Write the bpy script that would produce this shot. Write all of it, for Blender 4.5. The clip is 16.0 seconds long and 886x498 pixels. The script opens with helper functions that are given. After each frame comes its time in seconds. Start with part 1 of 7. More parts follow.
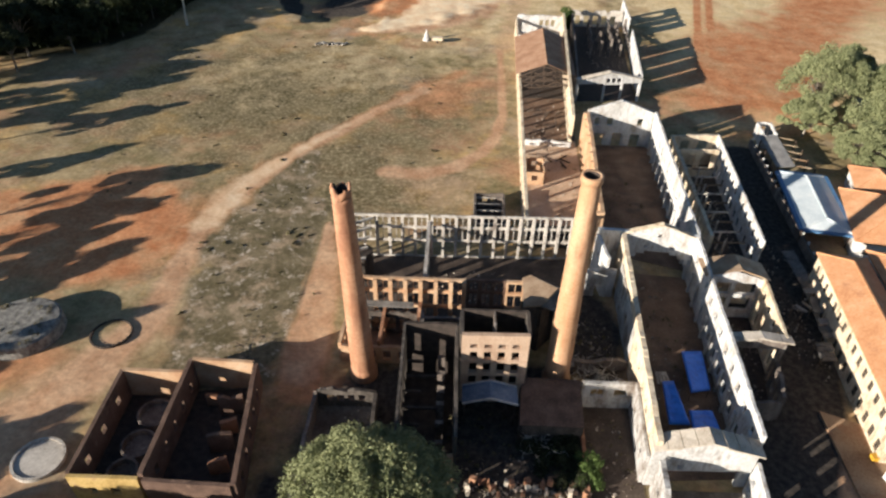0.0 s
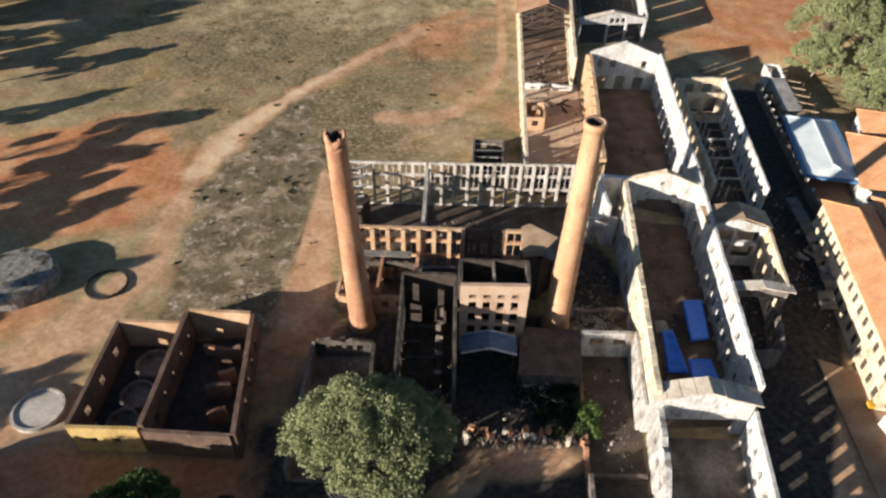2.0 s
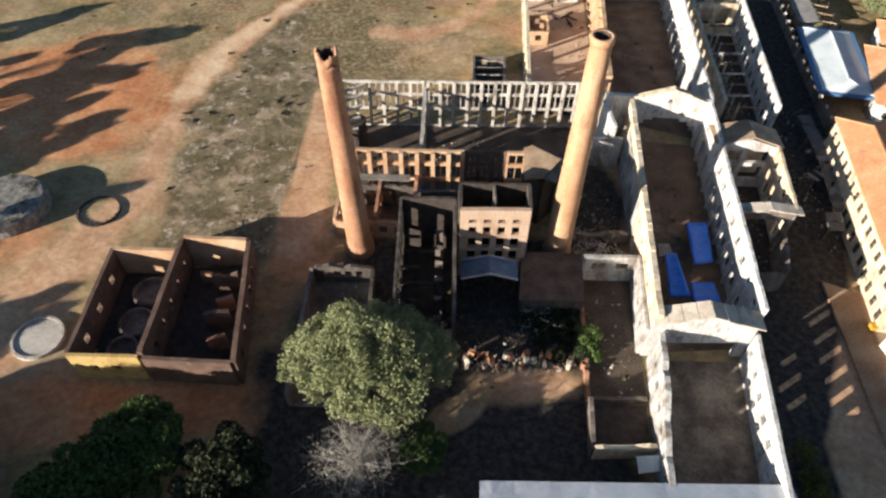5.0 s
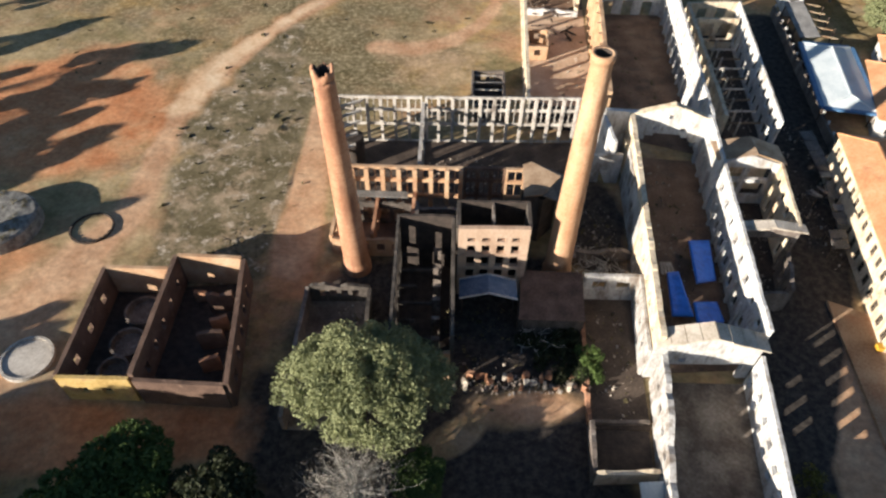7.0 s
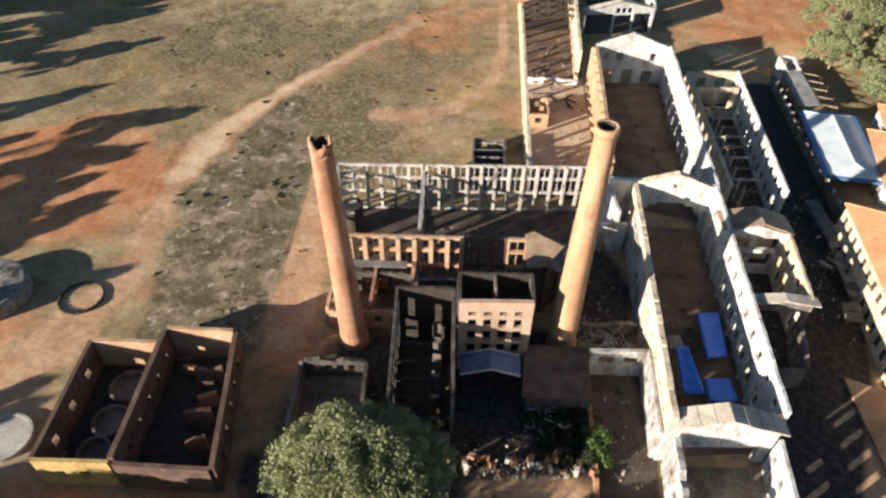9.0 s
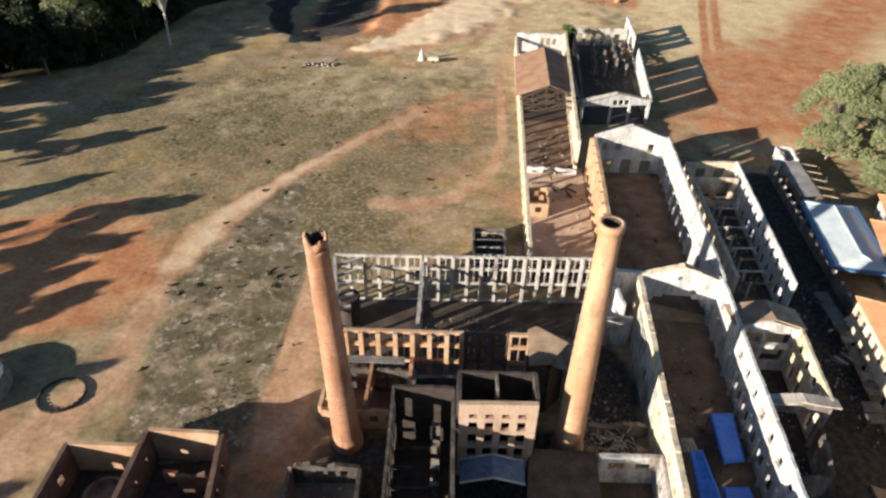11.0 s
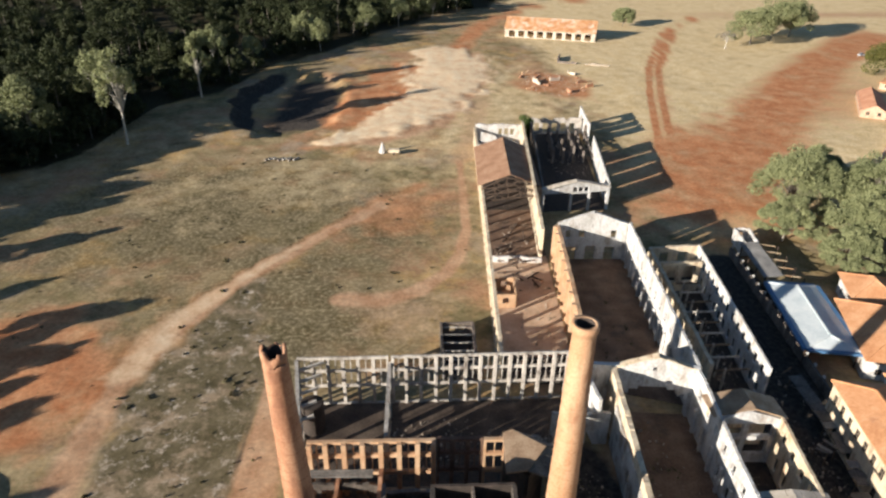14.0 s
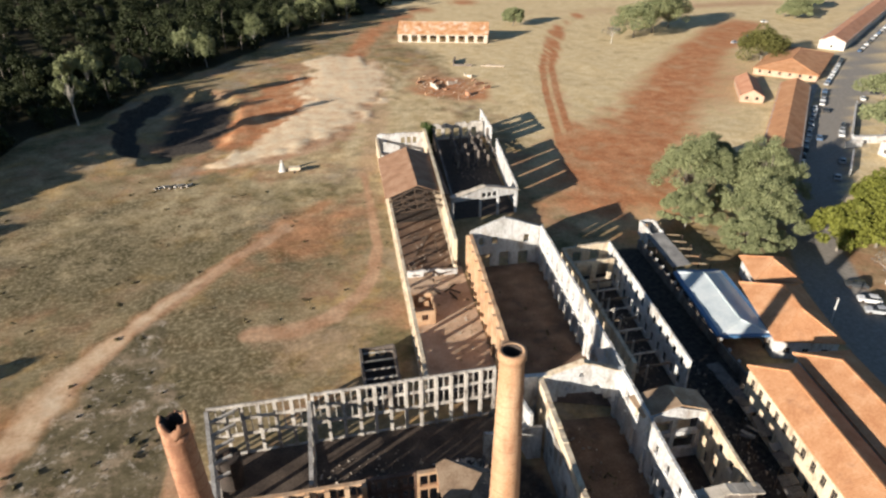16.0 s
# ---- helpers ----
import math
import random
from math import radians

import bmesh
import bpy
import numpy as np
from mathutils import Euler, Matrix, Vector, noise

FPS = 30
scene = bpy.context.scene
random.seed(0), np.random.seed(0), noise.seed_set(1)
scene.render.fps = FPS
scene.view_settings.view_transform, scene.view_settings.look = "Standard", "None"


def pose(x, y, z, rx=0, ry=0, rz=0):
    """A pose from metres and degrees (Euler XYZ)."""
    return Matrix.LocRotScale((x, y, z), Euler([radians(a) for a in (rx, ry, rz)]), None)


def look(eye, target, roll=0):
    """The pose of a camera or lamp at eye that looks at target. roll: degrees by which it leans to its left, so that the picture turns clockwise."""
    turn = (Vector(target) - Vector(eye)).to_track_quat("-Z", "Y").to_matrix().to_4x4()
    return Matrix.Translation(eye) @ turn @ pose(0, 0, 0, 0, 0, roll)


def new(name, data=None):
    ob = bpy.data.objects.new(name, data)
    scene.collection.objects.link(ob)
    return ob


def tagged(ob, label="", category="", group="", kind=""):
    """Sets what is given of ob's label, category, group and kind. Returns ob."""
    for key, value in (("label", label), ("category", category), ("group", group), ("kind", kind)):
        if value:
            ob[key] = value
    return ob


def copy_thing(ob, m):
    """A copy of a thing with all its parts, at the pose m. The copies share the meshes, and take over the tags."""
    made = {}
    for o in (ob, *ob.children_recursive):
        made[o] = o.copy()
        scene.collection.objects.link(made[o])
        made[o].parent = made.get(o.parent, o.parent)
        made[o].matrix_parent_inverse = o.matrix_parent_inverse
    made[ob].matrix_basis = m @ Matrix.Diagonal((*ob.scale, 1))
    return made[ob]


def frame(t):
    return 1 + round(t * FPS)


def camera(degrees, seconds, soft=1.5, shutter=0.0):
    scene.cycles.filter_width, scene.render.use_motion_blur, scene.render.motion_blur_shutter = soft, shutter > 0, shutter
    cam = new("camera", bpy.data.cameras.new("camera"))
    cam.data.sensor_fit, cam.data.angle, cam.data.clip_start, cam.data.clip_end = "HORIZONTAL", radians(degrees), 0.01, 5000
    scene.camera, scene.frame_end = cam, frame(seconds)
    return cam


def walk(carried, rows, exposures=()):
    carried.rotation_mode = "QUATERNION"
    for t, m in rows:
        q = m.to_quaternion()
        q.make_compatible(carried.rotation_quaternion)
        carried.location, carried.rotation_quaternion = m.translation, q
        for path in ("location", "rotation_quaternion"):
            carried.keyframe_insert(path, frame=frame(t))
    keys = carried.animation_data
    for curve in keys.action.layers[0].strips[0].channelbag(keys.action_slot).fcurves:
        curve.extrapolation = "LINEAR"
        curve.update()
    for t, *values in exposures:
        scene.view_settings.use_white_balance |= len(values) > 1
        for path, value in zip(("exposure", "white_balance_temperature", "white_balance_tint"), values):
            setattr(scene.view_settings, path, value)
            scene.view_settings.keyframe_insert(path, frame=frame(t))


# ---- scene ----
cam = camera(68.2, 16.0, soft=2.45)

PATH = [
    (0, (0.111, -3.49, 72.88), (0.093, -1.906, 71.659), 1.5),
    (0.5, (0.163, -3.005, 72.787), (0.147, -1.455, 71.523), 1.5),
    (1, (0.193, -2.578, 72.641), (0.179, -1.063, 71.336), 1.5),
    (1.5, (0.166, -2.18, 72.446), (0.155, -0.695, 71.107), 1.5),
    (2, (0.163, -1.84, 72.281), (0.154, -0.363, 70.931), 1.5),
    (2.5, (0.2, -1.456, 72.066), (0.192, -0.003, 70.691), 1.5),
    (3, (0.28, -1.04, 71.816), (0.272, 0.376, 70.404), 1.5),
    (3.5, (0.339, -0.761, 71.603), (0.332, 0.621, 70.157), 1.5),
    (4, (0.365, -0.517, 71.479), (0.359, 0.83, 70.0), 1.4),
    (6.3, (0.477, 0.969, 70.687), (0.469, 2.258, 69.158), 0.9),
    (6.5, (0.495, 1.152, 70.667), (0.491, 2.451, 69.146), 1.2),
    (7, (0.513, 1.756, 70.595), (0.508, 3.084, 69.1), 1.2),
    (7.5, (0.532, 2.482, 70.488), (0.525, 3.839, 69.019), 1.3),
    (8, (0.524, 3.269, 70.355), (0.516, 4.653, 68.911), 1.2),
    (10.3, (0.504, 7.103, 69.383), (0.488, 8.662, 68.13), 1.3),
    (10.5, (0.491, 7.436, 69.364), (0.475, 9.01, 68.129), 1.3),
    (11, (0.457, 8.196, 69.363), (0.441, 9.809, 68.181), 1.3),
    (11.5, (0.448, 8.831, 69.363), (0.43, 10.483, 68.235), 1.3),
    (12, (0.416, 9.39, 69.403), (0.396, 11.08, 68.334), 1.3),
    (12.5, (0.39, 9.905, 69.409), (0.369, 11.636, 68.407), 1.4),
    (13, (0.363, 10.466, 69.472), (0.343, 12.212, 68.498), 1.4),
    (13.5, (0.402, 11.061, 69.534), (0.426, 12.809, 68.563), 1.2),
    (14, (0.431, 11.831, 69.63), (0.517, 13.578, 68.661), 1.0),
    (14.5, (0.442, 12.791, 69.694), (0.58, 14.536, 68.728), 0.7),
    (15, (0.541, 13.937, 69.752), (0.731, 15.678, 68.787), 0.6),
    (15.5, (0.741, 15.266, 69.821), (1.006, 16.999, 68.859), 0.2),
    (16, (1.049, 16.723, 69.902), (1.398, 18.443, 68.943), -0.2),
]
walk(cam, [(t, look(eye, target, roll)) for t, eye, target, roll in PATH], [(0, 1.08), (4, 1.19), (7, 1.28), (13, 1.05), (16, 0.95)])

# ---- world, sun ----
SUN_AZ, SUN_EL = 32.5, 14.0
world = bpy.data.worlds.new("world")
scene.world = world
world.use_nodes = True
wn = world.node_tree.nodes
sky = wn.new("ShaderNodeTexSky")
sky.sky_type, sky.sun_disc = "NISHITA", False
sky.sun_elevation, sky.sun_rotation = radians(SUN_EL), radians(237.5)
sky.dust_density, sky.ozone_density = 0.4, 3.0
wn["Background"].inputs["Strength"].default_value = 0.046
world.node_tree.links.new(sky.outputs[0], wn["Background"].inputs["Color"])
lamp = bpy.data.lights.new("sun", "SUN")
lamp.energy, lamp.angle, lamp.color = 5.0, radians(0.55), (1.0, 0.912, 0.80)
sun = new("sun", lamp)
ca, sa, ce, se = (math.cos(radians(SUN_AZ)), math.sin(radians(SUN_AZ)), math.cos(radians(SUN_EL)), math.sin(radians(SUN_EL)))
sun.matrix_world = look((-200 * ca * ce, -200 * sa * ce, 200 * se), (0, 0, 0))


# ---- materials ----
def surf(name, tones, rough=0.85, metal=0.0, scale=0.6, fine=6.0, bump=0.25, streak=0.0, stain=None, stain_at=0.62, stain_scale=0.25, spec=0.3, drip=None):
    """Weathered surface: tones mixed by broad and fine noise, an optional stain with its own shape."""
    m = bpy.data.materials.new(name)
    m.use_nodes = True
    nt = m.node_tree
    n, lk = nt.nodes, nt.links.new
    b = n["Principled BSDF"]
    b.inputs["Roughness"].default_value, b.inputs["Metallic"].default_value = rough, metal
    b.inputs["Specular IOR Level"].default_value = spec
    g = n.new("ShaderNodeNewGeometry")
    mp = n.new("ShaderNodeMapping")
    lk(g.outputs["Position"], mp.inputs["Vector"])
    if streak:
        mp.inputs["Scale"].default_value = (1, 1, streak)
    a = n.new("ShaderNodeTexNoise")
    a.inputs["Scale"].default_value, a.inputs["Detail"].default_value = scale, 5
    f = n.new("ShaderNodeTexNoise")
    f.inputs["Scale"].default_value, f.inputs["Detail"].default_value = fine, 6
    lk(mp.outputs[0], a.inputs["Vector"]), lk(g.outputs["Position"], f.inputs["Vector"])
    mx = n.new("ShaderNodeMix")
    mx.data_type = "FLOAT"
    mx.inputs[0].default_value = 0.42
    lk(a.outputs["Fac"], mx.inputs[2]), lk(f.outputs["Fac"], mx.inputs[3])
    r = n.new("ShaderNodeValToRGB")
    r.color_ramp.elements[0].position, r.color_ramp.elements[1].position = 0.36, 0.64
    r.color_ramp.elements[0].color, r.color_ramp.elements[1].color = (*tones[0], 1), (*tones[-1], 1)
    for i, c in enumerate(tones[1:-1]):
        e = r.color_ramp.elements.new(0.36 + 0.28 * (i + 1) / (len(tones) - 1))
        e.color = (*c, 1)
    lk(mx.outputs[0], r.inputs[0])
    out = r.outputs[0]
    if stain:
        s = n.new("ShaderNodeTexNoise")
        s.inputs["Scale"].default_value, s.inputs["Detail"].default_value, s.inputs["Roughness"].default_value = stain_scale, 8, 0.65
        lk(mp.outputs[0], s.inputs["Vector"])
        sr = n.new("ShaderNodeValToRGB")
        sr.color_ramp.elements[0].position, sr.color_ramp.elements[1].position = stain_at - 0.07, stain_at + 0.11
        lk(s.outputs["Fac"], sr.inputs[0])
        sm = n.new("ShaderNodeMix")
        sm.data_type = "RGBA"
        lk(sr.outputs[0], sm.inputs[0]), lk(out, sm.inputs[6])
        sm.inputs[7].default_value = (*stain, 1)
        out = sm.outputs[2]
    if drip:
        dm = n.new("ShaderNodeMapping")
        dm.inputs["Scale"].default_value = (1, 1, 0.3)
        lk(g.outputs["Position"], dm.inputs["Vector"])
        d = n.new("ShaderNodeTexNoise")
        d.inputs["Scale"].default_value, d.inputs["Detail"].default_value, d.inputs["Roughness"].default_value = 1.7, 6, 0.7
        lk(dm.outputs[0], d.inputs["Vector"])
        dr = n.new("ShaderNodeValToRGB")
        dr.color_ramp.elements[0].position, dr.color_ramp.elements[1].position = 0.52, 0.70
        dr.color_ramp.elements[1].color = (0.8, 0.8, 0.8, 1)
        lk(d.outputs["Fac"], dr.inputs[0])
        dx = n.new("ShaderNodeMix")
        dx.data_type = "RGBA"
        lk(dr.outputs[0], dx.inputs[0]), lk(out, dx.inputs[6])
        dx.inputs[7].default_value = (*drip, 1)
        out = dx.outputs[2]
    lk(out, b.inputs["Base Color"])
    bp = n.new("ShaderNodeBump")
    bp.inputs["Strength"].default_value, bp.inputs["Distance"].default_value = bump, 0.08
    lk(f.outputs["Fac"], bp.inputs["Height"]), lk(bp.outputs[0], b.inputs["Normal"])
    return m


def ribbed(name, tones, axis, pitch, rough=0.6, metal=0.0, depth=0.06, stain=None, stain_at=0.6, dark=0.75):
    """Roof covering: courses of pitch metres along the object's axis, with weathering."""
    m = surf(name, tones, rough=rough, metal=metal, scale=0.35, fine=3.0, bump=0.2, stain=stain, stain_at=stain_at)
    nt = m.node_tree
    n, lk = nt.nodes, nt.links.new
    tc = n.new("ShaderNodeTexCoord")
    w = n.new("ShaderNodeTexWave")
    w.bands_direction, w.wave_profile = axis, "SIN"
    w.inputs["Scale"].default_value, w.inputs["Distortion"].default_value = 0.314 / pitch, 0.3
    lk(tc.outputs["Object"], w.inputs["Vector"])
    bp = n.new("ShaderNodeBump")
    bp.inputs["Strength"].default_value, bp.inputs["Distance"].default_value = 0.7, depth
    b = n["Principled BSDF"]
    lk(w.outputs["Fac"], bp.inputs["Height"]), lk(bp.outputs[0], b.inputs["Normal"])
    return m


def leafy(name, dark, light, yellow=None, clump=0.62):
    m = bpy.data.materials.new(name)
    m.use_nodes = True
    n, lk = m.node_tree.nodes, m.node_tree.links.new
    b = n["Principled BSDF"]
    b.inputs["Roughness"].default_value, b.inputs["Specular IOR Level"].default_value = 0.65, 0.2
    g = n.new("ShaderNodeNewGeometry")
    t = n.new("ShaderNodeTexNoise")
    t.inputs["Scale"].default_value, t.inputs["Detail"].default_value = 0.35, 3
    lk(g.outputs["Position"], t.inputs["Vector"])
    big = n.new("ShaderNodeTexNoise")
    big.inputs["Scale"].default_value, big.inputs["Detail"].default_value = 0.09, 2
    lk(g.outputs["Position"], big.inputs["Vector"])
    av = n.new("ShaderNodeMix")
    av.data_type = "FLOAT"
    av.inputs[0].default_value = 0.5
    lk(t.outputs["Fac"], av.inputs[2]), lk(big.outputs["Fac"], av.inputs[3])
    mx = n.new("ShaderNodeMix")
    mx.data_type = "FLOAT"
    mx.inputs[0].default_value = clump
    lk(g.outputs["Random Per Island"], mx.inputs[2]), lk(av.outputs[0], mx.inputs[3])
    r = n.new("ShaderNodeValToRGB")
    r.color_ramp.elements[0].position, r.color_ramp.elements[1].position = 0.25, 0.75
    r.color_ramp.elements[0].color, r.color_ramp.elements[1].color = (*dark, 1), (*light, 1)
    if yellow:
        r.color_ramp.elements.new(0.86).color = (*yellow, 1)
    lk(mx.outputs[0], r.inputs[0]), lk(r.outputs[0], b.inputs["Base Color"])
    tr = n.new("ShaderNodeBsdfTranslucent")
    lk(r.outputs[0], tr.inputs["Color"])
    ms = n.new("ShaderNodeMixShader")
    ms.inputs[0].default_value = 0.25
    lk(b.outputs[0], ms.inputs[1]), lk(tr.outputs[0], ms.inputs[2])
    lk(ms.outputs[0], n["Material Output"].inputs["Surface"])
    return m


WHITE = surf("white_plaster", [(0.39, 0.375, 0.35), (0.58, 0.575, 0.56), (0.66, 0.66, 0.65)], scale=0.35, fine=3, streak=0.45, stain=(0.31, 0.26, 0.21), stain_at=0.57, stain_scale=0.7, drip=(0.24, 0.21, 0.19))
DIRTYW = surf("dirty_whitewash", [(0.28, 0.26, 0.235), (0.45, 0.44, 0.42), (0.58, 0.575, 0.56)], scale=0.45, fine=3, streak=0.5, stain=(0.19, 0.155, 0.125), stain_at=0.54, stain_scale=0.6, drip=(0.2, 0.17, 0.15))
CREAM = surf("cream_plaster", [(0.50, 0.40, 0.27), (0.66, 0.55, 0.40), (0.72, 0.63, 0.48)], scale=0.4, fine=4, streak=0.5, stain=(0.32, 0.19, 0.11), stain_at=0.60, stain_scale=0.5, drip=(0.22, 0.16, 0.12))
BRICK = surf("weathered_brick", [(0.24, 0.115, 0.065), (0.37, 0.19, 0.11), (0.46, 0.27, 0.17)], scale=0.5, fine=7, bump=0.4, stain=(0.13, 0.09, 0.07), stain_at=0.60, stain_scale=0.4)
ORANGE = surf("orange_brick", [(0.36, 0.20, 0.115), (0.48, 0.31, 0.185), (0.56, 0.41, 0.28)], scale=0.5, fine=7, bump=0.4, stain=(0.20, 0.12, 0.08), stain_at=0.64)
CHIM = surf("chimney_brick", [(0.38, 0.195, 0.10), (0.48, 0.28, 0.16), (0.56, 0.365, 0.23)], scale=0.45, fine=5, bump=0.5, streak=0.35, stain=(0.32, 0.155, 0.085), stain_at=0.62, stain_scale=0.5)
CHIMR = surf("reddish_chimney_brick", [(0.31, 0.14, 0.075), (0.41, 0.215, 0.125), (0.49, 0.29, 0.18)], scale=0.5, fine=5, bump=0.5, streak=0.3, stain=(0.24, 0.11, 0.065), stain_at=0.58, stain_scale=0.6)
CHIMB = surf("dark_brick_course", [(0.28, 0.13, 0.075), (0.38, 0.19, 0.11)], scale=0.8, fine=5, bump=0.4)
PINKB = surf("washed_brick", [(0.34, 0.225, 0.155), (0.47, 0.335, 0.24), (0.56, 0.43, 0.33)], scale=0.5, fine=6, bump=0.4, streak=0.5, stain=(0.24, 0.14, 0.10), stain_at=0.60, stain_scale=0.5)
# near-black wall tone; holds the inner shade of boiler block and long shed
BLACKW = surf("near_black_wall", [(0.035, 0.03, 0.026), (0.08, 0.068, 0.058), (0.14, 0.118, 0.10)], scale=0.6, fine=5, streak=0.4, stain=(0.26, 0.23, 0.20), stain_at=0.68, stain_scale=0.9)
# near-black for soot and black parts; some walls and floors hold shade
SOOT_SHADE = surf("soot_and_shade_black", [(0.03, 0.026, 0.022), (0.08, 0.06, 0.05)], scale=1.0)
CONC = surf("old_concrete", [(0.30, 0.27, 0.23), (0.47, 0.43, 0.38), (0.60, 0.56, 0.50)], scale=0.5, fine=5, streak=0.5, stain=(0.16, 0.13, 0.11), stain_at=0.60, stain_scale=0.6, drip=(0.12, 0.10, 0.09))
DARKW = surf("dark_wall", [(0.07, 0.06, 0.05), (0.16, 0.13, 0.11), (0.26, 0.22, 0.19)], scale=0.5, fine=4, streak=0.4, stain=(0.36, 0.33, 0.30), stain_at=0.63, stain_scale=0.7)
DIRTF = surf("dirt_floor", [(0.10, 0.062, 0.042), (0.17, 0.105, 0.07), (0.24, 0.16, 0.11)], scale=0.3, fine=3, bump=0.6, stain=(0.07, 0.055, 0.045), stain_at=0.58, stain_scale=0.2)
GREYF = surf("bare_concrete_floor", [(0.11, 0.085, 0.065), (0.19, 0.155, 0.125), (0.28, 0.24, 0.20)], scale=0.35, fine=2.5, bump=0.3, stain=(0.075, 0.06, 0.05), stain_at=0.55, stain_scale=0.22)
CAP = surf("weathered_slab", [(0.38, 0.32, 0.25), (0.53, 0.465, 0.38), (0.63, 0.565, 0.48)], scale=0.6, fine=5, bump=0.35, stain=(0.2, 0.15, 0.11), stain_at=0.62)
TERRA = ribbed("terracotta_tiles", [(0.45, 0.205, 0.095), (0.55, 0.275, 0.135), (0.62, 0.355, 0.20)], "X", 0.28, rough=0.85, depth=0.025, stain=(0.33, 0.15, 0.08), stain_at=0.64)
REDTILE = ribbed("red_clay_tiles", [(0.48, 0.205, 0.115), (0.57, 0.28, 0.165), (0.63, 0.36, 0.23)], "X", 0.28, rough=0.85, depth=0.025, stain=(0.28, 0.12, 0.07), stain_at=0.64)
BROWNROOF = ribbed("brown_roof_tiles", [(0.25, 0.135, 0.08), (0.34, 0.195, 0.12), (0.41, 0.26, 0.17)], "Y", 0.33, rough=0.85, depth=0.012)
METALR = ribbed("pale_metal_sheet", [(0.50, 0.56, 0.58), (0.60, 0.65, 0.66), (0.68, 0.71, 0.70)], "X", 0.5, rough=0.5, metal=0.1, depth=0.015)
RUSTR = ribbed("rusty_sheet", [(0.36, 0.155, 0.065), (0.50, 0.25, 0.115), (0.60, 0.40, 0.25)], "X", 3.0, rough=0.7, stain=(0.70, 0.61, 0.50), stain_at=0.58)
GREYR = ribbed("grey_fibre_sheet", [(0.07, 0.066, 0.062), (0.125, 0.118, 0.11), (0.20, 0.185, 0.17)], "Y", 0.35, rough=0.85, stain=(0.09, 0.08, 0.07), stain_at=0.6)
LIGHTGREYR = ribbed("light_fibre_sheet", [(0.16, 0.155, 0.15), (0.24, 0.23, 0.22), (0.32, 0.31, 0.29)], "Y", 0.35, rough=0.85)
BLUE = surf("blue_tarpaulin", [(0.008, 0.11, 0.52), (0.010, 0.15, 0.68), (0.02, 0.19, 0.75)], rough=0.4, scale=0.5, fine=2.0, bump=0.5, spec=0.5)
BLUEM = surf("blue_painted_steel", [(0.07, 0.16, 0.30), (0.11, 0.23, 0.40)], rough=0.5, scale=1)
STEEL = surf("rusted_steel", [(0.05, 0.04, 0.035), (0.12, 0.08, 0.06)], rough=0.75, metal=0.3, scale=2)
WOODM = surf("grey_wood", [(0.10, 0.075, 0.05), (0.20, 0.15, 0.11)], scale=2, fine=9)
BARK = surf("bark", [(0.10, 0.08, 0.06), (0.20, 0.17, 0.14), (0.30, 0.27, 0.23)], scale=1.5, fine=8, bump=0.6)
PALEBARK = surf("pale_bark", [(0.30, 0.27, 0.23), (0.46, 0.43, 0.38), (0.55, 0.52, 0.47)], scale=1.5, fine=8)
STONE = surf("rubble_stone", [(0.22, 0.17, 0.13), (0.38, 0.32, 0.26), (0.52, 0.46, 0.39)], scale=1.2, fine=6)
YELLOWP = surf("yellow_plaster", [(0.36, 0.24, 0.08), (0.50, 0.35, 0.13), (0.58, 0.43, 0.20)], scale=0.6, fine=4, stain=(0.28, 0.15, 0.07), stain_at=0.6, stain_scale=0.6)
GLASS = surf("dark_window_glass", [(0.012, 0.014, 0.016), (0.03, 0.034, 0.038)], rough=0.12, scale=1.2, bump=0.02, spec=0.5)
LEAF = leafy("olive_leaves", (0.135, 0.155, 0.075), (0.36, 0.375, 0.19), (0.45, 0.44, 0.235), 0.72)
RUSTTILE = surf("tan_tile_sheet", [(0.36, 0.25, 0.15), (0.50, 0.37, 0.24), (0.60, 0.47, 0.33)], scale=0.6, fine=4, bump=0.3, stain=(0.34, 0.17, 0.08), stain_at=0.6)
DARKWOOD = surf("charred_timber", [(0.03, 0.022, 0.017), (0.075, 0.052, 0.038), (0.12, 0.085, 0.06)], scale=2, fine=9)
# dark floor tone; in the annex it has the shade mixed in
DARKF = surf("dark_floor", [(0.042, 0.031, 0.025), (0.078, 0.058, 0.045), (0.125, 0.095, 0.073)], scale=0.3, fine=3, bump=0.4)
TANF = surf("sunlit_earth_floor", [(0.38, 0.26, 0.17), (0.52, 0.37, 0.255), (0.62, 0.47, 0.34)], scale=0.25, fine=3, bump=0.3, stain=(0.17, 0.11, 0.08), stain_at=0.64, stain_scale=0.18)
# brick darkened to carry the shade on depot walls and middle bays
DEPB = surf("shade_toned_brick", [(0.075, 0.046, 0.035), (0.125, 0.077, 0.056), (0.18, 0.115, 0.085)], scale=0.5, fine=6, bump=0.4, stain=(0.34, 0.24, 0.17), stain_at=0.66, stain_scale=0.8)
ROOFT = surf("tan_roof_sheet", [(0.21, 0.14, 0.09), (0.29, 0.20, 0.13), (0.36, 0.265, 0.18)], scale=0.5, fine=4, bump=0.3)
LEAFG = leafy("bright_green_leaves", (0.03, 0.058, 0.016), (0.12, 0.175, 0.05), (0.22, 0.27, 0.07), 0.72)
LEAFS = leafy("yellow_green_leaves_street", (0.09, 0.105, 0.02), (0.27, 0.275, 0.055), (0.36, 0.35, 0.09), 0.72)
LEAFO = leafy("olive_gold_leaves", (0.07, 0.075, 0.022), (0.20, 0.19, 0.06), (0.30, 0.26, 0.09), 0.72)
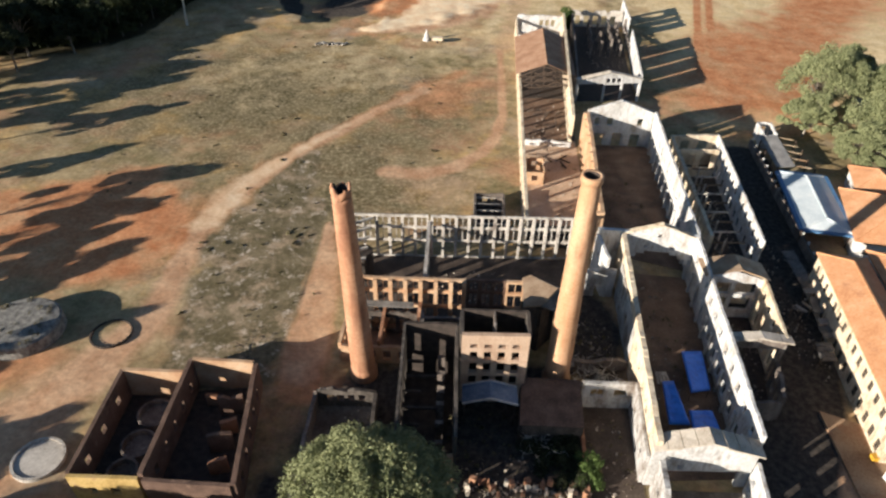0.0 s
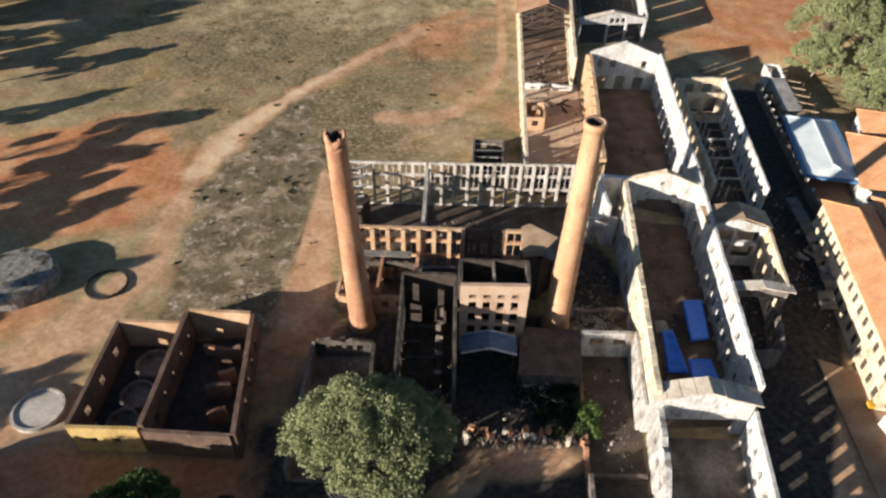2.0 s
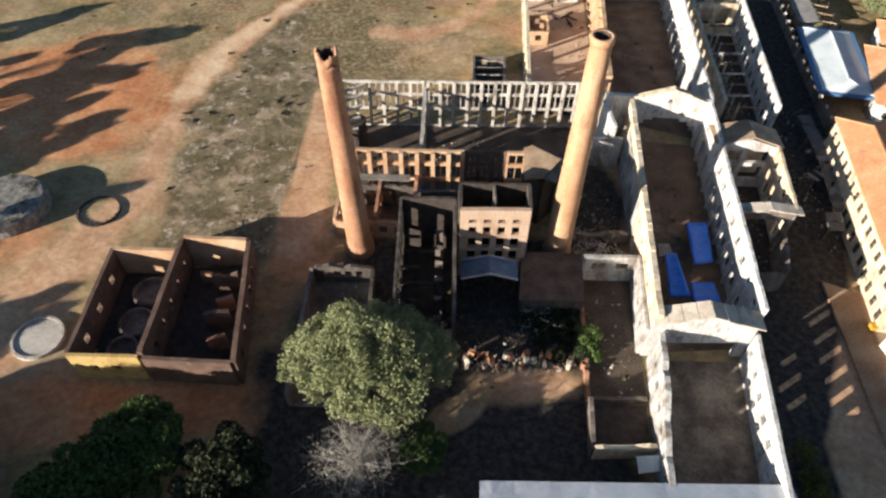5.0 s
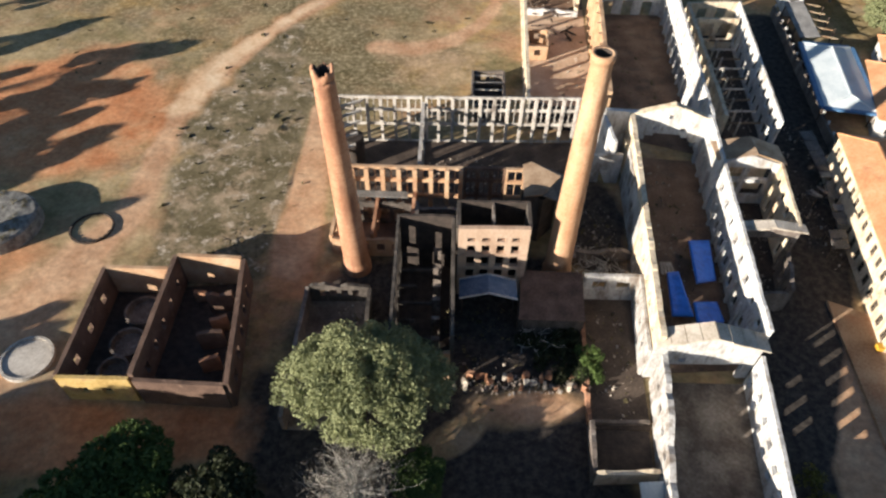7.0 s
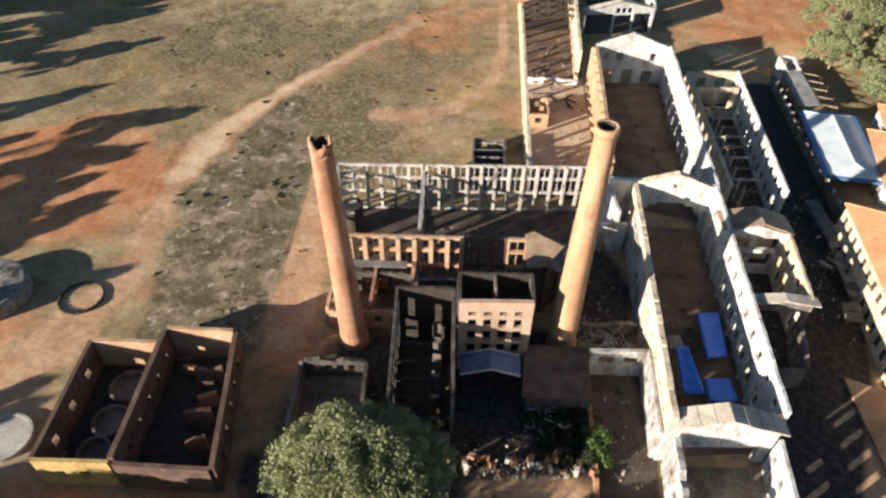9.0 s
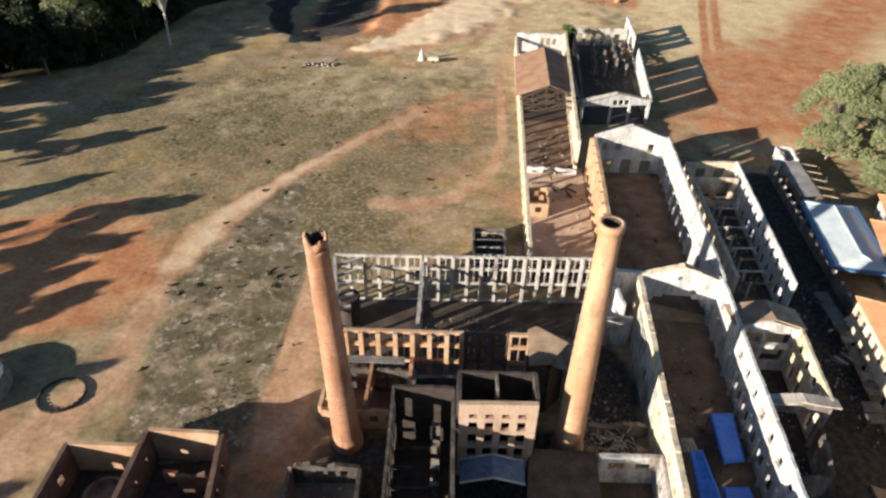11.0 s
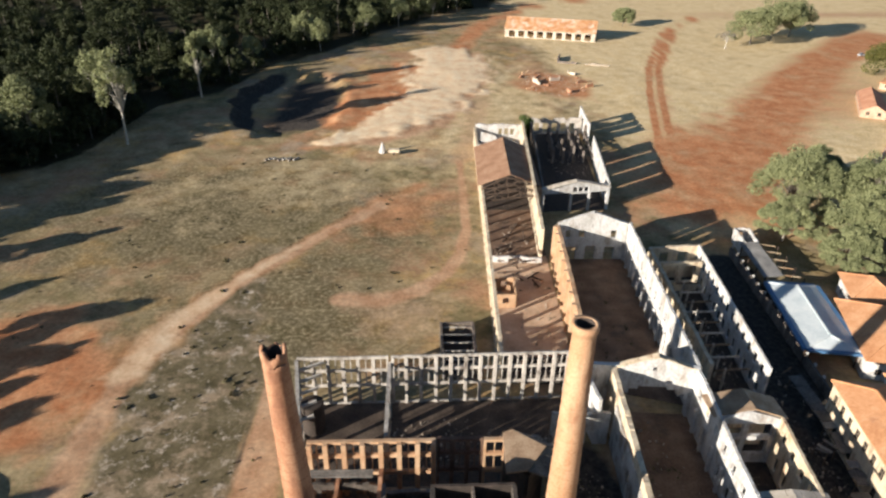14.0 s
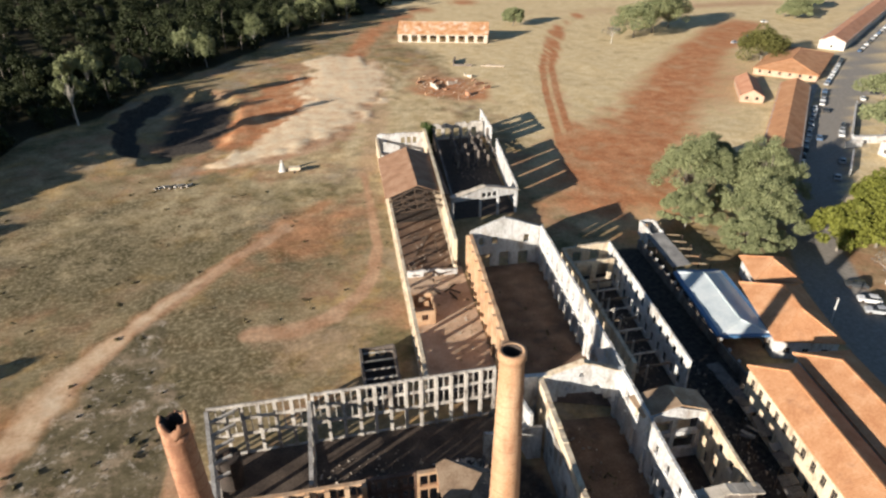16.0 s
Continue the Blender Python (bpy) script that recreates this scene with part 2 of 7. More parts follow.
LEAFD = leafy("dark_forest_leaves", (0.010, 0.014, 0.006), (0.058, 0.068, 0.033), (0.17, 0.165, 0.085))
LEAFY = leafy("dry_grey_twigs", (0.10, 0.085, 0.07), (0.22, 0.195, 0.165))
LEAFW = leafy("woodland_leaves", (0.006, 0.010, 0.004), (0.080, 0.094, 0.040), (0.18, 0.18, 0.085), 0.8)
WEED = leafy("dry_weeds", (0.10, 0.085, 0.045), (0.22, 0.19, 0.10), (0.32, 0.29, 0.20))


# ---- building helpers ----
def mesh_ob(name, bm, material, parent=None, label=""):
    me = bpy.data.meshes.new(name)
    bm.to_mesh(me)
    bm.free()
    ob = new(name, me)
    for mt in (material if isinstance(material, (list, tuple)) else [material]):
        me.materials.append(mt)
    if parent:
        ob.parent = parent
    if label:
        ob["label"] = label
    return ob


part = mesh_ob


def thing(name, x, y, z, label, category, group="", kind="", turn=0):
    e = new(name)
    e.empty_display_size = 0.5
    e.matrix_world = pose(x, y, z, 0, 0, turn)
    return tagged(e, label, category, group, kind)


def box(bm, x0, x1, y0, y1, z0, z1):
    v = [bm.verts.new(p) for p in ((x0, y0, z0), (x1, y0, z0), (x1, y1, z0), (x0, y1, z0), (x0, y0, z1), (x1, y0, z1), (x1, y1, z1), (x0, y1, z1))]
    for f in ((3, 2, 1, 0), (4, 5, 6, 7), (0, 1, 5, 4), (1, 2, 6, 5), (2, 3, 7, 6), (3, 0, 4, 7)):
        bm.faces.new([v[i] for i in f])
    return v


def beam(bm, a, b, w, h=None, up=(0, 0, 1)):
    """A straight bar of section w x h from a to b."""
    a, b = Vector(a), Vector(b)
    d = (b - a).normalized()
    s = d.cross(Vector(up))
    if s.length < 1e-3:
        s = d.cross(Vector((0, 1, 0)))
    s.normalize()
    u = s.cross(d)
    s, u = s * w / 2, u * (h or w) / 2
    v = [bm.verts.new(p) for p in (a - s - u, a + s - u, a + s + u, a - s + u, b - s - u, b + s - u, b + s + u, b - s + u)]
    for f in ((0, 1, 2, 3), (7, 6, 5, 4), (0, 4, 5, 1), (1, 5, 6, 2), (2, 6, 7, 3), (3, 7, 4, 0)):
        bm.faces.new([v[i] for i in f])


def tube(bm, pts, radii, sides=8):
    rings = []
    for i, p in enumerate(pts):
        p = Vector(p)
        d = (Vector(pts[min(i + 1, len(pts) - 1)]) - Vector(pts[max(i - 1, 0)])).normalized()
        s = d.cross(Vector((0.31, 0.95, 0.05))).normalized()
        u = s.cross(d)
        rings.append([bm.verts.new(p + (s * math.cos(k * 2 * math.pi / sides) + u * math.sin(k * 2 * math.pi / sides)) * radii[i]) for k in range(sides)])
    for r0, r1 in zip(rings, rings[1:]):
        for k in range(sides):
            bm.faces.new((r0[k], r0[(k + 1) % sides], r1[(k + 1) % sides], r1[k]))
    bm.faces.new(rings[-1])
    bm.faces.new(rings[0][::-1])


def row(n, length, w, z0, z1, m0=1.2, m1=1.2):
    """n openings of width w evenly along a wall."""
    step = (length - m0 - m1) / n
    return [(m0 + step * (i + 0.5) - w / 2, m0 + step * (i + 0.5) + w / 2, z0, z1) for i in range(n)]


def wall_bm(length, h, th, holes=(), top=None, rag=0.0, seed=0, bite=0.0, arch=False):
    """A wall along x from 0 to length, centred on y, with real openings and a top line top(s)."""
    rnd = random.Random(seed)
    ss = {0.0, length}
    for a, b, _, _ in holes:
        ss |= {max(0, round(a, 3)), min(length, round(b, 3))}
    base = sorted(ss)
    ss = []
    for a, b in zip(base, base[1:]):
        k = max(1, round((b - a) / (0.9 if rag or top else 6)))
        ss += [a + (b - a) * i / k for i in range(k)]
    ss.append(length)
    tops = []
    low = 0.0
    for s in ss:
        z = top(s) if top else h
        if rag:
            low = low * 0.6 + rnd.uniform(-1, 1) * 0.5
            z += rag * low - (bite * rnd.random() if rnd.random() < 0.16 else 0)
        tops.append(z)
    zs = sorted({0.0} | {round(z, 3) for q in holes for z in q[2:]})
    zcap = max(zs)
    tops = [max(t, zcap + 0.12) for t in tops]
    bm = bmesh.new()
    vd = {}

    def v(i, j, y):
        key = (i, j, y)
        if key not in vd:
            vd[key] = bm.verts.new((ss[i], y * th / 2, tops[i] if j == len(zs) else zs[j]))
        return vd[key]

    def solid(i, j):
        if not (0 <= i < len(ss) - 1 and 0 <= j < len(zs)):
            return False
        s, z = (ss[i] + ss[i + 1]) / 2, (zs[j] + (zs[j + 1] if j + 1 < len(zs) else zs[j] + 0.01)) / 2
        return not any(a < s < b and c < z < d for a, b, c, d in holes)

    for i in range(len(ss) - 1):
        for j in range(len(zs)):
            if not solid(i, j):
                continue
            bm.faces.new((v(i, j, -1), v(i + 1, j, -1), v(i + 1, j + 1, -1), v(i, j + 1, -1)))
            bm.faces.new((v(i, j + 1, 1), v(i + 1, j + 1, 1), v(i + 1, j, 1), v(i, j, 1)))
            if not solid(i - 1, j):
                bm.faces.new((v(i, j, 1), v(i, j, -1), v(i, j + 1, -1), v(i, j + 1, 1)))
            if not solid(i + 1, j):
                bm.faces.new((v(i + 1, j, -1), v(i + 1, j, 1), v(i + 1, j + 1, 1), v(i + 1, j + 1, -1)))
            if not solid(i, j + 1):
                bm.faces.new((v(i, j + 1, -1), v(i + 1, j + 1, -1), v(i + 1, j + 1, 1), v(i, j + 1, 1)))
            if not solid(i, j - 1):
                bm.faces.new((v(i, j, 1), v(i + 1, j, 1), v(i + 1, j, -1), v(i, j, -1)))
    return bm


SEED = [10]


def wall(parent, a, b, h, th=0.5, holes=(), material=None, top=None, rag=0.15, bite=0.0, name="wall", label="", z0=0.0):
    """A wall part of the thing parent between the plan points a and b (world)."""
    SEED[0] += 1
    length = math.dist(a, b)
    ob = part(name, wall_bm(length, h, th, holes, top, rag, SEED[0], bite), material or WHITE, parent, label)
    m = pose(a[0], a[1], z0, 0, 0, math.degrees(math.atan2(b[1] - a[1], b[0] - a[0])))
    ob.matrix_local = parent.matrix_world.inverted() @ m
    return ob


def gable(length, eave, apex):
    return lambda s: eave + (apex - eave) * (1 - abs(2 * s / length - 1))


def place(ob, parent, m):
    ob.parent = parent
    ob.matrix_local = parent.matrix_world.inverted() @ m
    return ob


def slab(parent, name, pts, th, material, label=""):
    """A thin solid from a world polygon, thickened downwards."""
    bm = bmesh.new()
    c = parent.matrix_world.inverted()
    tp = [bm.verts.new(c @ Vector(p)) for p in pts]
    bt = [bm.verts.new(c @ (Vector(p) - Vector((0, 0, th)))) for p in pts]
    bm.faces.new(tp), bm.faces.new(bt[::-1])
    for i in range(len(pts)):
        j = (i + 1) % len(pts)
        bm.faces.new((tp[j], tp[i], bt[i], bt[j]))
    bmesh.ops.recalc_face_normals(bm, faces=bm.faces)
    return part(name, bm, material, parent, label)


def floor_sheet(parent, pts, material, z=0.03, name="floor", label=""):
    return slab(parent, name, [(x, y, z) for x, y in pts], 0.25, material, label)


def gable_roof(parent, cx, cy, length, width, eave, ridge, turn, material, over=0.4, th=0.12, name="roof", label="", skip=()):
    """Two sloping slabs with the ridge along local x, turned by turn degrees."""
    obs = []
    for side in (-1, 1):
        if side in skip:
            continue
        bm = bmesh.new()
        w = width / 2 + over
        zl = eave - (ridge - eave) * over / (width / 2)
        n = max(2, round(length / 1.2))
        rnd = random.Random(SEED[0])
        tp = [[bm.verts.new((-length / 2 + length * i / n, side * w * k / 4, ridge + (zl - ridge) * k / 4 + rnd.uniform(-0.03, 0.03))) for k in range(5)] for i in range(n + 1)]
        bt = [[bm.verts.new(q.co - Vector((0, 0, th))) for q in r] for r in tp]
        for i in range(n):
            for k in range(4):
                bm.faces.new((tp[i][k], tp[i + 1][k], tp[i + 1][k + 1], tp[i][k + 1]))
                bm.faces.new((bt[i][k + 1], bt[i + 1][k + 1], bt[i + 1][k], bt[i][k]))
            bm.faces.new((tp[i][4], tp[i + 1][4], bt[i + 1][4], bt[i][4]))
            bm.faces.new((tp[i + 1][0], tp[i][0], bt[i][0], bt[i + 1][0]))
        for k in range(4):
            bm.faces.new((tp[0][k], tp[0][k + 1], bt[0][k + 1], bt[0][k]))
            bm.faces.new((tp[n][k + 1], tp[n][k], bt[n][k], bt[n][k + 1]))
        bmesh.ops.recalc_face_normals(bm, faces=bm.faces)
        ob = part(name, bm, material, None, label)
        obs.append(place(ob, parent, pose(cx, cy, 0, 0, 0, turn)))
    return obs


def hip_roof(parent, cx, cy, lx, ly, eave, ridge, turn, material, over=0.6, ridge_len=None, name="roof", label=""):
    bm = bmesh.new()
    x, y = lx / 2 + over, ly / 2 + over
    r = (lx - ly) / 2 if ridge_len is None else ridge_len / 2
    r = max(r, 0.05)
    e = [bm.verts.new(p) for p in ((-x, -y, eave), (x, -y, eave), (x, y, eave), (-x, y, eave))]
    t = [bm.verts.new(p) for p in ((-r, 0, ridge), (r, 0, ridge))]
    u = [bm.verts.new(q.co - Vector((0, 0, 0.2))) for q in e]
    bm.faces.new((e[0], e[1], t[1], t[0])), bm.faces.new((e[2], e[3], t[0], t[1]))
    bm.faces.new((e[1], e[2], t[1])), bm.faces.new((e[3], e[0], t[0]))
    for i in range(4):
        bm.faces.new((e[(i + 1) % 4], e[i], u[i], u[(i + 1) % 4]))
    bm.faces.new(u[::-1])
    ob = part(name, bm, material, None, label)
    bm = bmesh.new()
    c = [Vector((-x, -y, eave)), Vector((x, -y, eave)), Vector((x, y, eave)), Vector((-x, y, eave))]
    tt = [Vector((-r, 0, ridge)), Vector((r, 0, ridge))]
    for p, q in ((tt[0], tt[1]), (c[0], tt[0]), (c[3], tt[0]), (c[1], tt[1]), (c[2], tt[1])):
        beam(bm, p + Vector((0, 0, 0.04)), q + Vector((0, 0, 0.04)), 0.3, 0.16)
    place(ob, parent, pose(cx, cy, 0, 0, 0, turn))
    rg = part("ridge_tile_run", bm, material, None)
    place(rg, parent, pose(cx, cy, 0, 0, 0, turn))
    return ob


_frames = {}


def window_frame(parent, m, w, h, material, nx=2, nz=2, bar=0.09, glass=False):
    """A window: frame and glazing bars, in the opening whose lower left corner is m."""
    key = (round(w, 2), round(h, 2), nx, nz, material.name, bar)
    if key not in _frames:
        bm = bmesh.new()
        for i in range(nx + 1):
            x = w * i / nx
            beam(bm, (x, 0, 0), (x, 0, h), bar, bar)
        for k in range(nz + 1):
            z = h * k / nz
            beam(bm, (0, 0.004, z), (w, 0.004, z), bar, bar)
        me = bpy.data.meshes.new("window_frame")
        bm.to_mesh(me), bm.free()
        me.materials.append(material)
        _frames[key] = me
    ob = new("window_frame", _frames[key])
    place(ob, parent, m)
    if glass:
        gk = ("g", round(w, 2), round(h, 2))
        if gk not in _frames:
            bm = bmesh.new()
            box(bm, 0, w, -0.012, 0.012, 0, h)
            me = bpy.data.meshes.new("pane")
            bm.to_mesh(me), bm.free()
            me.materials.append(GLASS)
            _frames[gk] = me
        pn = new("pane", _frames[gk])
        pn.parent = ob
        pn.matrix_local = Matrix.Translation((0, 0.03, 0))
    return ob


def glaze(parent, a, b, holes, material, nx=2, nz=2, glass=False, inset=0.0, z0=0.0, bar=0.09):
    """Frames for the openings of a wall from a to b."""
    ang = math.degrees(math.atan2(b[1] - a[1], b[0] - a[0]))
    m = pose(a[0], a[1], z0, 0, 0, ang)
    for s0, s1, c, d in holes:
        window_frame(parent, m @ Matrix.Translation((s0, inset, c)), s1 - s0, d - c, material, nx, nz, bar, glass)


def quads_mesh(name, quads, material):
    """Mesh from an array of n x 4 x 3 corners."""
    n = len(quads)
    me = bpy.data.meshes.new(name)
    me.vertices.add(n * 4), me.loops.add(n * 4), me.polygons.add(n)
    me.vertices.foreach_set("co", np.ascontiguousarray(quads, dtype=np.float32).ravel())
    me.loops.foreach_set("vertex_index", np.arange(n * 4, dtype=np.int32))
    me.polygons.foreach_set("loop_start", np.arange(0, n * 4, 4, dtype=np.int32))
    me.polygons.foreach_set("loop_total", np.full(n, 4, dtype=np.int32))
    me.update(calc_edges=True)
    me.materials.append(material)
    return me


def leaf_quads(rng, centres, radii, per, size, flat=0.75, shell=0.55):
    """Leaf sprays scattered through lobes."""
    out = []
    for c, r, n in zip(centres, radii, per):
        d = rng.normal(size=(n, 3))
        d /= np.linalg.norm(d, axis=1)[:, None]
        k = (shell + (1 - shell) * rng.random(n) ** 0.6)[:, None]
        p = np.array(c) + d * k * r * np.array([1, 1, flat])
        nrm = d * 0.8 + rng.normal(size=(n, 3)) * 0.95 + np.array([0, 0, 0.25])
        nrm /= np.linalg.norm(nrm, axis=1)[:, None]
        t = np.cross(nrm, rng.normal(size=(n, 3)))
        t /= np.linalg.norm(t, axis=1)[:, None]
        bt = np.cross(nrm, t)
        s = (size * (0.55 + 0.9 * rng.random(n)))[:, None]
        a, b = t * s * 0.62, bt * s * 0.36
        q = np.stack([p - a, p + b * 0.9 - nrm * s * 0.10, p + a, p - b], axis=1)
        out.append(q)
    return np.concatenate(out)


def tree(name, x, y, height, spread, label, leaves=LEAF, bark=BARK, lobes=26, count=9000, size=0.5, seed=1, trunk=0.34, bare=0.0, group="", flat=0.7, low=0.45, stretch=(1, 1), girth=1.0, puff=1.0, shell=0.55):
    """A tree: tapered trunk with limbs under it, and a crown of leaf sprays gathered in lobes at the limb ends."""
    rng = np.random.default_rng(seed)
    e = thing(name, x, y, 0, label, "tree", group)
    bm = bmesh.new()
    fork = height * trunk
    lean = rng.normal(size=2) * 0.3
    r0 = (0.019 * height + 0.05) * girth
    tube(bm, [(0, 0, -0.2), (lean[0] * 0.3, lean[1] * 0.3, fork * 0.5), (lean[0], lean[1], fork)], [r0 * 1.25, r0 * 0.9, r0 * 0.75], 9)
    ends = []
    for i in range(lobes):
        a = i * 2.39996 + rng.random() * 0.5
        rr = spread * math.sqrt((i + 0.5) / lobes) * (0.72 + 0.3 * rng.random())
        dome = 1 - (rr / (spread * 1.12)) ** 2
        z = height * (low + (0.92 - low) * dome * (0.65 + 0.4 * rng.random()))
        ends.append((rr * math.cos(a) * stretch[0], rr * math.sin(a) * stretch[1], z))
    part("trunk", bm, bark, e)
    for i, en in enumerate(ends):
        bm = bmesh.new()
        mid = (en[0] * 0.45 + lean[0], en[1] * 0.45 + lean[1], fork + (en[2] - fork) * 0.62)
        k = 0.42 * r0 * (0.6 + 0.5 * rng.random())
        tube(bm, [(lean[0], lean[1], fork * 0.96), mid, en], [k, k * 0.6, k * 0.16], 6)
        for _ in range(int(7 * bare)):
            d = rng.normal(size=3)
            d[2] = abs(d[2]) * 0.6
            q = np.array(mid) + (np.array(en) - np.array(mid)) * rng.random()
            tube(bm, [tuple(q), tuple(q + d * spread * 0.12), tuple(q + d * spread * 0.2 + rng.normal(size=3) * 0.3)], [k * 0.28, k * 0.16, k * 0.05], 4)
        part("limb", bm, bark, e)
    rad = [spread * puff * (0.18 + 0.22 * rng.random()) for _ in ends]
    w = np.array(rad) ** 2
    per = np.maximum(20, (count * w / w.sum()).astype(int))
    q = leaf_quads(rng, ends, rad, per, size, flat, shell)
    cr = new("crown", quads_mesh("crown", q, leaves))
    cr.parent = e
    return e


# ---- ground: one sheet, with kinds of soil laid out along the tracks ----
def axis_steps(lo, hi, step, far_lo, far_hi):
    core = list(np.arange(lo, hi + 0.1, step))
    out, d, v = [], step, hi
    while v < far_hi:
        d *= 1.12
        v += d
        out.append(v)
    neg, d, v = [], step, lo
    while v > far_lo:
        d *= 1.12
        v -= d
        neg.append(v)
    return np.array(neg[::-1] + core + out)


def fbm(x, y, seed, octaves=4):
    """Value noise on arrays."""
    out, amp = np.zeros_like(x), 0.5
    for o in range(octaves):
        xi, yi = np.floor(x).astype(np.int64), np.floor(y).astype(np.int64)
        fx, fy = x - xi, y - yi
        fx, fy = fx * fx * (3 - 2 * fx), fy * fy * (3 - 2 * fy)

        def h(a, b):
            n = (a * 374761393 + b * 668265263 + (seed + o) * 974711) & 0x7FFFFFFF
            n = ((n ^ (n >> 13)) * 1274126177) & 0x7FFFFFFF
            return (n % 10007) / 10007.0

        out += amp * ((h(xi, yi) * (1 - fx) + h(xi + 1, yi) * fx) * (1 - fy) + (h(xi, yi + 1) * (1 - fx) + h(xi + 1, yi + 1) * fx) * fy)
        x, y, amp = x * 2.03, y * 2.03, amp * 0.5
    return out


def near_line(X, Y, pts):
    """Distance to a polyline, and the half width there; points are (x, y, half width)."""
    best, wid = np.full(X.shape, 1e9), np.ones(X.shape)
    for (x0, y0, w0), (x1, y1, w1) in zip(pts, pts[1:]):
        dx, dy = x1 - x0, y1 - y0
        t = np.clip(((X - x0) * dx + (Y - y0) * dy) / (dx * dx + dy * dy), 0, 1)
        d = np.hypot(X - x0 - t * dx, Y - y0 - t * dy)
        w = w0 + (w1 - w0) * t
        k = d / w < best / wid
        best, wid = np.where(k, d, best), np.where(k, w, wid)
    return best, wid


def band(X, Y, pts, soft=0.35, wob=0.3, seed=3):
    d, w = near_line(X, Y, pts)
    r = d / w + (fbm(X * 0.25, Y * 0.25, seed) - 0.47) * 2 * wob
    return np.clip((1 + soft - r) / (2 * soft), 0, 1)


def blob(X, Y, cx, cy, rx, ry, turn=0, soft=0.2, wob=0.35, seed=5):
    c, s = math.cos(radians(turn)), math.sin(radians(turn))
    u, v = ((X - cx) * c + (Y - cy) * s) / rx, (-(X - cx) * s + (Y - cy) * c) / ry
    r = np.hypot(u, v) + (fbm(X * 0.15, Y * 0.15, seed) - 0.47) * 2 * wob
    return np.clip((1 + soft - r) / (2 * soft), 0, 1)


PIT = (-44.5, 252, 21, 41, 3)


def pit_radius(X, Y):
    cx, cy, rx, ry, turn = PIT
    c, s = math.cos(radians(turn)), math.sin(radians(turn))
    return np.hypot(((X - cx) * c + (Y - cy) * s) / rx, (-(X - cx) * s + (Y - cy) * c) / ry)


WOOD_X, WOOD_Y = (-400, -118, -102, -95, -90, -73, -60, -46, -5, 47, 90, 200), (150, 177, 183, 206, 243, 268, 305, 330, 402, 474, 540, 640)


def past_wood_edge(x, y):
    """How far north-west of the woodland's edge a place lies."""
    return (y - np.interp(x, WOOD_X, WOOD_Y)) * 0.7


def make_ground():
    xs, ys = axis_steps(-110, 110, 1.0, -2600, 2600), axis_steps(15, 260, 1.0, -900, 4200)
    X, Y = np.meshgrid(xs, ys)
    red = np.zeros(X.shape)
    # diagonal track over the meadow, and the worked red soil west of it
    red = np.maximum(red, band(X, Y, [(-47.4, 88, 6.0), (-47.0, 96.5, 6.5), (-44.5, 105, 6.5), (-40.3, 114, 4.6), (-33.6, 126, 3.2), (-26.6, 135.5, 2.8), (-19, 146, 2.6), (-8, 160, 3.0), (2, 172, 3.0)], soft=0.7, wob=0.4) * 0.6)
    red = np.maximum(red, blob(X, Y, -4, 158, 15, 13, 40, soft=0.5, wob=0.7, seed=8) * 0.55)
    red = np.maximum(red, blob(X, Y, -69, 94, 25, 15, -8, soft=0.3, wob=0.4, seed=9))
    red = np.maximum(red, band(X, Y, [(-125, 84, 9), (-95, 96, 9), (-60, 105, 5)], wob=0.5, seed=11))
    red = np.maximum(red, blob(X, Y, -72, 57, 18, 7, 15, soft=0.4, wob=0.5, seed=12) * 0.7)
    red = np.maximum(red, blob(X, Y, -66, 112, 10, 4, 20, soft=0.5, wob=0.6, seed=13) * 0.7)
    # strip past the west end of the works
    red = np.maximum(red, band(X, Y, [(-20.5, 58, 4.2), (-21, 70, 4.0), (-21, 81, 3.2), (-22.3, 96, 1.4)], wob=0.2, seed=14) * 0.55)
    red = np.maximum(red, band(X, Y, [(-50, 34, 5), (-35, 35, 4), (-18, 36, 4)], wob=0.3, seed=15) * 0.85)
    # wheel tracks and open soil east of the north halls
    for k in (-2.2, 2.2):
        red = np.maximum(red, band(X, Y, [(69 + k, 160, 2.2), (76 + k, 190, 1.5), (84 + k, 222, 1.2), (95 + k, 262, 1.2), (107 + k, 301, 1.4), (127 + k, 350, 1.6), (147 + k, 393, 2), (178 + k, 440, 2)], wob=0.3, seed=16))
        red = np.maximum(red, band(X, Y, [(90 + k, 160, 2.5), (102 + k, 188, 2.2), (117 + k, 220, 2.2), (137 + k, 254, 2.2), (170 + k, 297, 2.5), (204 + k, 334, 3), (260 + k, 386, 4)], wob=0.4, seed=17))
    red = np.maximum(red, band(X, Y, [(76, 160, 9), (90, 182, 12), (109, 206, 13), (131, 238, 14), (150, 263, 14), (174, 292, 13), (202, 326, 13), (256, 380, 12)], soft=0.7, wob=0.45, seed=18))
    red = np.maximum(red, band(X, Y, [(69, 160, 4), (77, 190, 4), (85, 222, 4), (108, 300, 4), (147, 393, 5)], soft=0.9, wob=0.8, seed=19) * 0.5)
    red = np.maximum(red, blob(X, Y, 76, 166, 20, 26, 20, soft=0.6, wob=0.6, seed=20) * 0.85)
    red = np.maximum(red, blob(X, Y, 92, 192, 20, 38, -30, soft=0.7, wob=0.6, seed=21))
    red = np.maximum(red, blob(X, Y, 168, 262, 20, 46, -38, soft=0.9, wob=0.5, seed=26) * 0.6)
    red = np.maximum(red, band(X, Y, [(20, 330, 6), (38, 400, 6), (75, 470, 6), (140, 520, 6)], soft=0.5, wob=0.4, seed=22) * 0.8)
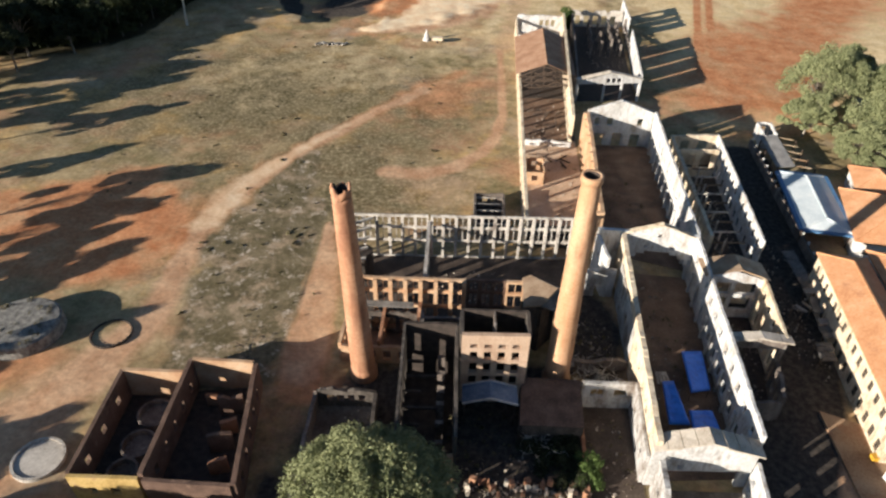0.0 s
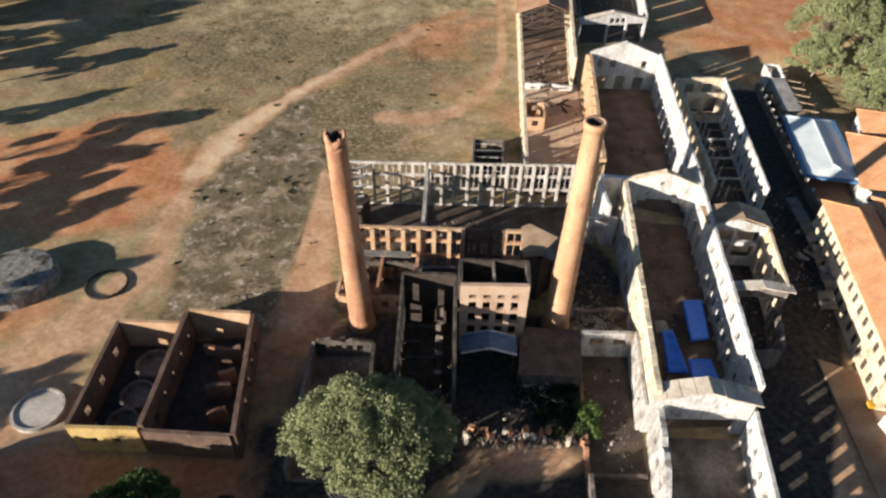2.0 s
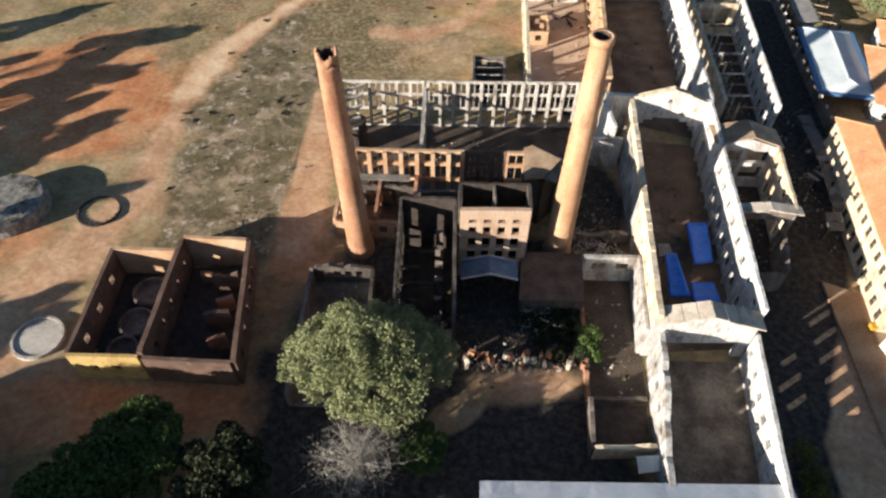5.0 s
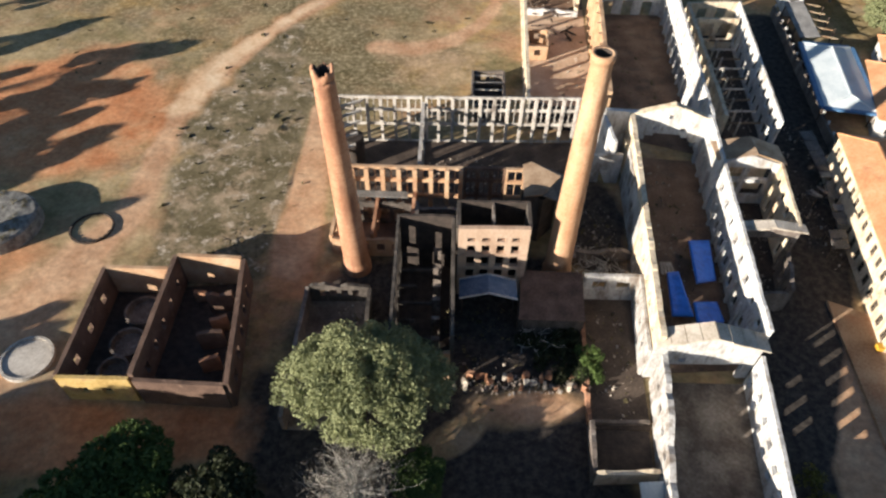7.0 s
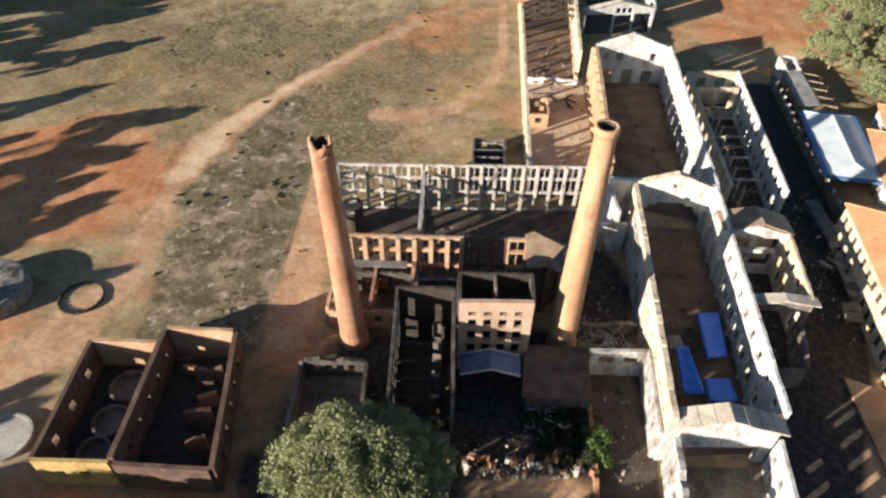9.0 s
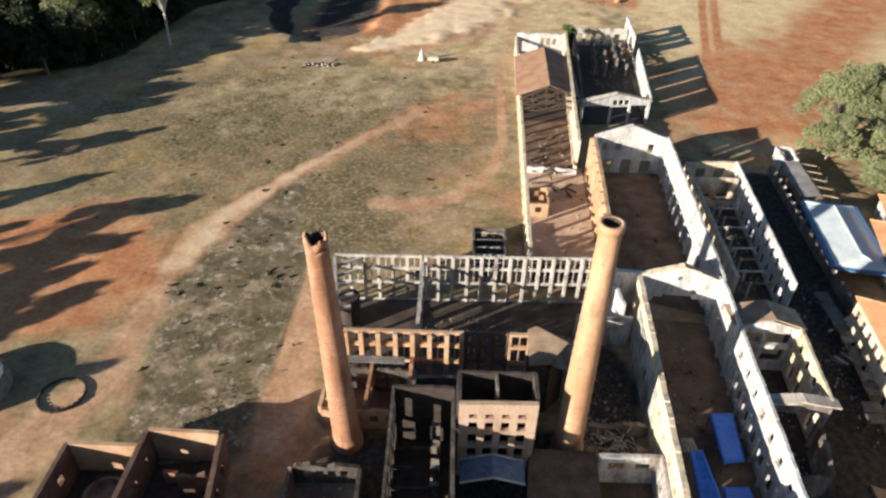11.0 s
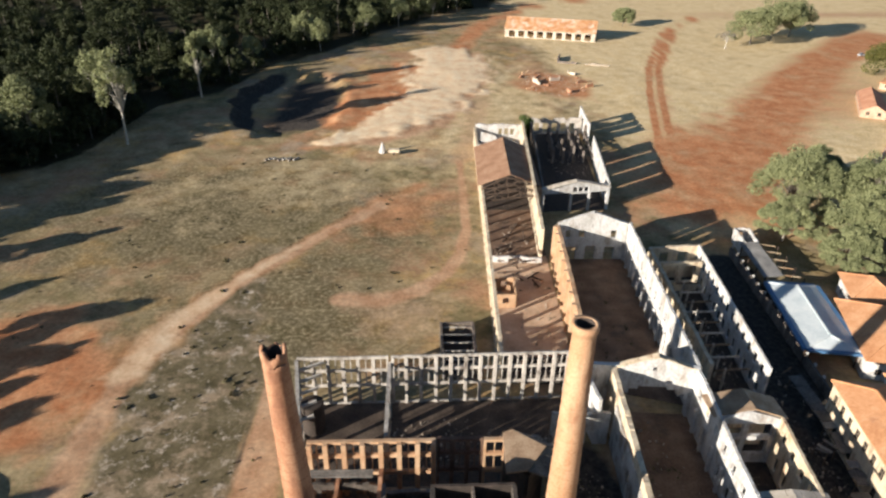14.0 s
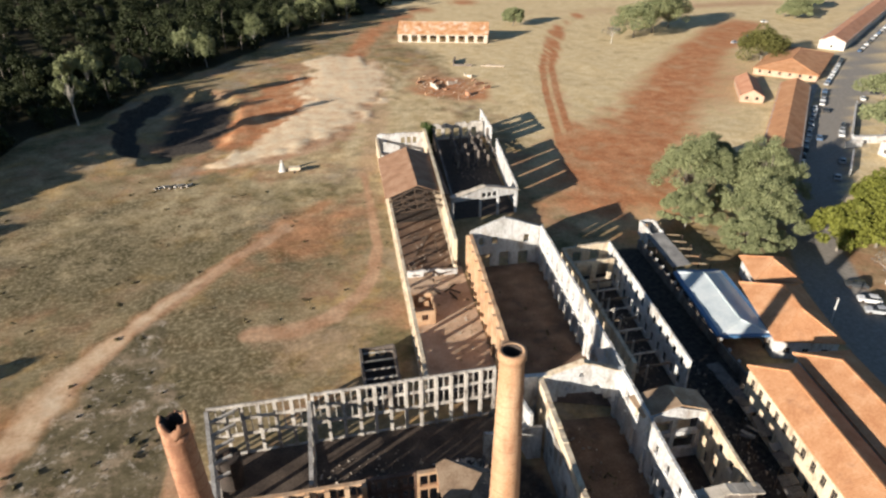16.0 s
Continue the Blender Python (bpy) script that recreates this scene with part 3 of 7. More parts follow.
    red = np.maximum(red, blob(X, Y, 56, 275, 16, 22, 20, soft=0.4, wob=0.5, seed=23) * 0.8)
    red = np.maximum(red, blob(X, Y, -12, 262, 16, 52, -14, soft=0.35, wob=0.5, seed=24) * 0.95)
    # pale trodden soil and sand
    pale = band(X, Y, [(-60, 38, 6), (-57, 46, 6), (-54, 54.7, 4.6), (-49.5, 63, 3.6), (-47, 70, 2.8), (-46.6, 78, 2.3), (-47.0, 88, 1.9), (-46.2, 96.5, 2.2), (-44.0, 105, 2.6), (-40.3, 114, 2.2), (-33.6, 126, 1.9), (-26.6, 135.5, 1.7), (-19, 146, 1.6), (-8, 160, 1.7)], soft=0.7, wob=0.45, seed=30)
    pale = np.maximum(pale, band(X, Y, [(13.4, 190, 1.0), (13, 166, 1.1), (12.4, 147, 1.3), (10.1, 134.7, 1.5), (6.9, 127.3, 1.7), (1.1, 120.4, 2.2), (-6.6, 117, 2.8), (-14, 117.5, 2.4)], soft=0.5, wob=0.2, seed=31) * 0.85)
    pale = np.maximum(pale, blob(X, Y, -2, 113, 12, 10, 10, soft=0.7, wob=0.6, seed=32) * 0.4)
    pale = np.maximum(pale, band(X, Y, [(-28, 204, 2), (-12, 209, 5), (2, 224, 9), (14, 250, 10), (24, 290, 9), (24, 325, 8)], soft=0.5, wob=0.6, seed=33))
    pale = np.maximum(pale, band(X, Y, [(30, 300, 6), (24, 250, 6), (18, 210, 5), (14, 190, 4)], soft=0.6, wob=0.4, seed=34) * 0.5)
    pale = np.maximum(pale, band(X, Y, [(53, 52, 3), (51, 42, 4), (50, 34, 6), (49, 15, 7)], soft=0.4, wob=0.3, seed=35) * 0.8)
    pale = np.maximum(pale, band(X, Y, [(150, 440, 10), (230, 440, 12), (330, 460, 14)], soft=0.6, wob=0.5, seed=36) * 0.7)
    # scrubby, stony patch
    scrub = band(X, Y, [(-33, 60, 8), (-34, 72, 9.5), (-34.5, 86, 10), (-35, 100, 8.5), (-33, 112, 6), (-31, 124, 2.5)], soft=0.45, wob=0.5, seed=40) * 0.9
    scrub = np.maximum(scrub, band(X, Y, [(-28, 64, 4), (-27, 84, 3.6), (-27, 104, 3)], soft=0.4, wob=0.4, seed=41) * 0.8)
    # pale strip cut off at the depot's shadow edge to darken the shaded end
    pale = np.maximum(pale, band(X, Y, [(-20.9, 61, 3.2), (-21.0, 68, 3.4), (-21.0, 81, 2.6), (-21.7, 88, 1.7), (-23, 97.5, 0.9)], soft=0.3, wob=0.15, seed=38) * 0.9)
    ditch = band(X, Y, [(-24.5, 75, 0.5), (-23.9, 82, 0.55), (-23.5, 88, 0.4), (-23.4, 96, 0.3)], soft=0.4, wob=0.3, seed=56) * 0.55
    # straw-coloured grass of the east and north fields
    straw = np.clip((X - 52 + (fbm(X * 0.03, Y * 0.03, 44) - 0.47) * 40) / 16, 0, 1) * np.clip((Y - 138) / 12, 0, 1)
    straw = np.maximum(straw, blob(X, Y, 20, 250, 40, 60, 0, soft=0.5, wob=0.6, seed=45) * 0.7)
    straw = np.maximum(straw, blob(X, Y, -20, 180, 55, 22, 15, soft=0.6, wob=0.9, seed=46) * 0.35)
    olive = blob(X, Y, -45, 155, 40, 34, 20, soft=0.7, wob=0.9, seed=47) * 0.9
    olive = np.maximum(olive, blob(X, Y, -20, 116, 20, 24, 10, soft=0.6, wob=0.8, seed=48) * 0.8)
    # dark earth of yards, deepened for the shade between the buildings, woodland floor and tarmac
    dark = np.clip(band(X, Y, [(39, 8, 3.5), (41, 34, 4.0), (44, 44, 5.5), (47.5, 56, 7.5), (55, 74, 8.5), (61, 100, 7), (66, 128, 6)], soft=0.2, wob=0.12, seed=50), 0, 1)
    # court and chimney annex blackened as shade, leaving out two sunlit patches
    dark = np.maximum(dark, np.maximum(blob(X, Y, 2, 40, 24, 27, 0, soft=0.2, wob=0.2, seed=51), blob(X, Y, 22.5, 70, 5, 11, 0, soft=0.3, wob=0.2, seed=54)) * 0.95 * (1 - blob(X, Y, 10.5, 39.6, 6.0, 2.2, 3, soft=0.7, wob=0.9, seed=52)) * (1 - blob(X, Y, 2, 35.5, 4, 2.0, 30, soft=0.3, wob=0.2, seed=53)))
    # sunlit patch of the court laid in as paler soil
    pale = np.maximum(pale, blob(X, Y, 10.5, 39.6, 6.0, 2.2, 3, soft=0.7, wob=0.9, seed=52) * 0.9)
    dark = np.maximum(dark, ditch)
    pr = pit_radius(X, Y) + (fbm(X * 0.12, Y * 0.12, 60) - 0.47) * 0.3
    # the pit's shaded west bank and floor are darkened in the soil mask
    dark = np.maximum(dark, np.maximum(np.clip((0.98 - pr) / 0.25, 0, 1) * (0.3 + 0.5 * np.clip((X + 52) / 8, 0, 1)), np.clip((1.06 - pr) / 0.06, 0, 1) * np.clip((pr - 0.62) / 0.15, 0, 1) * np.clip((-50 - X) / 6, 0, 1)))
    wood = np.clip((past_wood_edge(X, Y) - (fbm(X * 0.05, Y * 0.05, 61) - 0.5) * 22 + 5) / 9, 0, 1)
    tar = band(X, Y, [(92, 40, 7), (93, 82, 7), (96, 98, 6.5), (101, 112, 6), (109, 128, 5.5), (133, 158, 7), (157, 183, 8), (184, 213, 8), (225, 253, 9), (316, 344, 9), (380, 405, 9), (600, 610, 9)], soft=0.05, wob=0.02, seed=70)
    # relief
    Z = (fbm(X * 0.07, Y * 0.07, 80) - 0.47) * 0.5 + (fbm(X * 0.35, Y * 0.35, 81) - 0.47) * 0.16
    built = np.maximum.reduce([blob(X, Y, 14, 62, 62, 40, 0, 0.1, 0, 1), blob(X, Y, 36, 120, 42, 50, 0, 0.1, 0, 1), blob(X, Y, 38, 190, 26, 36, 0, 0.1, 0, 1), tar])
    Z = Z * (1 - built * 0.9) - built * 0.05
    Z += np.clip((1.03 - pr) / 0.13, 0, 1) ** 0.8 * -2.6 * (1 - 0.75 * np.clip((X + 45) / 22, 0, 1)) + np.exp(-((pr - 1.12) / 0.09) ** 2) * 0.15
    Z += scrub * (fbm(X * 0.6, Y * 0.6, 82) - 0.45) * 0.3 * (1 - built)
    sand = band(X, Y, [(-28, 205, 2.5), (-15, 214, 6), (-3, 230, 9), (8, 254, 12), (15, 285, 15), (19, 312, 15), (14, 335, 10), (4, 330, 5)], soft=0.55, wob=0.8, seed=92) * 1.2
    sand = np.maximum(sand, band(X, Y, [(-47.4, 96, 2.6), (-45, 105, 4.0), (-41, 114, 2.6), (-34, 126, 1.6), (-25, 139, 1.2)], soft=0.6, wob=0.5, seed=93) * 0.5)
    Z += np.clip(sand, 0, 1) * (0.5 + (fbm(X * 0.10, Y * 0.10, 94) - 0.47) * 0.5) * (Y > 190)
    far = np.clip((Y - 560) / 1400, 0, 1)
    Z += far * far * 30
    ny, nx = X.shape
    me = bpy.data.meshes.new("ground")
    n = nx * ny
    me.vertices.add(n)
    me.vertices.foreach_set("co", np.stack([X, Y, Z], -1).astype(np.float32).ravel())
    i = np.arange((ny - 1) * nx).reshape(ny - 1, nx)[:, :-1].ravel()
    f = np.stack([i, i + 1, i + 1 + nx, i + nx], -1).astype(np.int32)
    me.loops.add(f.size), me.polygons.add(len(f))
    me.loops.foreach_set("vertex_index", f.ravel())
    me.polygons.foreach_set("loop_start", np.arange(0, f.size, 4, dtype=np.int32))
    me.polygons.foreach_set("loop_total", np.full(len(f), 4, dtype=np.int32))
    me.polygons.foreach_set("use_smooth", np.ones(len(f), dtype=bool))
    zero = np.zeros(X.shape)
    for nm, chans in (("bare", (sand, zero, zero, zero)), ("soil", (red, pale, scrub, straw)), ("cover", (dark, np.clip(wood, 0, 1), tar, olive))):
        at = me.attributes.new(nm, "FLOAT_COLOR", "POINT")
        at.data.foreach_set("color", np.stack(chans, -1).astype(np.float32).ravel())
    me.update(calc_edges=True)
    ob = new("ground", me)
    tagged(ob, "dry olive meadow with red earth tracks, sand and scrub", "ground", kind="structure")
    return ob


def ground_material():
    m = bpy.data.materials.new("meadow_soil")
    m.use_nodes = True
    n, lk = m.node_tree.nodes, m.node_tree.links.new
    b = n["Principled BSDF"]
    b.inputs["Roughness"].default_value, b.inputs["Specular IOR Level"].default_value = 0.95, 0.1
    g = n.new("ShaderNodeNewGeometry")

    def nz(scale, detail=6, rough=0.6):
        t = n.new("ShaderNodeTexNoise")
        t.inputs["Scale"].default_value, t.inputs["Detail"].default_value, t.inputs["Roughness"].default_value = scale, detail, rough
        lk(g.outputs["Position"], t.inputs["Vector"])
        return t.outputs["Fac"]

    def ramp(src, stops):
        r = n.new("ShaderNodeValToRGB")
        e = r.color_ramp.elements
        stops = [(0.5 + (q - 0.5) * 0.62, c) for q, c in stops]
        e[0].position, e[0].color = stops[0][0], (*stops[0][1], 1)
        e[1].position, e[1].color = stops[-1][0], (*stops[-1][1], 1)
        for p, c in stops[1:-1]:
            e.new(p).color = (*c, 1)
        lk(src, r.inputs[0])
        return r.outputs[0]

    def mix(f, a, c):
        x = n.new("ShaderNodeMix")
        x.data_type = "RGBA"
        if isinstance(f, float):
            x.inputs[0].default_value = f
        else:
            lk(f, x.inputs[0])
        lk(a, x.inputs[6]), lk(c, x.inputs[7])
        return x.outputs[2]

    def mul(a, k, add=0.0):
        x = n.new("ShaderNodeMath")
        x.operation, x.use_clamp = "MULTIPLY_ADD", True
        lk(a, x.inputs[0])
        if isinstance(k, float):
            x.inputs[1].default_value = k
        else:
            lk(k, x.inputs[1])
        x.inputs[2].default_value = add
        return x.outputs[0]

    def edge(f, nse, sharp=3.0):
        """A soil mask broken up by noise."""
        x = n.new("ShaderNodeMath")
        x.operation = "ADD"
        lk(f, x.inputs[0])
        y = n.new("ShaderNodeMath")
        y.operation, y.use_clamp = "MULTIPLY_ADD", True
        lk(nse, y.inputs[0])
        y.use_clamp = False
        y.inputs[1].default_value, y.inputs[2].default_value = 0.9, -0.45
        lk(y.outputs[0], x.inputs[1])
        z = n.new("ShaderNodeMath")
        z.operation, z.use_clamp = "MULTIPLY_ADD", True
        lk(x.outputs[0], z.inputs[0])
        z.inputs[1].default_value, z.inputs[2].default_value = sharp, 0.5 - sharp * 0.5
        keep = n.new("ShaderNodeMath")
        keep.operation, keep.use_clamp = "MULTIPLY", True
        k2 = mul(f, 6.0)
        lk(z.outputs[0], keep.inputs[0]), lk(k2, keep.inputs[1])
        return keep.outputs[0]

    broad, mid, fine, grain = nz(0.03, 5), nz(0.2, 8, 0.68), nz(1.1, 8, 0.7), nz(5.0, 5, 0.7)
    patch = nz(0.075, 7, 0.72)
    blotch = mul(mid, 4.0, -1.5)
    spots = mul(fine, 7.0, -3.4)

    def two(lo, hi):
        """Soil of two tones in blotches, each with its own grain."""
        k = [ramp(fine, [(0.3, tuple(v * 0.82 for v in c)), (0.5, c), (0.7, tuple(min(0.85, v * 1.18) for v in c))]) for c in (lo, hi)]
        return mix(blotch, k[0], k[1])

    g1 = two((0.222, 0.172, 0.087), (0.39, 0.307, 0.172))
    dry = two((0.355, 0.242, 0.134), (0.53, 0.395, 0.235))
    grass = mix(mul(broad, 5.0, -2.1), g1, dry)
    grass = mix(mul(patch, 7.0, -3.8), grass, two((0.14, 0.112, 0.054), (0.26, 0.20, 0.105)))
    grass = mix(mul(nz(0.048, 7, 0.7), 8.0, -3.85), grass, two((0.36, 0.205, 0.115), (0.47, 0.29, 0.17)))
    grass = mix(mul(nz(0.026, 8, 0.74), 8.0, -3.95), grass, two((0.145, 0.125, 0.058), (0.24, 0.20, 0.10)))
    grass = mix(mul(nz(0.062, 7, 0.72), 8.0, -4.2), grass, two((0.42, 0.265, 0.105), (0.54, 0.37, 0.17)))
    grass = mix(mul(nz(0.041, 7, 0.72), 8.0, -4.3), grass, two((0.30, 0.235, 0.165), (0.42, 0.335, 0.24)))
    strawc = two((0.63, 0.47, 0.25), (0.77, 0.605, 0.37))
    strawc = mix(mul(patch, 6.0, -3.2), strawc, two((0.43, 0.315, 0.165), (0.56, 0.42, 0.235)))
    olivec = two((0.105, 0.086, 0.042), (0.225, 0.177, 0.10))
    olivec = mix(spots, olivec, ramp(grain, [(0.3, (0.30, 0.24, 0.14)), (0.7, (0.46, 0.38, 0.24))]))
    redc = two((0.43, 0.17, 0.075), (0.57, 0.28, 0.14))
    redc = mix(mul(patch, 7.0, -3.4), redc, two((0.45, 0.235, 0.115), (0.58, 0.355, 0.20)))
    palec = two((0.45, 0.255, 0.145), (0.59, 0.385, 0.24))
    scrubc = two((0.10, 0.083, 0.043), (0.205, 0.165, 0.10))
    scrubc = mix(mul(nz(0.17, 8, 0.74), 9.0, -4.5), scrubc, two((0.27, 0.20, 0.125), (0.41, 0.31, 0.21)))
    scrubc = mix(mul(nz(0.42, 9, 0.78), 11.0, -5.95), scrubc, ramp(grain, [(0.3, (0.42, 0.345, 0.26)), (0.7, (0.66, 0.57, 0.47))]))
    scrubc = mix(mul(nz(0.33, 8, 0.7), 11.0, -6.3), scrubc, two((0.05, 0.042, 0.026), (0.09, 0.075, 0.045)))
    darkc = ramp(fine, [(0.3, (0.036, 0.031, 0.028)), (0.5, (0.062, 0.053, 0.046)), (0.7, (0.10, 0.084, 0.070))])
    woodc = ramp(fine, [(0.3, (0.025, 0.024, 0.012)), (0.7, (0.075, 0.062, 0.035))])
    tarc = ramp(fine, [(0.3, (0.25, 0.225, 0.195)), (0.7, (0.36, 0.325, 0.285))])
    soil, cover = n.new("ShaderNodeAttribute"), n.new("ShaderNodeAttribute")
    soil.attribute_name, cover.attribute_name = "soil", "cover"
    s1, s2 = n.new("ShaderNodeSeparateColor"), n.new("ShaderNodeSeparateColor")
    lk(soil.outputs["Color"], s1.inputs[0]), lk(cover.outputs["Color"], s2.inputs[0])
    c = mix(edge(cover.outputs["Alpha"], mid, 1.6), grass, olivec)
    c = mix(edge(soil.outputs["Alpha"], mid, 1.6), c, strawc)
    c = mix(edge(s1.outputs[0], mid, 2.0), c, redc)
    c = mix(edge(s1.outputs[2], mid, 3.0), c, scrubc)
    c = mix(edge(s1.outputs[1], mid, 2.2), c, palec)
    bare = n.new("ShaderNodeAttribute")
    bare.attribute_name = "bare"
    s3 = n.new("ShaderNodeSeparateColor")
    lk(bare.outputs["Color"], s3.inputs[0])
    sandc = mix(0.5, ramp(mid, [(0.3, (0.68, 0.39, 0.20)), (0.5, (0.87, 0.64, 0.39)), (0.7, (0.90, 0.75, 0.53))]), ramp(fine, [(0.3, (0.74, 0.52, 0.32)), (0.7, (0.90, 0.76, 0.56))]))
    c = mix(edge(s3.outputs[0], patch, 2.0), c, sandc)
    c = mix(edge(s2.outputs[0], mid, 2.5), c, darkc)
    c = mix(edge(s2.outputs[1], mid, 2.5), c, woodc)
    c = mix(s2.outputs[2], c, tarc)
    lk(c, b.inputs["Base Color"])
    bp = n.new("ShaderNodeBump")
    bp.inputs["Strength"].default_value, bp.inputs["Distance"].default_value = 0.16, 0.2
    bq = n.new("ShaderNodeBump")
    bq.inputs["Strength"].default_value, bq.inputs["Distance"].default_value = 0.14, 0.05
    lk(fine, bp.inputs["Height"]), lk(grain, bq.inputs["Height"])
    lk(bp.outputs[0], bq.inputs["Normal"]), lk(bq.outputs[0], b.inputs["Normal"])
    return m


ground = make_ground()
ground.data.materials.append(ground_material())


# ---- the two chimneys ----
def chimney(x, y, height, r0, r1, label, broken, flare, lean=0.0, courses=CHIM, brick=CHIM):
    e = thing("brick_chimney", x, y, 0, label, "chimney", "factory chimneys")
    rng = random.Random(int(height))
    sides = 32
    bm = bmesh.new()
    levels = 40
    prof = [(r0 * 1.12, -0.1), (r0 * 1.12, 1.4), (r0 * 1.02, 1.6)]
    prof += [(r0 + (r1 - r0) * k / levels, 1.6 + (height - 2.2) * k / levels) for k in range(1, levels)]
    prof += [(r1, height - 0.9), (r1 * flare, height - 0.75), (r1 * flare, height), (r1 * 0.78, height), (r1 * 0.74, height - 5)]
    rings = []
    for i, (r, z) in enumerate(prof):
        ring = []
        for k in range(sides):
            a = 2 * math.pi * k / sides
            zz = z
            if broken and z >= height - 0.95 and i < len(prof) - 1:
                zz = z - 0.5 + (0.35 * math.sin(a * 2 + 1) + 0.3 * math.sin(a * 5) + 0.4 * rng.random()) * broken
            ring.append(bm.verts.new((r * math.cos(a), r * math.sin(a), zz)))
        rings.append(ring)
    for i, (p, q) in enumerate(zip(rings, rings[1:])):
        for k in range(sides):
            f = bm.faces.new((p[k], p[(k + 1) % sides], q[(k + 1) % sides], q[k]))
            f.material_index = 1 if i >= len(prof) - 2 else 0
            f.smooth = True
    f = bm.faces.new(rings[-1])
    f.material_index = 1
    for q in bm.verts:
        q.co.x += lean * q.co.z
    part("shaft", bm, [brick, SOOT_SHADE], e)
    z = 4.0
    while z < height - 2:
        rr = r0 + (r1 - r0) * (z - 1.6) / (height - 2.2) + 0.015
        bm = bmesh.new()
        vs = [[bm.verts.new(((rr + o) * math.cos(2 * math.pi * k / sides), (rr + o) * math.sin(2 * math.pi * k / sides), z + dz)) for k in range(sides)] for o, dz in ((0, 0), (0.022, 0), (0.022, 0.08), (0, 0.08))]
        for p, q in zip(vs, vs[1:]):
            for k in range(sides):
                bm.faces.new((p[k], p[(k + 1) % sides], q[(k + 1) % sides], q[k]))
        bmesh.ops.translate(bm, vec=(lean * z, 0, 0), verts=bm.verts)
        part("brick_band", bm, courses, e)
        z += rng.uniform(1.1, 1.7)
    return e


chimney(-11.6, 60.7, 32.3, 1.75, 1.17, "tall orange brick chimney with a crumbled sooty top", 0.75, 1.06, -0.035, CHIMB, CHIMR)
chimney(16.1, 60.3, 34.9, 1.8, 1.12, "tall smooth orange brick chimney with a flared rim", 0.0, 1.16, -0.002)


# ---- long white mill hall running north, roofless ----
def pilasters(parent, a, b, h, n, w, d, material, side=1, z0=0.0, name="pilaster"):
    """Pilasters standing proud of a wall's face, sharing one mesh."""
    bm = bmesh.new()
    box(bm, -w / 2, w / 2, 0, d, 0, h)
    me = bpy.data.meshes.new(name)
    bm.to_mesh(me), bm.free()
    me.materials.append(material)
    ang = math.degrees(math.atan2(b[1] - a[1], b[0] - a[0]))
    length = math.dist(a, b)
    for i in range(n + 1):
        m = pose(a[0], a[1], z0, 0, 0, ang) @ Matrix.Translation((min(max(length * i / n, w / 2), length - w / 2), 0, 0))
        if side < 0:
            m = m @ pose(0, 0, 0, 0, 0, 180)
        ob = new(name, me)
        place(ob, parent, m)


def coping_roof(parent, a, b, depth, eave, apex, material, label="", slabs=6, th=0.22):
    """Stone or tile slabs lying on a gable wall from a to b, each a part."""
    length = math.dist(a, b)
    ang = math.degrees(math.atan2(b[1] - a[1], b[0] - a[0]))
    g = gable(length, eave, apex)
    rnd = random.Random(int(length * 10))
    for i in range(slabs):
        s0, s1 = length * i / slabs, length * (i + 1) / slabs
        bm = bmesh.new()
        if s0 < length / 2 < s1:
            segs = [(s0, length / 2), (length / 2, s1)]
        else:
            segs = [(s0 + 0.045, s1 - 0.045)]
        for p, q in segs:
            j = rnd.uniform(-0.14, 0.14)
            v = [bm.verts.new(c) for c in ((p, -depth / 2 + j, g(p)), (q, -depth / 2 + j, g(q)), (q, depth / 2, g(q)), (p, depth / 2, g(p)))]
            u = [bm.verts.new(c.co + Vector((0, 0, th + 0.3 * abs(j)))) for c in v]
            bm.faces.new(v[::-1]), bm.faces.new(u)
            for k in range(4):
                bm.faces.new((v[k], v[(k + 1) % 4], u[(k + 1) % 4], u[k]))
        ob = part("coping_slab", bm, material, None, label)
        place(ob, parent, pose(a[0], a[1], 0, 0, 0, ang))


hall = thing("mill_hall", 33, 64, 0, "long roofless white mill hall with two rows of windows", "building", "ruined halls")
SW, NW, NE, SE = (25.7, 44.2), (29.4, 86.5), (41.6, 85.0), (38.2, 45.2)
L_ = math.dist(SW, NW)
wall(hall, SW, NW, 8.8, 0.7, row(11, L_, 0.9, 5.7, 7.0) + row(11, L_, 1.1, 1.0, 3.0), CREAM, rag=0.25)
L_ = math.dist(SE, NE)
wall(hall, SE, NE, 9.0, 0.4, row(11, L_, 1.2, 5.7, 7.3) + row(11, L_, 1.3, 0.9, 3.3), WHITE, rag=0.22)
pilasters(hall, (SE[0] - 0.35, SE[1]), (NE[0] - 0.35, NE[1]), 4.4, 11, 0.5, 0.3, WHITE, 1)
a, b = (25.2, 86.6), (41.9, 85.2)
L_ = math.dist(a, b)
wall(hall, a, b, 9, 0.7, [(5.2, 15.8, 0, 3.0), (5.9, 15.2, 3.0, 4.0), (6.9, 14.0, 4.0, 4.8), (8.2, 12.6, 4.8, 5.3), (9.9, 10.7, 8.2, 8.9)] + [(8.0, 8.6, 5.9, 6.5), (12.2, 13.2, 5.7, 6.5)], WHITE, top=lambda s: 8.4 if s < 4 else 8.4 + 2.3 * (1 - abs(2 * (s - 4) / (L_ - 4) - 1)), rag=0.12, name="gable_wall", label="white cross gable with a wide arch")
coping_roof(hall, (29.2, 86.26), (41.9, 85.2), 0.95, 8.45, 10.75, CREAM, slabs=7, th=0.16)
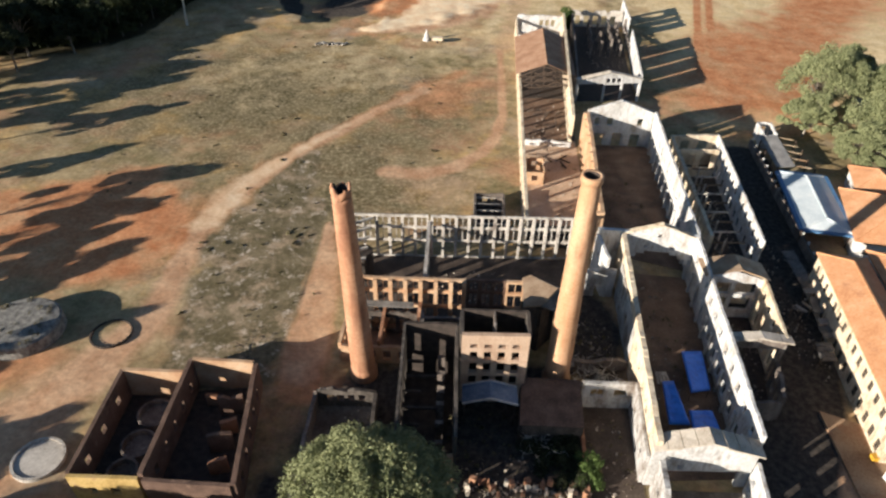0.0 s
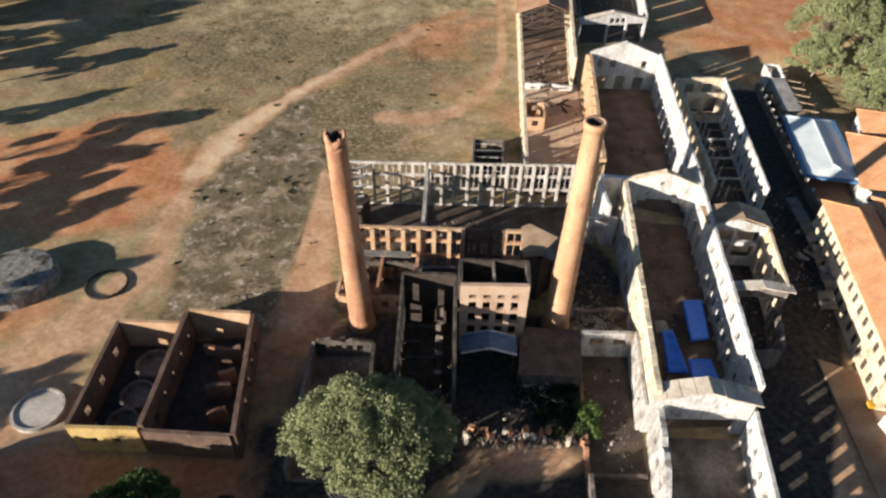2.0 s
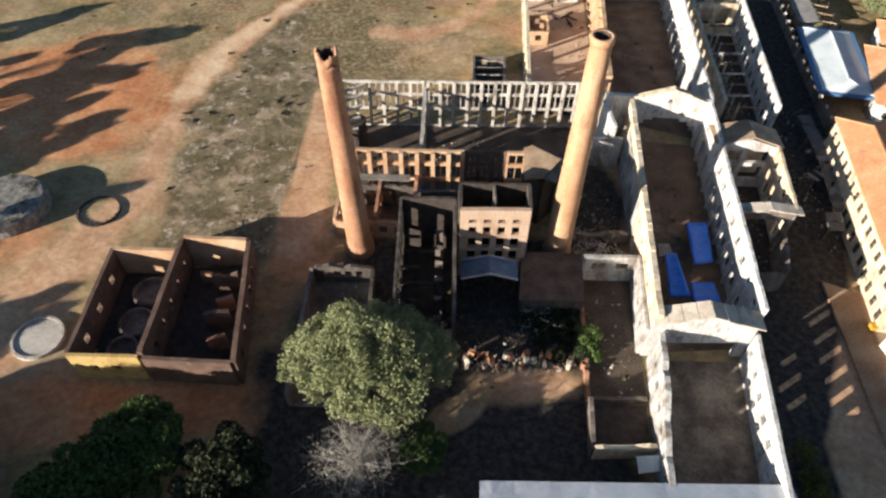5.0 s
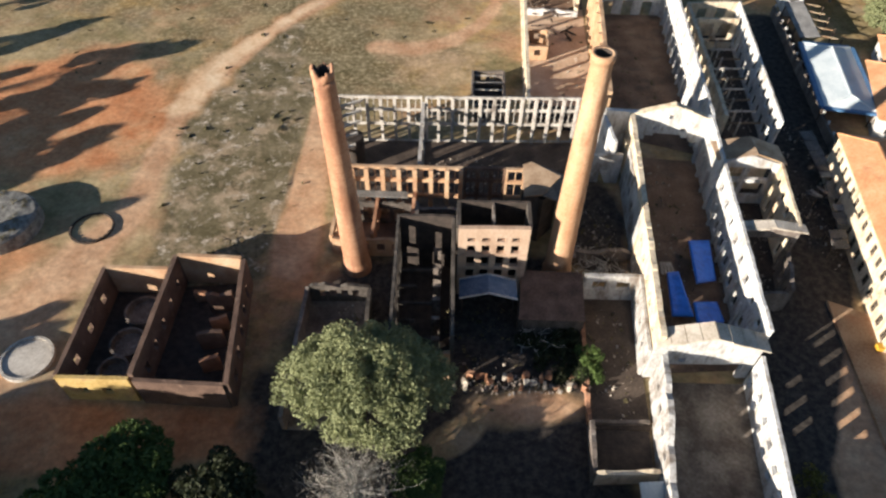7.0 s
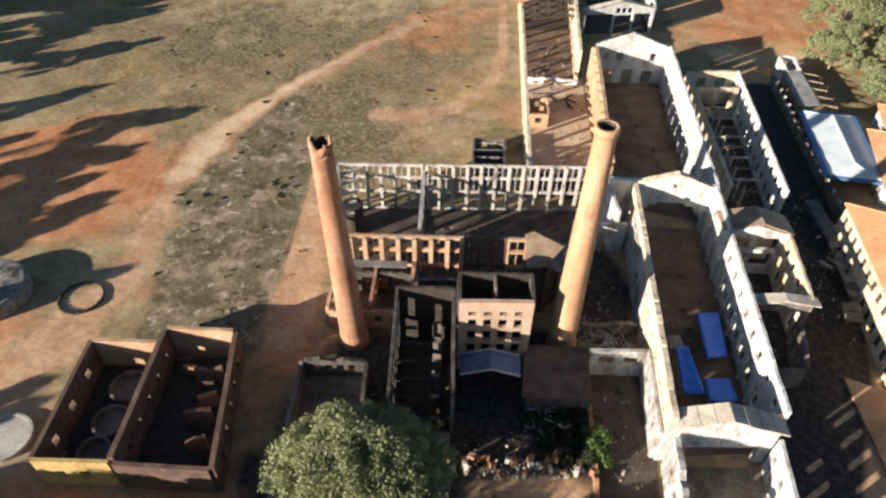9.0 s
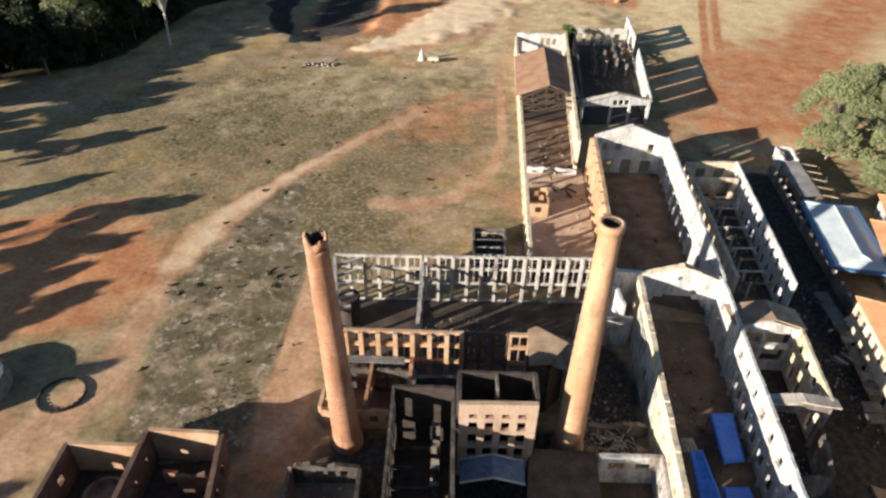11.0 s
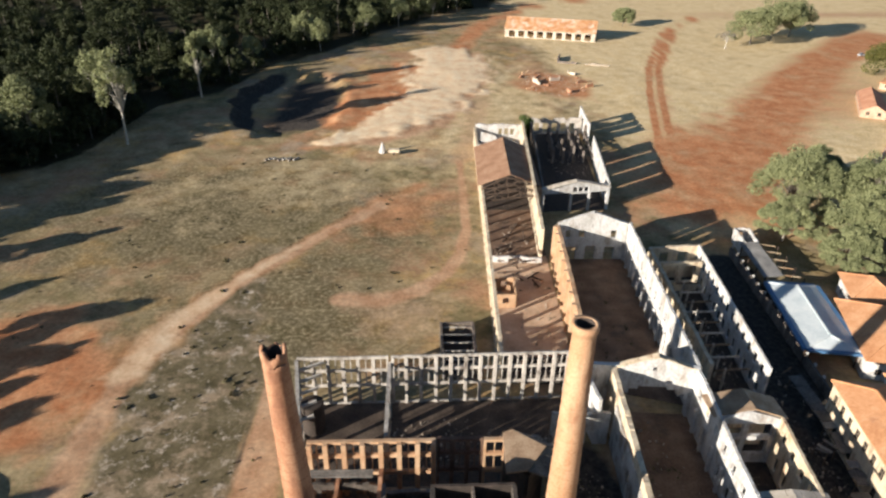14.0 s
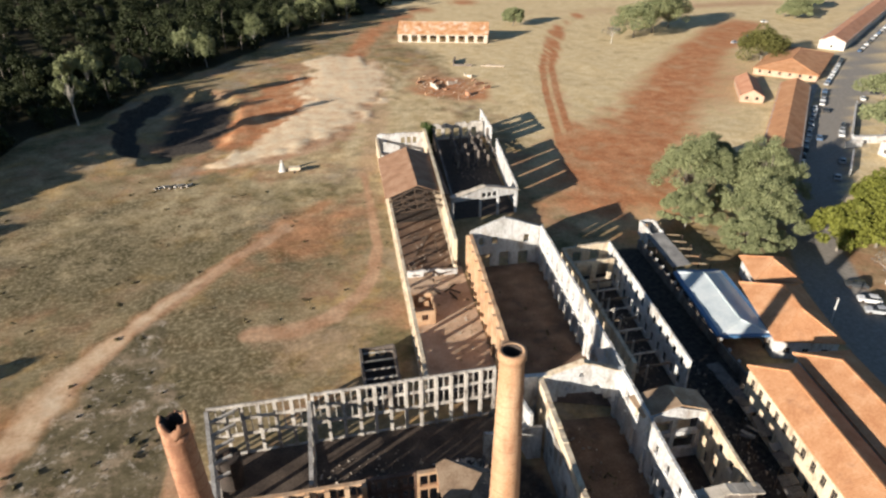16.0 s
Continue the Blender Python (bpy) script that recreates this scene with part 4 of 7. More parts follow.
wall(hall, (25.2, 86.3), (25.9, 79.5), 8.2, 0.5, [(2, 3, 4.5, 6), (4.4, 5.4, 4.5, 6)], WHITE, rag=0.3)
a, b = (25.3, 44.4), (38.0, 44.6)
wall(hall, a, b, 9, 0.6, [(1.6, 11.4, 0, 3.1), (3.4, 4.2, 3.5, 4.3), (1.6, 2.2, 5.2, 5.8)], WHITE, top=gable(12.7, 7.6, 9.5), rag=0.0, name="gable_wall", label="white south gable under weathered roof slabs")
coping_roof(hall, (25.0, 44.7), (38.0, 44.3), 2.5, 7.6, 9.55, CAP, "weathered pale roof slab", slabs=8)
floor_sheet(hall, [(26.0, 44.6), (38.0, 45.4), (41.3, 85), (29.6, 86)], DIRTF, 0.04)

hall2 = thing("mill_forehall", 30.3, 34, 0, "narrower roofless forehall with arched window rows", "building", "ruined halls")
a, b = (24.0, 24.0), (26.3, 43.4)
wall(hall2, a, b, 6.6, 0.65, row(6, 19.5, 1.0, 3.2, 4.2), DIRTYW, top=lambda s: 5.1 + 1.5 * min(1, max(0, (s - 9.0) / 2.5)), rag=0.3, bite=0.4)
a, b = (35.4, 24.0), (37.8, 43.6)
fore_cols = [18.7 - 2.88 * i for i in range(7)]
wall(hall2, a, b, 6.1, 0.45, [(s - 0.62, s + 0.62, z, z + 1.15) for s in fore_cols for z in (1.2, 3.1)], WHITE, rag=0.1)
floor_sheet(hall2, [(24.4, 24), (35.2, 24), (37.6, 43.4), (26.4, 43.4)], GREYF, 0.045)

# tarpaulin shelters inside the hall
def tarp_tent(pts, z, tilt, label):
    x = sum(p[0] for p in pts) / 4
    y = sum(p[1] for p in pts) / 4
    e = thing("tarpaulin_shelter", x, y, 0.04, label, "shelter", "blue tarpaulin shelters")
    bm = bmesh.new()
    n = 8
    rnd = random.Random(int(x * 10))
    P = [Vector((p[0] - x, p[1] - y, 0)) for p in pts]
    g = []
    for i in range(n + 1):
        r = []
        for k in range(n + 1):
            u, v = i / n, k / n
            q = P[0] * (1 - u) * (1 - v) + P[1] * u * (1 - v) + P[2] * u * v + P[3] * (1 - u) * v
            zz = z + tilt * v - 0.22 * math.sin(math.pi * v * 3) ** 2 * math.sin(math.pi * u) + rnd.uniform(-0.03, 0.03)
            r.append(bm.verts.new((q.x, q.y, zz)))
        g.append(r)
    for i in range(n):
        for k in range(n):
            bm.faces.new((g[i][k], g[i + 1][k], g[i + 1][k + 1], g[i][k + 1])).smooth = True
    edge = [g[i][0] for i in range(n + 1)] + [g[n][k] for k in range(1, n + 1)] + [g[i][n] for i in range(n - 1, -1, -1)] + [g[0][k] for k in range(n - 1, 0, -1)]
    low = [bm.verts.new(q.co - Vector((0, 0, 0.25))) for q in edge]
    for i in range(len(edge)):
        j = (i + 1) % len(edge)
        bm.faces.new((edge[j], edge[i], low[i], low[j]))
    part("tarpaulin", bm, BLUE, e)
    for p in P:
        bm = bmesh.new()
        tube(bm, [(p.x * 0.96, p.y * 0.96, 0), (p.x * 0.96, p.y * 0.96, z)], [0.06, 0.05], 6)
        part("pole", bm, WOODM, e)


tarp_tent([(34.6, 57.6), (37.4, 58.2), (38.2, 65.4), (35.2, 65.2)], 2.0, 0.2, "blue tarpaulin shelter on wooden poles in the hall")
tarp_tent([(30.2, 52.2), (33.0, 52.2), (32.6, 59.6), (31.0, 59.4)], 1.9, 0.1, "narrow blue tarpaulin shelter along the hall wall")
tarp_tent([(33.2, 51.2), (36.8, 51.4), (36.6, 54.6), (33.5, 54.5)], 1.8, 0.1, "small square blue tarpaulin shelter")

# low white annex west of the hall
annex = thing("white_annex", 22, 46, 0, "low roofless white annex with two window openings", "building", "ruined halls")
w2 = [(1.2, 3.0, 2.3, 3.8), (4.4, 6.2, 2.3, 3.8)]
wall(annex, (18.9, 56.2), (26.4, 56.2), 5.0, 0.5, w2, DIRTYW, rag=0.1)
wall(annex, (25.0, 44.4), (26.1, 56.0), 5.4, 0.4, row(3, 11.6, 0.9, 2.6, 3.8), DIRTYW, rag=0.2)
wall(annex, (18.9, 56.0), (17.8, 37.5), 1.2, 0.5, (), BRICK, rag=0.5, bite=0.5)
wall(annex, (17.8, 37.0), (17.3, 30.6), 2.4, 0.5, (), DARKW, rag=0.4)
wall(annex, (17.4, 30.6), (24.3, 31.0), 2.6, 0.5, (), CREAM, rag=0.3)
wall(annex, (18.0, 37.6), (24.9, 37.8), 0.7, 0.4, (), DARKW, rag=0.3)
slab(annex, "sheet_roof", [(21.8, 28.0, 2.2), (25.0, 28.4, 2.2), (25.2, 30.0, 2.5), (21.8, 29.8, 2.5)], 0.1, METALR, "pale bluish sheet lean-to roof")
for x, y in ((22.0, 28.2), (24.8, 28.6)):
    bm = bmesh.new()
    tube(bm, [(x, y, 0), (x, y, 2.12)], [0.07, 0.06], 6)
    place(part("post", bm, STEEL), annex, Matrix.Identity(4))
floor_sheet(annex, [(17.8, 37), (25, 37), (26, 56), (19, 56)], DARKF, 0.04)
floor_sheet(annex, [(17.4, 30.8), (24.2, 31), (24.8, 36.9), (17.8, 36.9)], SOOT_SHADE, 0.04)

annexn = thing("chimney_side_annex", 22.5, 70, 0, "roofless white rooms beside the chimney", "building", "ruined halls")
wall(annexn, (19.5, 80.0), (27.6, 79.6), 5.6, 0.5, [(1.4, 2.3, 3.0, 4.2), (5.0, 6.2, 0, 2.6)], DIRTYW, rag=0.35)
wall(annexn, (18.7, 62.0), (19.5, 80.0), 1.6, 0.5, (), DARKW, rag=0.5)
wall(annexn, (19.0, 63.2), (27.2, 63.4), 1.8, 0.6, [(3, 4.6, 0, 1.2)], DARKW, rag=0.6, bite=0.5)
wall(annexn, (27.2, 63.6), (28.2, 79.4), 7.0, 0.3, row(4, 15.8, 0.9, 3.0, 4.6), DIRTYW, rag=0.5)

# ---- north nave between the two big gables ----
nave = thing("north_nave", 36, 108, 0, "roofless white nave with tall gable and pilastered brick side", "building", "ruined halls")
a, b = (26.9, 92.0), (30.2, 132.0)
L_ = math.dist(a, b)
wall(nave, a, b, 8.6, 0.7, row(10, L_, 1.0, 4.6, 6.6), ORANGE, rag=0.3)
pilasters(nave, (a[0] - 0.35, a[1]), (b[0] - 0.35, b[1]), 8.4, 11, 0.7, 0.6, ORANGE, 1)
a, b = (41.9, 85.6), (45.4, 132.2)
L_ = math.dist(a, b)
wall(nave, a, b, 9.0, 0.4, row(13, L_, 1.2, 5.3, 7.1) + row(13, L_, 1.4, 0.8, 3.2), WHITE, rag=0.25)
pilasters(nave, (a[0] - 0.35, a[1]), (b[0] - 0.35, b[1]), 4.2, 13, 0.5, 0.35, WHITE, 1)
a, b = (30.4, 133.0), (45.2, 132.8)
gw = [(1.8, 2.9, 5.0, 6.9), (4.6, 5.9, 5.0, 6.9), (11.4, 12.7, 5.0, 6.9), (2.2, 4.4, 0, 3.0), (6.3, 8.5, 0, 3.2), (10.4, 12.6, 0, 3.0)]
wall(nave, a, b, 9, 0.7, gw, WHITE, top=gable(14.8, 8.3, 11.0), rag=0.05, name="gable_wall", label="tall white gable with three windows")
coping_roof(nave, a, b, 0.9, 8.3, 11.0, WHITE, slabs=8, th=0.14)
floor_sheet(nave, [(27.2, 92), (41.8, 87), (45, 132.4), (30.4, 132.4)], DIRTF, 0.04)

# ---- north-west hall with the remains of a roof ----
nwh = thing("north_west_hall", 24, 148, 0, "long hall ruin with a surviving piece of tiled roof", "building", "ruined halls")
a, b = (14.0, 93.0), (19.0, 204.0)
wall(nwh, a, b, 5.6, 0.6, row(26, 110.5, 3.6, 0.3, 4.9, 0.4, 0.4), CREAM, rag=0.15)
a, b = (27.2, 132.5), (33.4, 204.0)
L_ = math.dist(a, b)
wall(nwh, a, b, 7.4, 0.7, row(16, L_, 1.3, 2.8, 5.6), CREAM, rag=0.3)
wall(nwh, (14.0, 93.2), (26.8, 92.4), 2.2, 0.5, (), BLACKW, rag=0.5)
wall(nwh, (14.6, 97.4), (26.4, 97.0), 1.5, 0.5, [(3, 4.4, 0, 1.2)], BLACKW, rag=0.6, bite=0.5)
floor_sheet(nwh, [(14.6, 93.6), (26.4, 92.9), (26.4, 96.8), (14.8, 97.2)], SOOT_SHADE, 0.055)
wall(nwh, (16.2, 131.6), (27.4, 131.2), 1.3, 0.5, [(4, 6, 0, 1.0)], WHITE, rag=0.8, bite=0.7)
wall(nwh, (19.2, 204.0), (33.2, 204.0), 6.5, 0.6, [(7, 8.2, 3.2, 5.2), (8.8, 10, 3.2, 5.2), (10.6, 11.8, 3.2, 5.2)], WHITE, rag=0.4)
wall(nwh, (18.2, 192.0), (22.8, 191.8), 5.0, 0.6, (), WHITE, rag=0.5)
wall(nwh, (27.0, 190.2), (31.8, 190.0), 4.6, 0.6, (), WHITE, rag=0.5)
gable_roof(nwh, 24.3, 171.5, 27, 15.0, 6.1, 9.0, 87.2, BROWNROOF, over=0.3, label="old brown tiled roof")
floor_sheet(nwh, [(14.4, 93.4), (26.6, 93), (28.8, 134), (16.2, 134)], TANF, 0.04)
floor_sheet(nwh, [(16.2, 134.1), (28.8, 134.1), (30.6, 157), (17.3, 157)], DIRTF, 0.045)
# near-black under the surviving roof, its shade put into the floor
floor_sheet(nwh, [(17.3, 157.1), (30.6, 157.1), (33.2, 203.6), (19.4, 203.6)], SOOT_SHADE, 0.04)
for k in range(3):
    bm = bmesh.new()
    y = 157.0 - k * 2.6
    c0, c1 = (16.6 + 0.045 * (y - 157), 28.9 + 0.07 * (y - 157))
    A, B, C = Vector((c0, y, 5.7)), Vector((c1, y, 6.9)), Vector(((c0 + c1) / 2, y, 8.8))
    for p, q in ((A, B), (A, C), (B, C), ((A + B) / 2, C), ((A * 3 + B) / 4, (A + C) / 2), ((A + B * 3) / 4, (B + C) / 2), ((A + B) / 2, (A + C) / 2), ((A + B) / 2, (B + C) / 2)):
        beam(bm, p, q, 0.22)
    if k:
        bmesh.ops.translate(bm, vec=(0, 0, -0.4 * k), verts=bm.verts)
    ob = part("roof_truss", bm, DARKWOOD, None, "bare timber roof truss")
    place(ob, nwh, Matrix.Identity(4))
hutin = thing("brick_hut", 17.6, 118, 0, "small brick hut inside the hall ruin", "hut")
for a, b in (((15.6, 114.4), (19.4, 114.4)), ((19.4, 114.4), (19.8, 120.4)), ((19.8, 120.4), (15.9, 120.4)), ((15.9, 120.4), (15.6, 114.4))):
    wall(hutin, a, b, 3.0, 0.35, [(1.3, 2.5, 1.0, 2.2)], ORANGE, rag=0.15)
for k in range(7):
    beam_y = 121 + 4.4 * k
    post = thing("fallen_roof_beam", 20, beam_y, 0.05, "fallen roof timbers on the hall floor", "beam", "fallen timbers")
    bm = bmesh.new()
    rnd = random.Random(k)
    for _ in range(4):
        p = (rnd.uniform(-4, 6), rnd.uniform(-2, 2), 0.15)
        beam(bm, p, (p[0] + rnd.uniform(-3, 3), p[1] + rnd.uniform(-3, 3), rnd.uniform(0.2, 1.8)), 0.25)
    part("timber", bm, DARKWOOD, post)

# ---- north hall with a gate front and slit side wall ----
dh = thing("gate_hall", 42, 182, 0, "roofless hall with a white gate front and slit side wall", "building", "ruined halls")
a, b = (31.2, 155.4), (48.2, 157.4)
gh = [(0.6, 7.2, 0, 5.0), (7.7, 11.8, 0, 4.7), (12.3, 16.5, 0, 5.0)] + [(s, s + 1.15, 5.15, 6.4) for s in (7.75, 9.15, 10.55)]
wall(dh, a, b, 7, 0.5, gh, WHITE, top=gable(17.1, 6.0, 7.9), rag=0.0, name="gate_front", label="white gate front with three doorways")
coping_roof(dh, (31.0, 155.6), (48.4, 157.6), 1.6, 6.05, 7.95, CAP, slabs=8, th=0.14)
wall(dh, (48.4, 158.4), (52.9, 193.0), 6.6, 0.35, [(s, s + 1.2, 0.4, 6.2) for s in (8.6, 17.4, 26.2)], WHITE, rag=0.1)
wall(dh, (53.0, 193.3), (54.1, 203.0), 1.6, 0.35, (), WHITE, rag=0.5, bite=0.6)
wall(dh, (54.2, 203.4), (55.8, 223.0), 6.7, 0.35, [(s, s + 1.2, 0.4, 6.2) for s in (5.0, 10.6)] + [(14.6, 17.6, 1.4, 5.0)], WHITE, rag=0.25, bite=0.5)
a, b = (31.6, 156.0), (37.0, 210.0)
wall(dh, a, b, 6.4, 0.5, row(9, 55, 1.4, 1.0, 4.4), DARKW, rag=0.4)
wall(dh, (37.2, 214.2), (54.4, 214.2), 5.4, 0.5, row(5, 16.8, 1.8, 0.6, 3.6), CONC, rag=0.4, bite=1.2)
floor_sheet(dh, [(31.6, 156), (47.8, 157.4), (53.6, 213.8), (37.2, 213.8)], SOOT_SHADE, 0.04)
rnd = random.Random(5)
for i in range(5):
    for k in range(4):
        h = rnd.uniform(2.2, 5.5)
        col = thing("ruined_column", 40.4 + i * 2.9 + k * 0.6, 188 + k * 6.2, 0.04, "broken concrete column standing in the hall", "column", "columns of the gate hall")
        bm = bmesh.new()
        box(bm, -0.3, 0.3, -0.3, 0.3, 0, h)
        bmesh.ops.bevel(bm, geom=bm.edges[:], offset=0.04, segments=1, affect="EDGES")
        part("shaft", bm, DARKW, col)
        if k < 3 and i % 2 == 0:
            bm = bmesh.new()
            beam(bm, (0, 0, h - 0.2), (0.6, 6.3, h - 0.5), 0.35, 0.4)
            part("tie_beam", bm, DARKW, col)

# ---- east block with two rows of windows ----
eb = thing("east_block", 51, 106, 0, "roofless white east block with two window rows", "building", "ruined halls")
c1, c2, c3, c4 = (47.4, 124.6), (57.6, 125.2), (53.6, 86.6), (45.2, 88.0)
L_ = math.dist(c3, c2)
wall(eb, c3, c2, 7.4, 0.28, row(13, L_, 1.4, 4.3, 6.2) + row(13, L_, 1.4, 0.8, 2.8), WHITE, rag=0.1)
L_ = math.dist(c4, c1)
wall(eb, c4, c1, 7.2, 0.6, row(13, L_, 1.2, 4.4, 6.2) + row(13, L_, 1.3, 0.2, 2.8), CREAM, rag=0.25)
wall(eb, c1, c2, 7.2, 0.6, [(2.2, 4.2, 3.6, 6.0), (6, 8, 3.6, 6.0)], CREAM, rag=0.15)
wall(eb, (48.4, 119.6), (56.4, 120.0), 6.6, 0.5, [(1, 3.2, 2.2, 5.6), (4.4, 6.8, 2.2, 5.6)], CREAM, rag=0.15)
floor_sheet(eb, [c4, c3, c2, c1], SOOT_SHADE, 0.04)
rnd = random.Random(8)
for k in range(9):
    y = 90.5 + k * 3.2
    col = thing("iron_post", 48.9 + 0.11 * (y - 90), y, 0.04, "rusted post with broken floor beam inside the east block", "post", "posts of the east block")
    bm = bmesh.new()
    beam(bm, (0, 0, 0), (0, 0, 4.2), 0.28)
    part("post", bm, CONC, col)
    bm = bmesh.new()
    beam(bm, (-1.6 - rnd.random(), 0, 3.9), (2.6 + rnd.random(), 0, 4.0), 0.25, 0.3)
    part("cross_beam", bm, CONC if k % 2 else WOODM, col)

# ---- small pavilion with two gable caps ----
pv = thing("twin_gable_pavilion", 44, 69, 0, "small white ruin with two slab-capped gables", "building", "ruined halls")
a, b = (47.7, 62.6), (49.4, 75.4)
wall(pv, a, b, 8.4, 0.4, row(4, 12.9, 1.4, 5.4, 7.2, 0.6, 0.6) + row(4, 12.9, 1.2, 0.6, 3.0, 0.6, 0.6), CREAM, rag=0.12)
a, b = (40.6, 75.9), (49.4, 75.7)
wall(pv, a, b, 9, 0.6, [(0.7, 4.0, 4.9, 7.2), (4.7, 8.1, 4.9, 7.2), (0.9, 4.0, 1.6, 4.2), (4.7, 7.9, 1.6, 4.2)], WHITE, top=gable(8.8, 8.0, 9.4), rag=0.0, name="gable_wall", label="white gable with a pair of windows")
for p, q, z0, z1, mt in (((40.2, 78.0), (45.6, 77.8), 8.3, 9.6, ROOFT), ((45.6, 77.8), (50.3, 77.6), 9.6, 8.0, RUSTTILE)):
    slab(pv, "roof_slope", [(p[0], p[1] - 2.1, z0), (q[0], q[1] - 2.1, z1), (q[0], q[1] + 2.1, z1), (p[0], p[1] + 2.1, z0)], 0.2, mt, "weathered tan roof slope")
wall(pv, (41.0, 79.2), (49.8, 79.0), 7.8, 0.5, [(3, 6, 0, 3.2)], CREAM, top=gable(8.8, 7.6, 9.0), rag=0.0)
a, b = (39.8, 62.4), (47.8, 62.2)
# south gable coloured dark for the mill hall's shade on it
wall(pv, a, b, 8.6, 0.5, [(0.8, 7.2, 0, 6.6)], DARKW, top=gable(8.0, 7.9, 8.5), rag=0.0, name="gable_wall")
coping_roof(pv, (39.8, 62.6), (48.5, 62.3), 1.6, 8.0, 8.6, CAP, "weathered pale roof slab", slabs=5)
wall(pv, (45.8, 55.0), (47.0, 61.0), 4.8, 0.5, [(1.2, 2.4, 1.2, 3.2), (3.6, 4.8, 1.2, 3.2)], DARKW, rag=0.5, bite=0.8)
wall(pv, (39.4, 55.0), (45.6, 55.0), 3.6, 0.4, [(2, 4, 0, 2.4)], DARKW, rag=0.5, bite=0.8)
floor_sheet(pv, [(39, 55), (47, 55), (49, 79), (41.8, 79)], SOOT_SHADE, 0.035)

# ---- spinning hall: concrete frame facades between the chimneys ----
sp = thing("spinning_hall", 2, 80, 0, "roofless spinning hall with concrete window frames", "building", "ruined halls")


def bay_facade(parent, a, b, n, h, colw, mat_, low, mid_, beams=0.5, th=0.5, skip=(), frame_mat=CONC, name="bay_wall"):
    """Columns with open lower storey and two rows of window openings between beams."""
    length = math.dist(a, b)
    step = length / n
    holes = []
    for i in range(n):
        s0, s1 = i * step + colw / 2, (i + 1) * step - colw / 2
        holes.append((s0, s1, 0.25, low))
        holes.append((s0, s1, low + beams, mid_))
        holes.append((s0, s1, mid_ + beams, h - 0.45))
    ob = wall(parent, a, b, h, th, holes, mat_, rag=0.06, name=name)
    glaze(parent, a, b, [q for i, q in enumerate(holes) if i % 3 and i not in skip], frame_mat, 2, 1, bar=0.14)
    return ob


bay_facade(sp, (-17.0, 88.6), (-3.6, 88.8), 6, 9.0, 0.45, CONC, 3.4, 6.2, beams=0.4, th=0.28)
bay_facade(sp, (-3.2, 88.8), (23.6, 89.4), 12, 9.0, 0.46, CONC, 3.4, 6.2, beams=0.4, th=0.28)
pilasters(sp, (-3.2, 88.66), (23.6, 89.26), 8.8, 12, 0.46, 0.24, CONC, -1)
bay_facade(sp, (-14.2, 72.4), (-17.0, 88.4), 6, 8.8, 0.55, CONC, 3.4, 6.2)
bay_facade(sp, (-13.2, 72.0), (2.9, 72.0), 7, 9.0, 0.5, ORANGE, 3.2, 6.2, frame_mat=ORANGE)
pilasters(sp, (-13.2, 71.75), (2.9, 71.75), 8.9, 7, 0.6, 0.5, ORANGE, -1)
# middle bays of the row toned dark for shade
bay_facade(sp, (3.1, 72.3), (8.9, 72.3), 3, 8.9, 0.5, DEPB, 3.2, 6.2, frame_mat=DEPB)
bay_facade(sp, (9.0, 72.0), (11.8, 72.0), 1, 9.0, 0.6, ORANGE, 3.2, 6.2, frame_mat=ORANGE)
# walls coloured black for the shadow beside the boiler block
wall(sp, (11.8, 72.0), (13.6, 66.5), 8.4, 0.5, (), SOOT_SHADE, rag=0.1)
wall(sp, (13.6, 66.5), (16.0, 69.2), 8.4, 0.5, (), SOOT_SHADE, rag=0.1)
wall(sp, (16.0, 69.2), (15.0, 72.2), 8.4, 0.5, (), SOOT_SHADE, rag=0.1)
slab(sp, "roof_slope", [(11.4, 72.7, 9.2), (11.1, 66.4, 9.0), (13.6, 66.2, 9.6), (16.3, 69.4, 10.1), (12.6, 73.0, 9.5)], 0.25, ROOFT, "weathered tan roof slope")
# same hip roof; slopes turned from the sun get a dark sheet
slab(sp, "roof_slope", [(13.6, 66.1, 9.6), (18.2, 66.0, 7.6), (18.6, 71.6, 7.6), (16.35, 69.4, 10.1)], 0.25, GREYR, "roof slope coloured dark for shade")
slab(sp, "roof_slope", [(16.35, 69.45, 10.1), (18.6, 71.7, 7.6), (12.6, 73.1, 9.45)], 0.25, GREYR, "roof slope coloured dark for shade")
wall(sp, (18.2, 66.4), (18.4, 71.4), 7.4, 0.4, (), SOOT_SHADE, rag=0.0)
# dividing row of columns
for i in range(6):
    col = i * 2.9
    bm = bmesh.new()
    box(bm, -0.25, 0.25, -0.25, 0.25, 0, 7.6)
    ob = part("column", bm, CONC)
    place(ob, sp, pose(-3.45, 74.0 + col, 0.03))
bm = bmesh.new()
beam(bm, (-3.45, 73.6, 7.8), (-3.45, 88.6, 7.8), 0.5, 0.45)
place(part("tie_beam", bm, CONC), sp, Matrix.Identity(4))
for i in range(5):
    bm = bmesh.new()
    beam(bm, (-16.6 + 0.3 * i, 86.5 - i * 2.6, 8.2), (-13.0, 88.4 - i * 2.8, 8.4), 0.3, 0.4)
    place(part("cross_beam", bm, CONC), sp, Matrix.Identity(4))
floor_sheet(sp, [(-14, 72.2), (16, 72.2), (24, 89), (-16.8, 88.4)], DARKF, 0.04)
tank = thing("steel_tank", -14.4, 83.5, 0.04, "black steel tank standing in the hall corner", "tank")
bm = bmesh.new()
bmesh.ops.create_cone(bm, cap_ends=True, segments=28, radius1=1.7, radius2=1.7, depth=5.0, matrix=Matrix.Translation((0, 0, 2.5)))
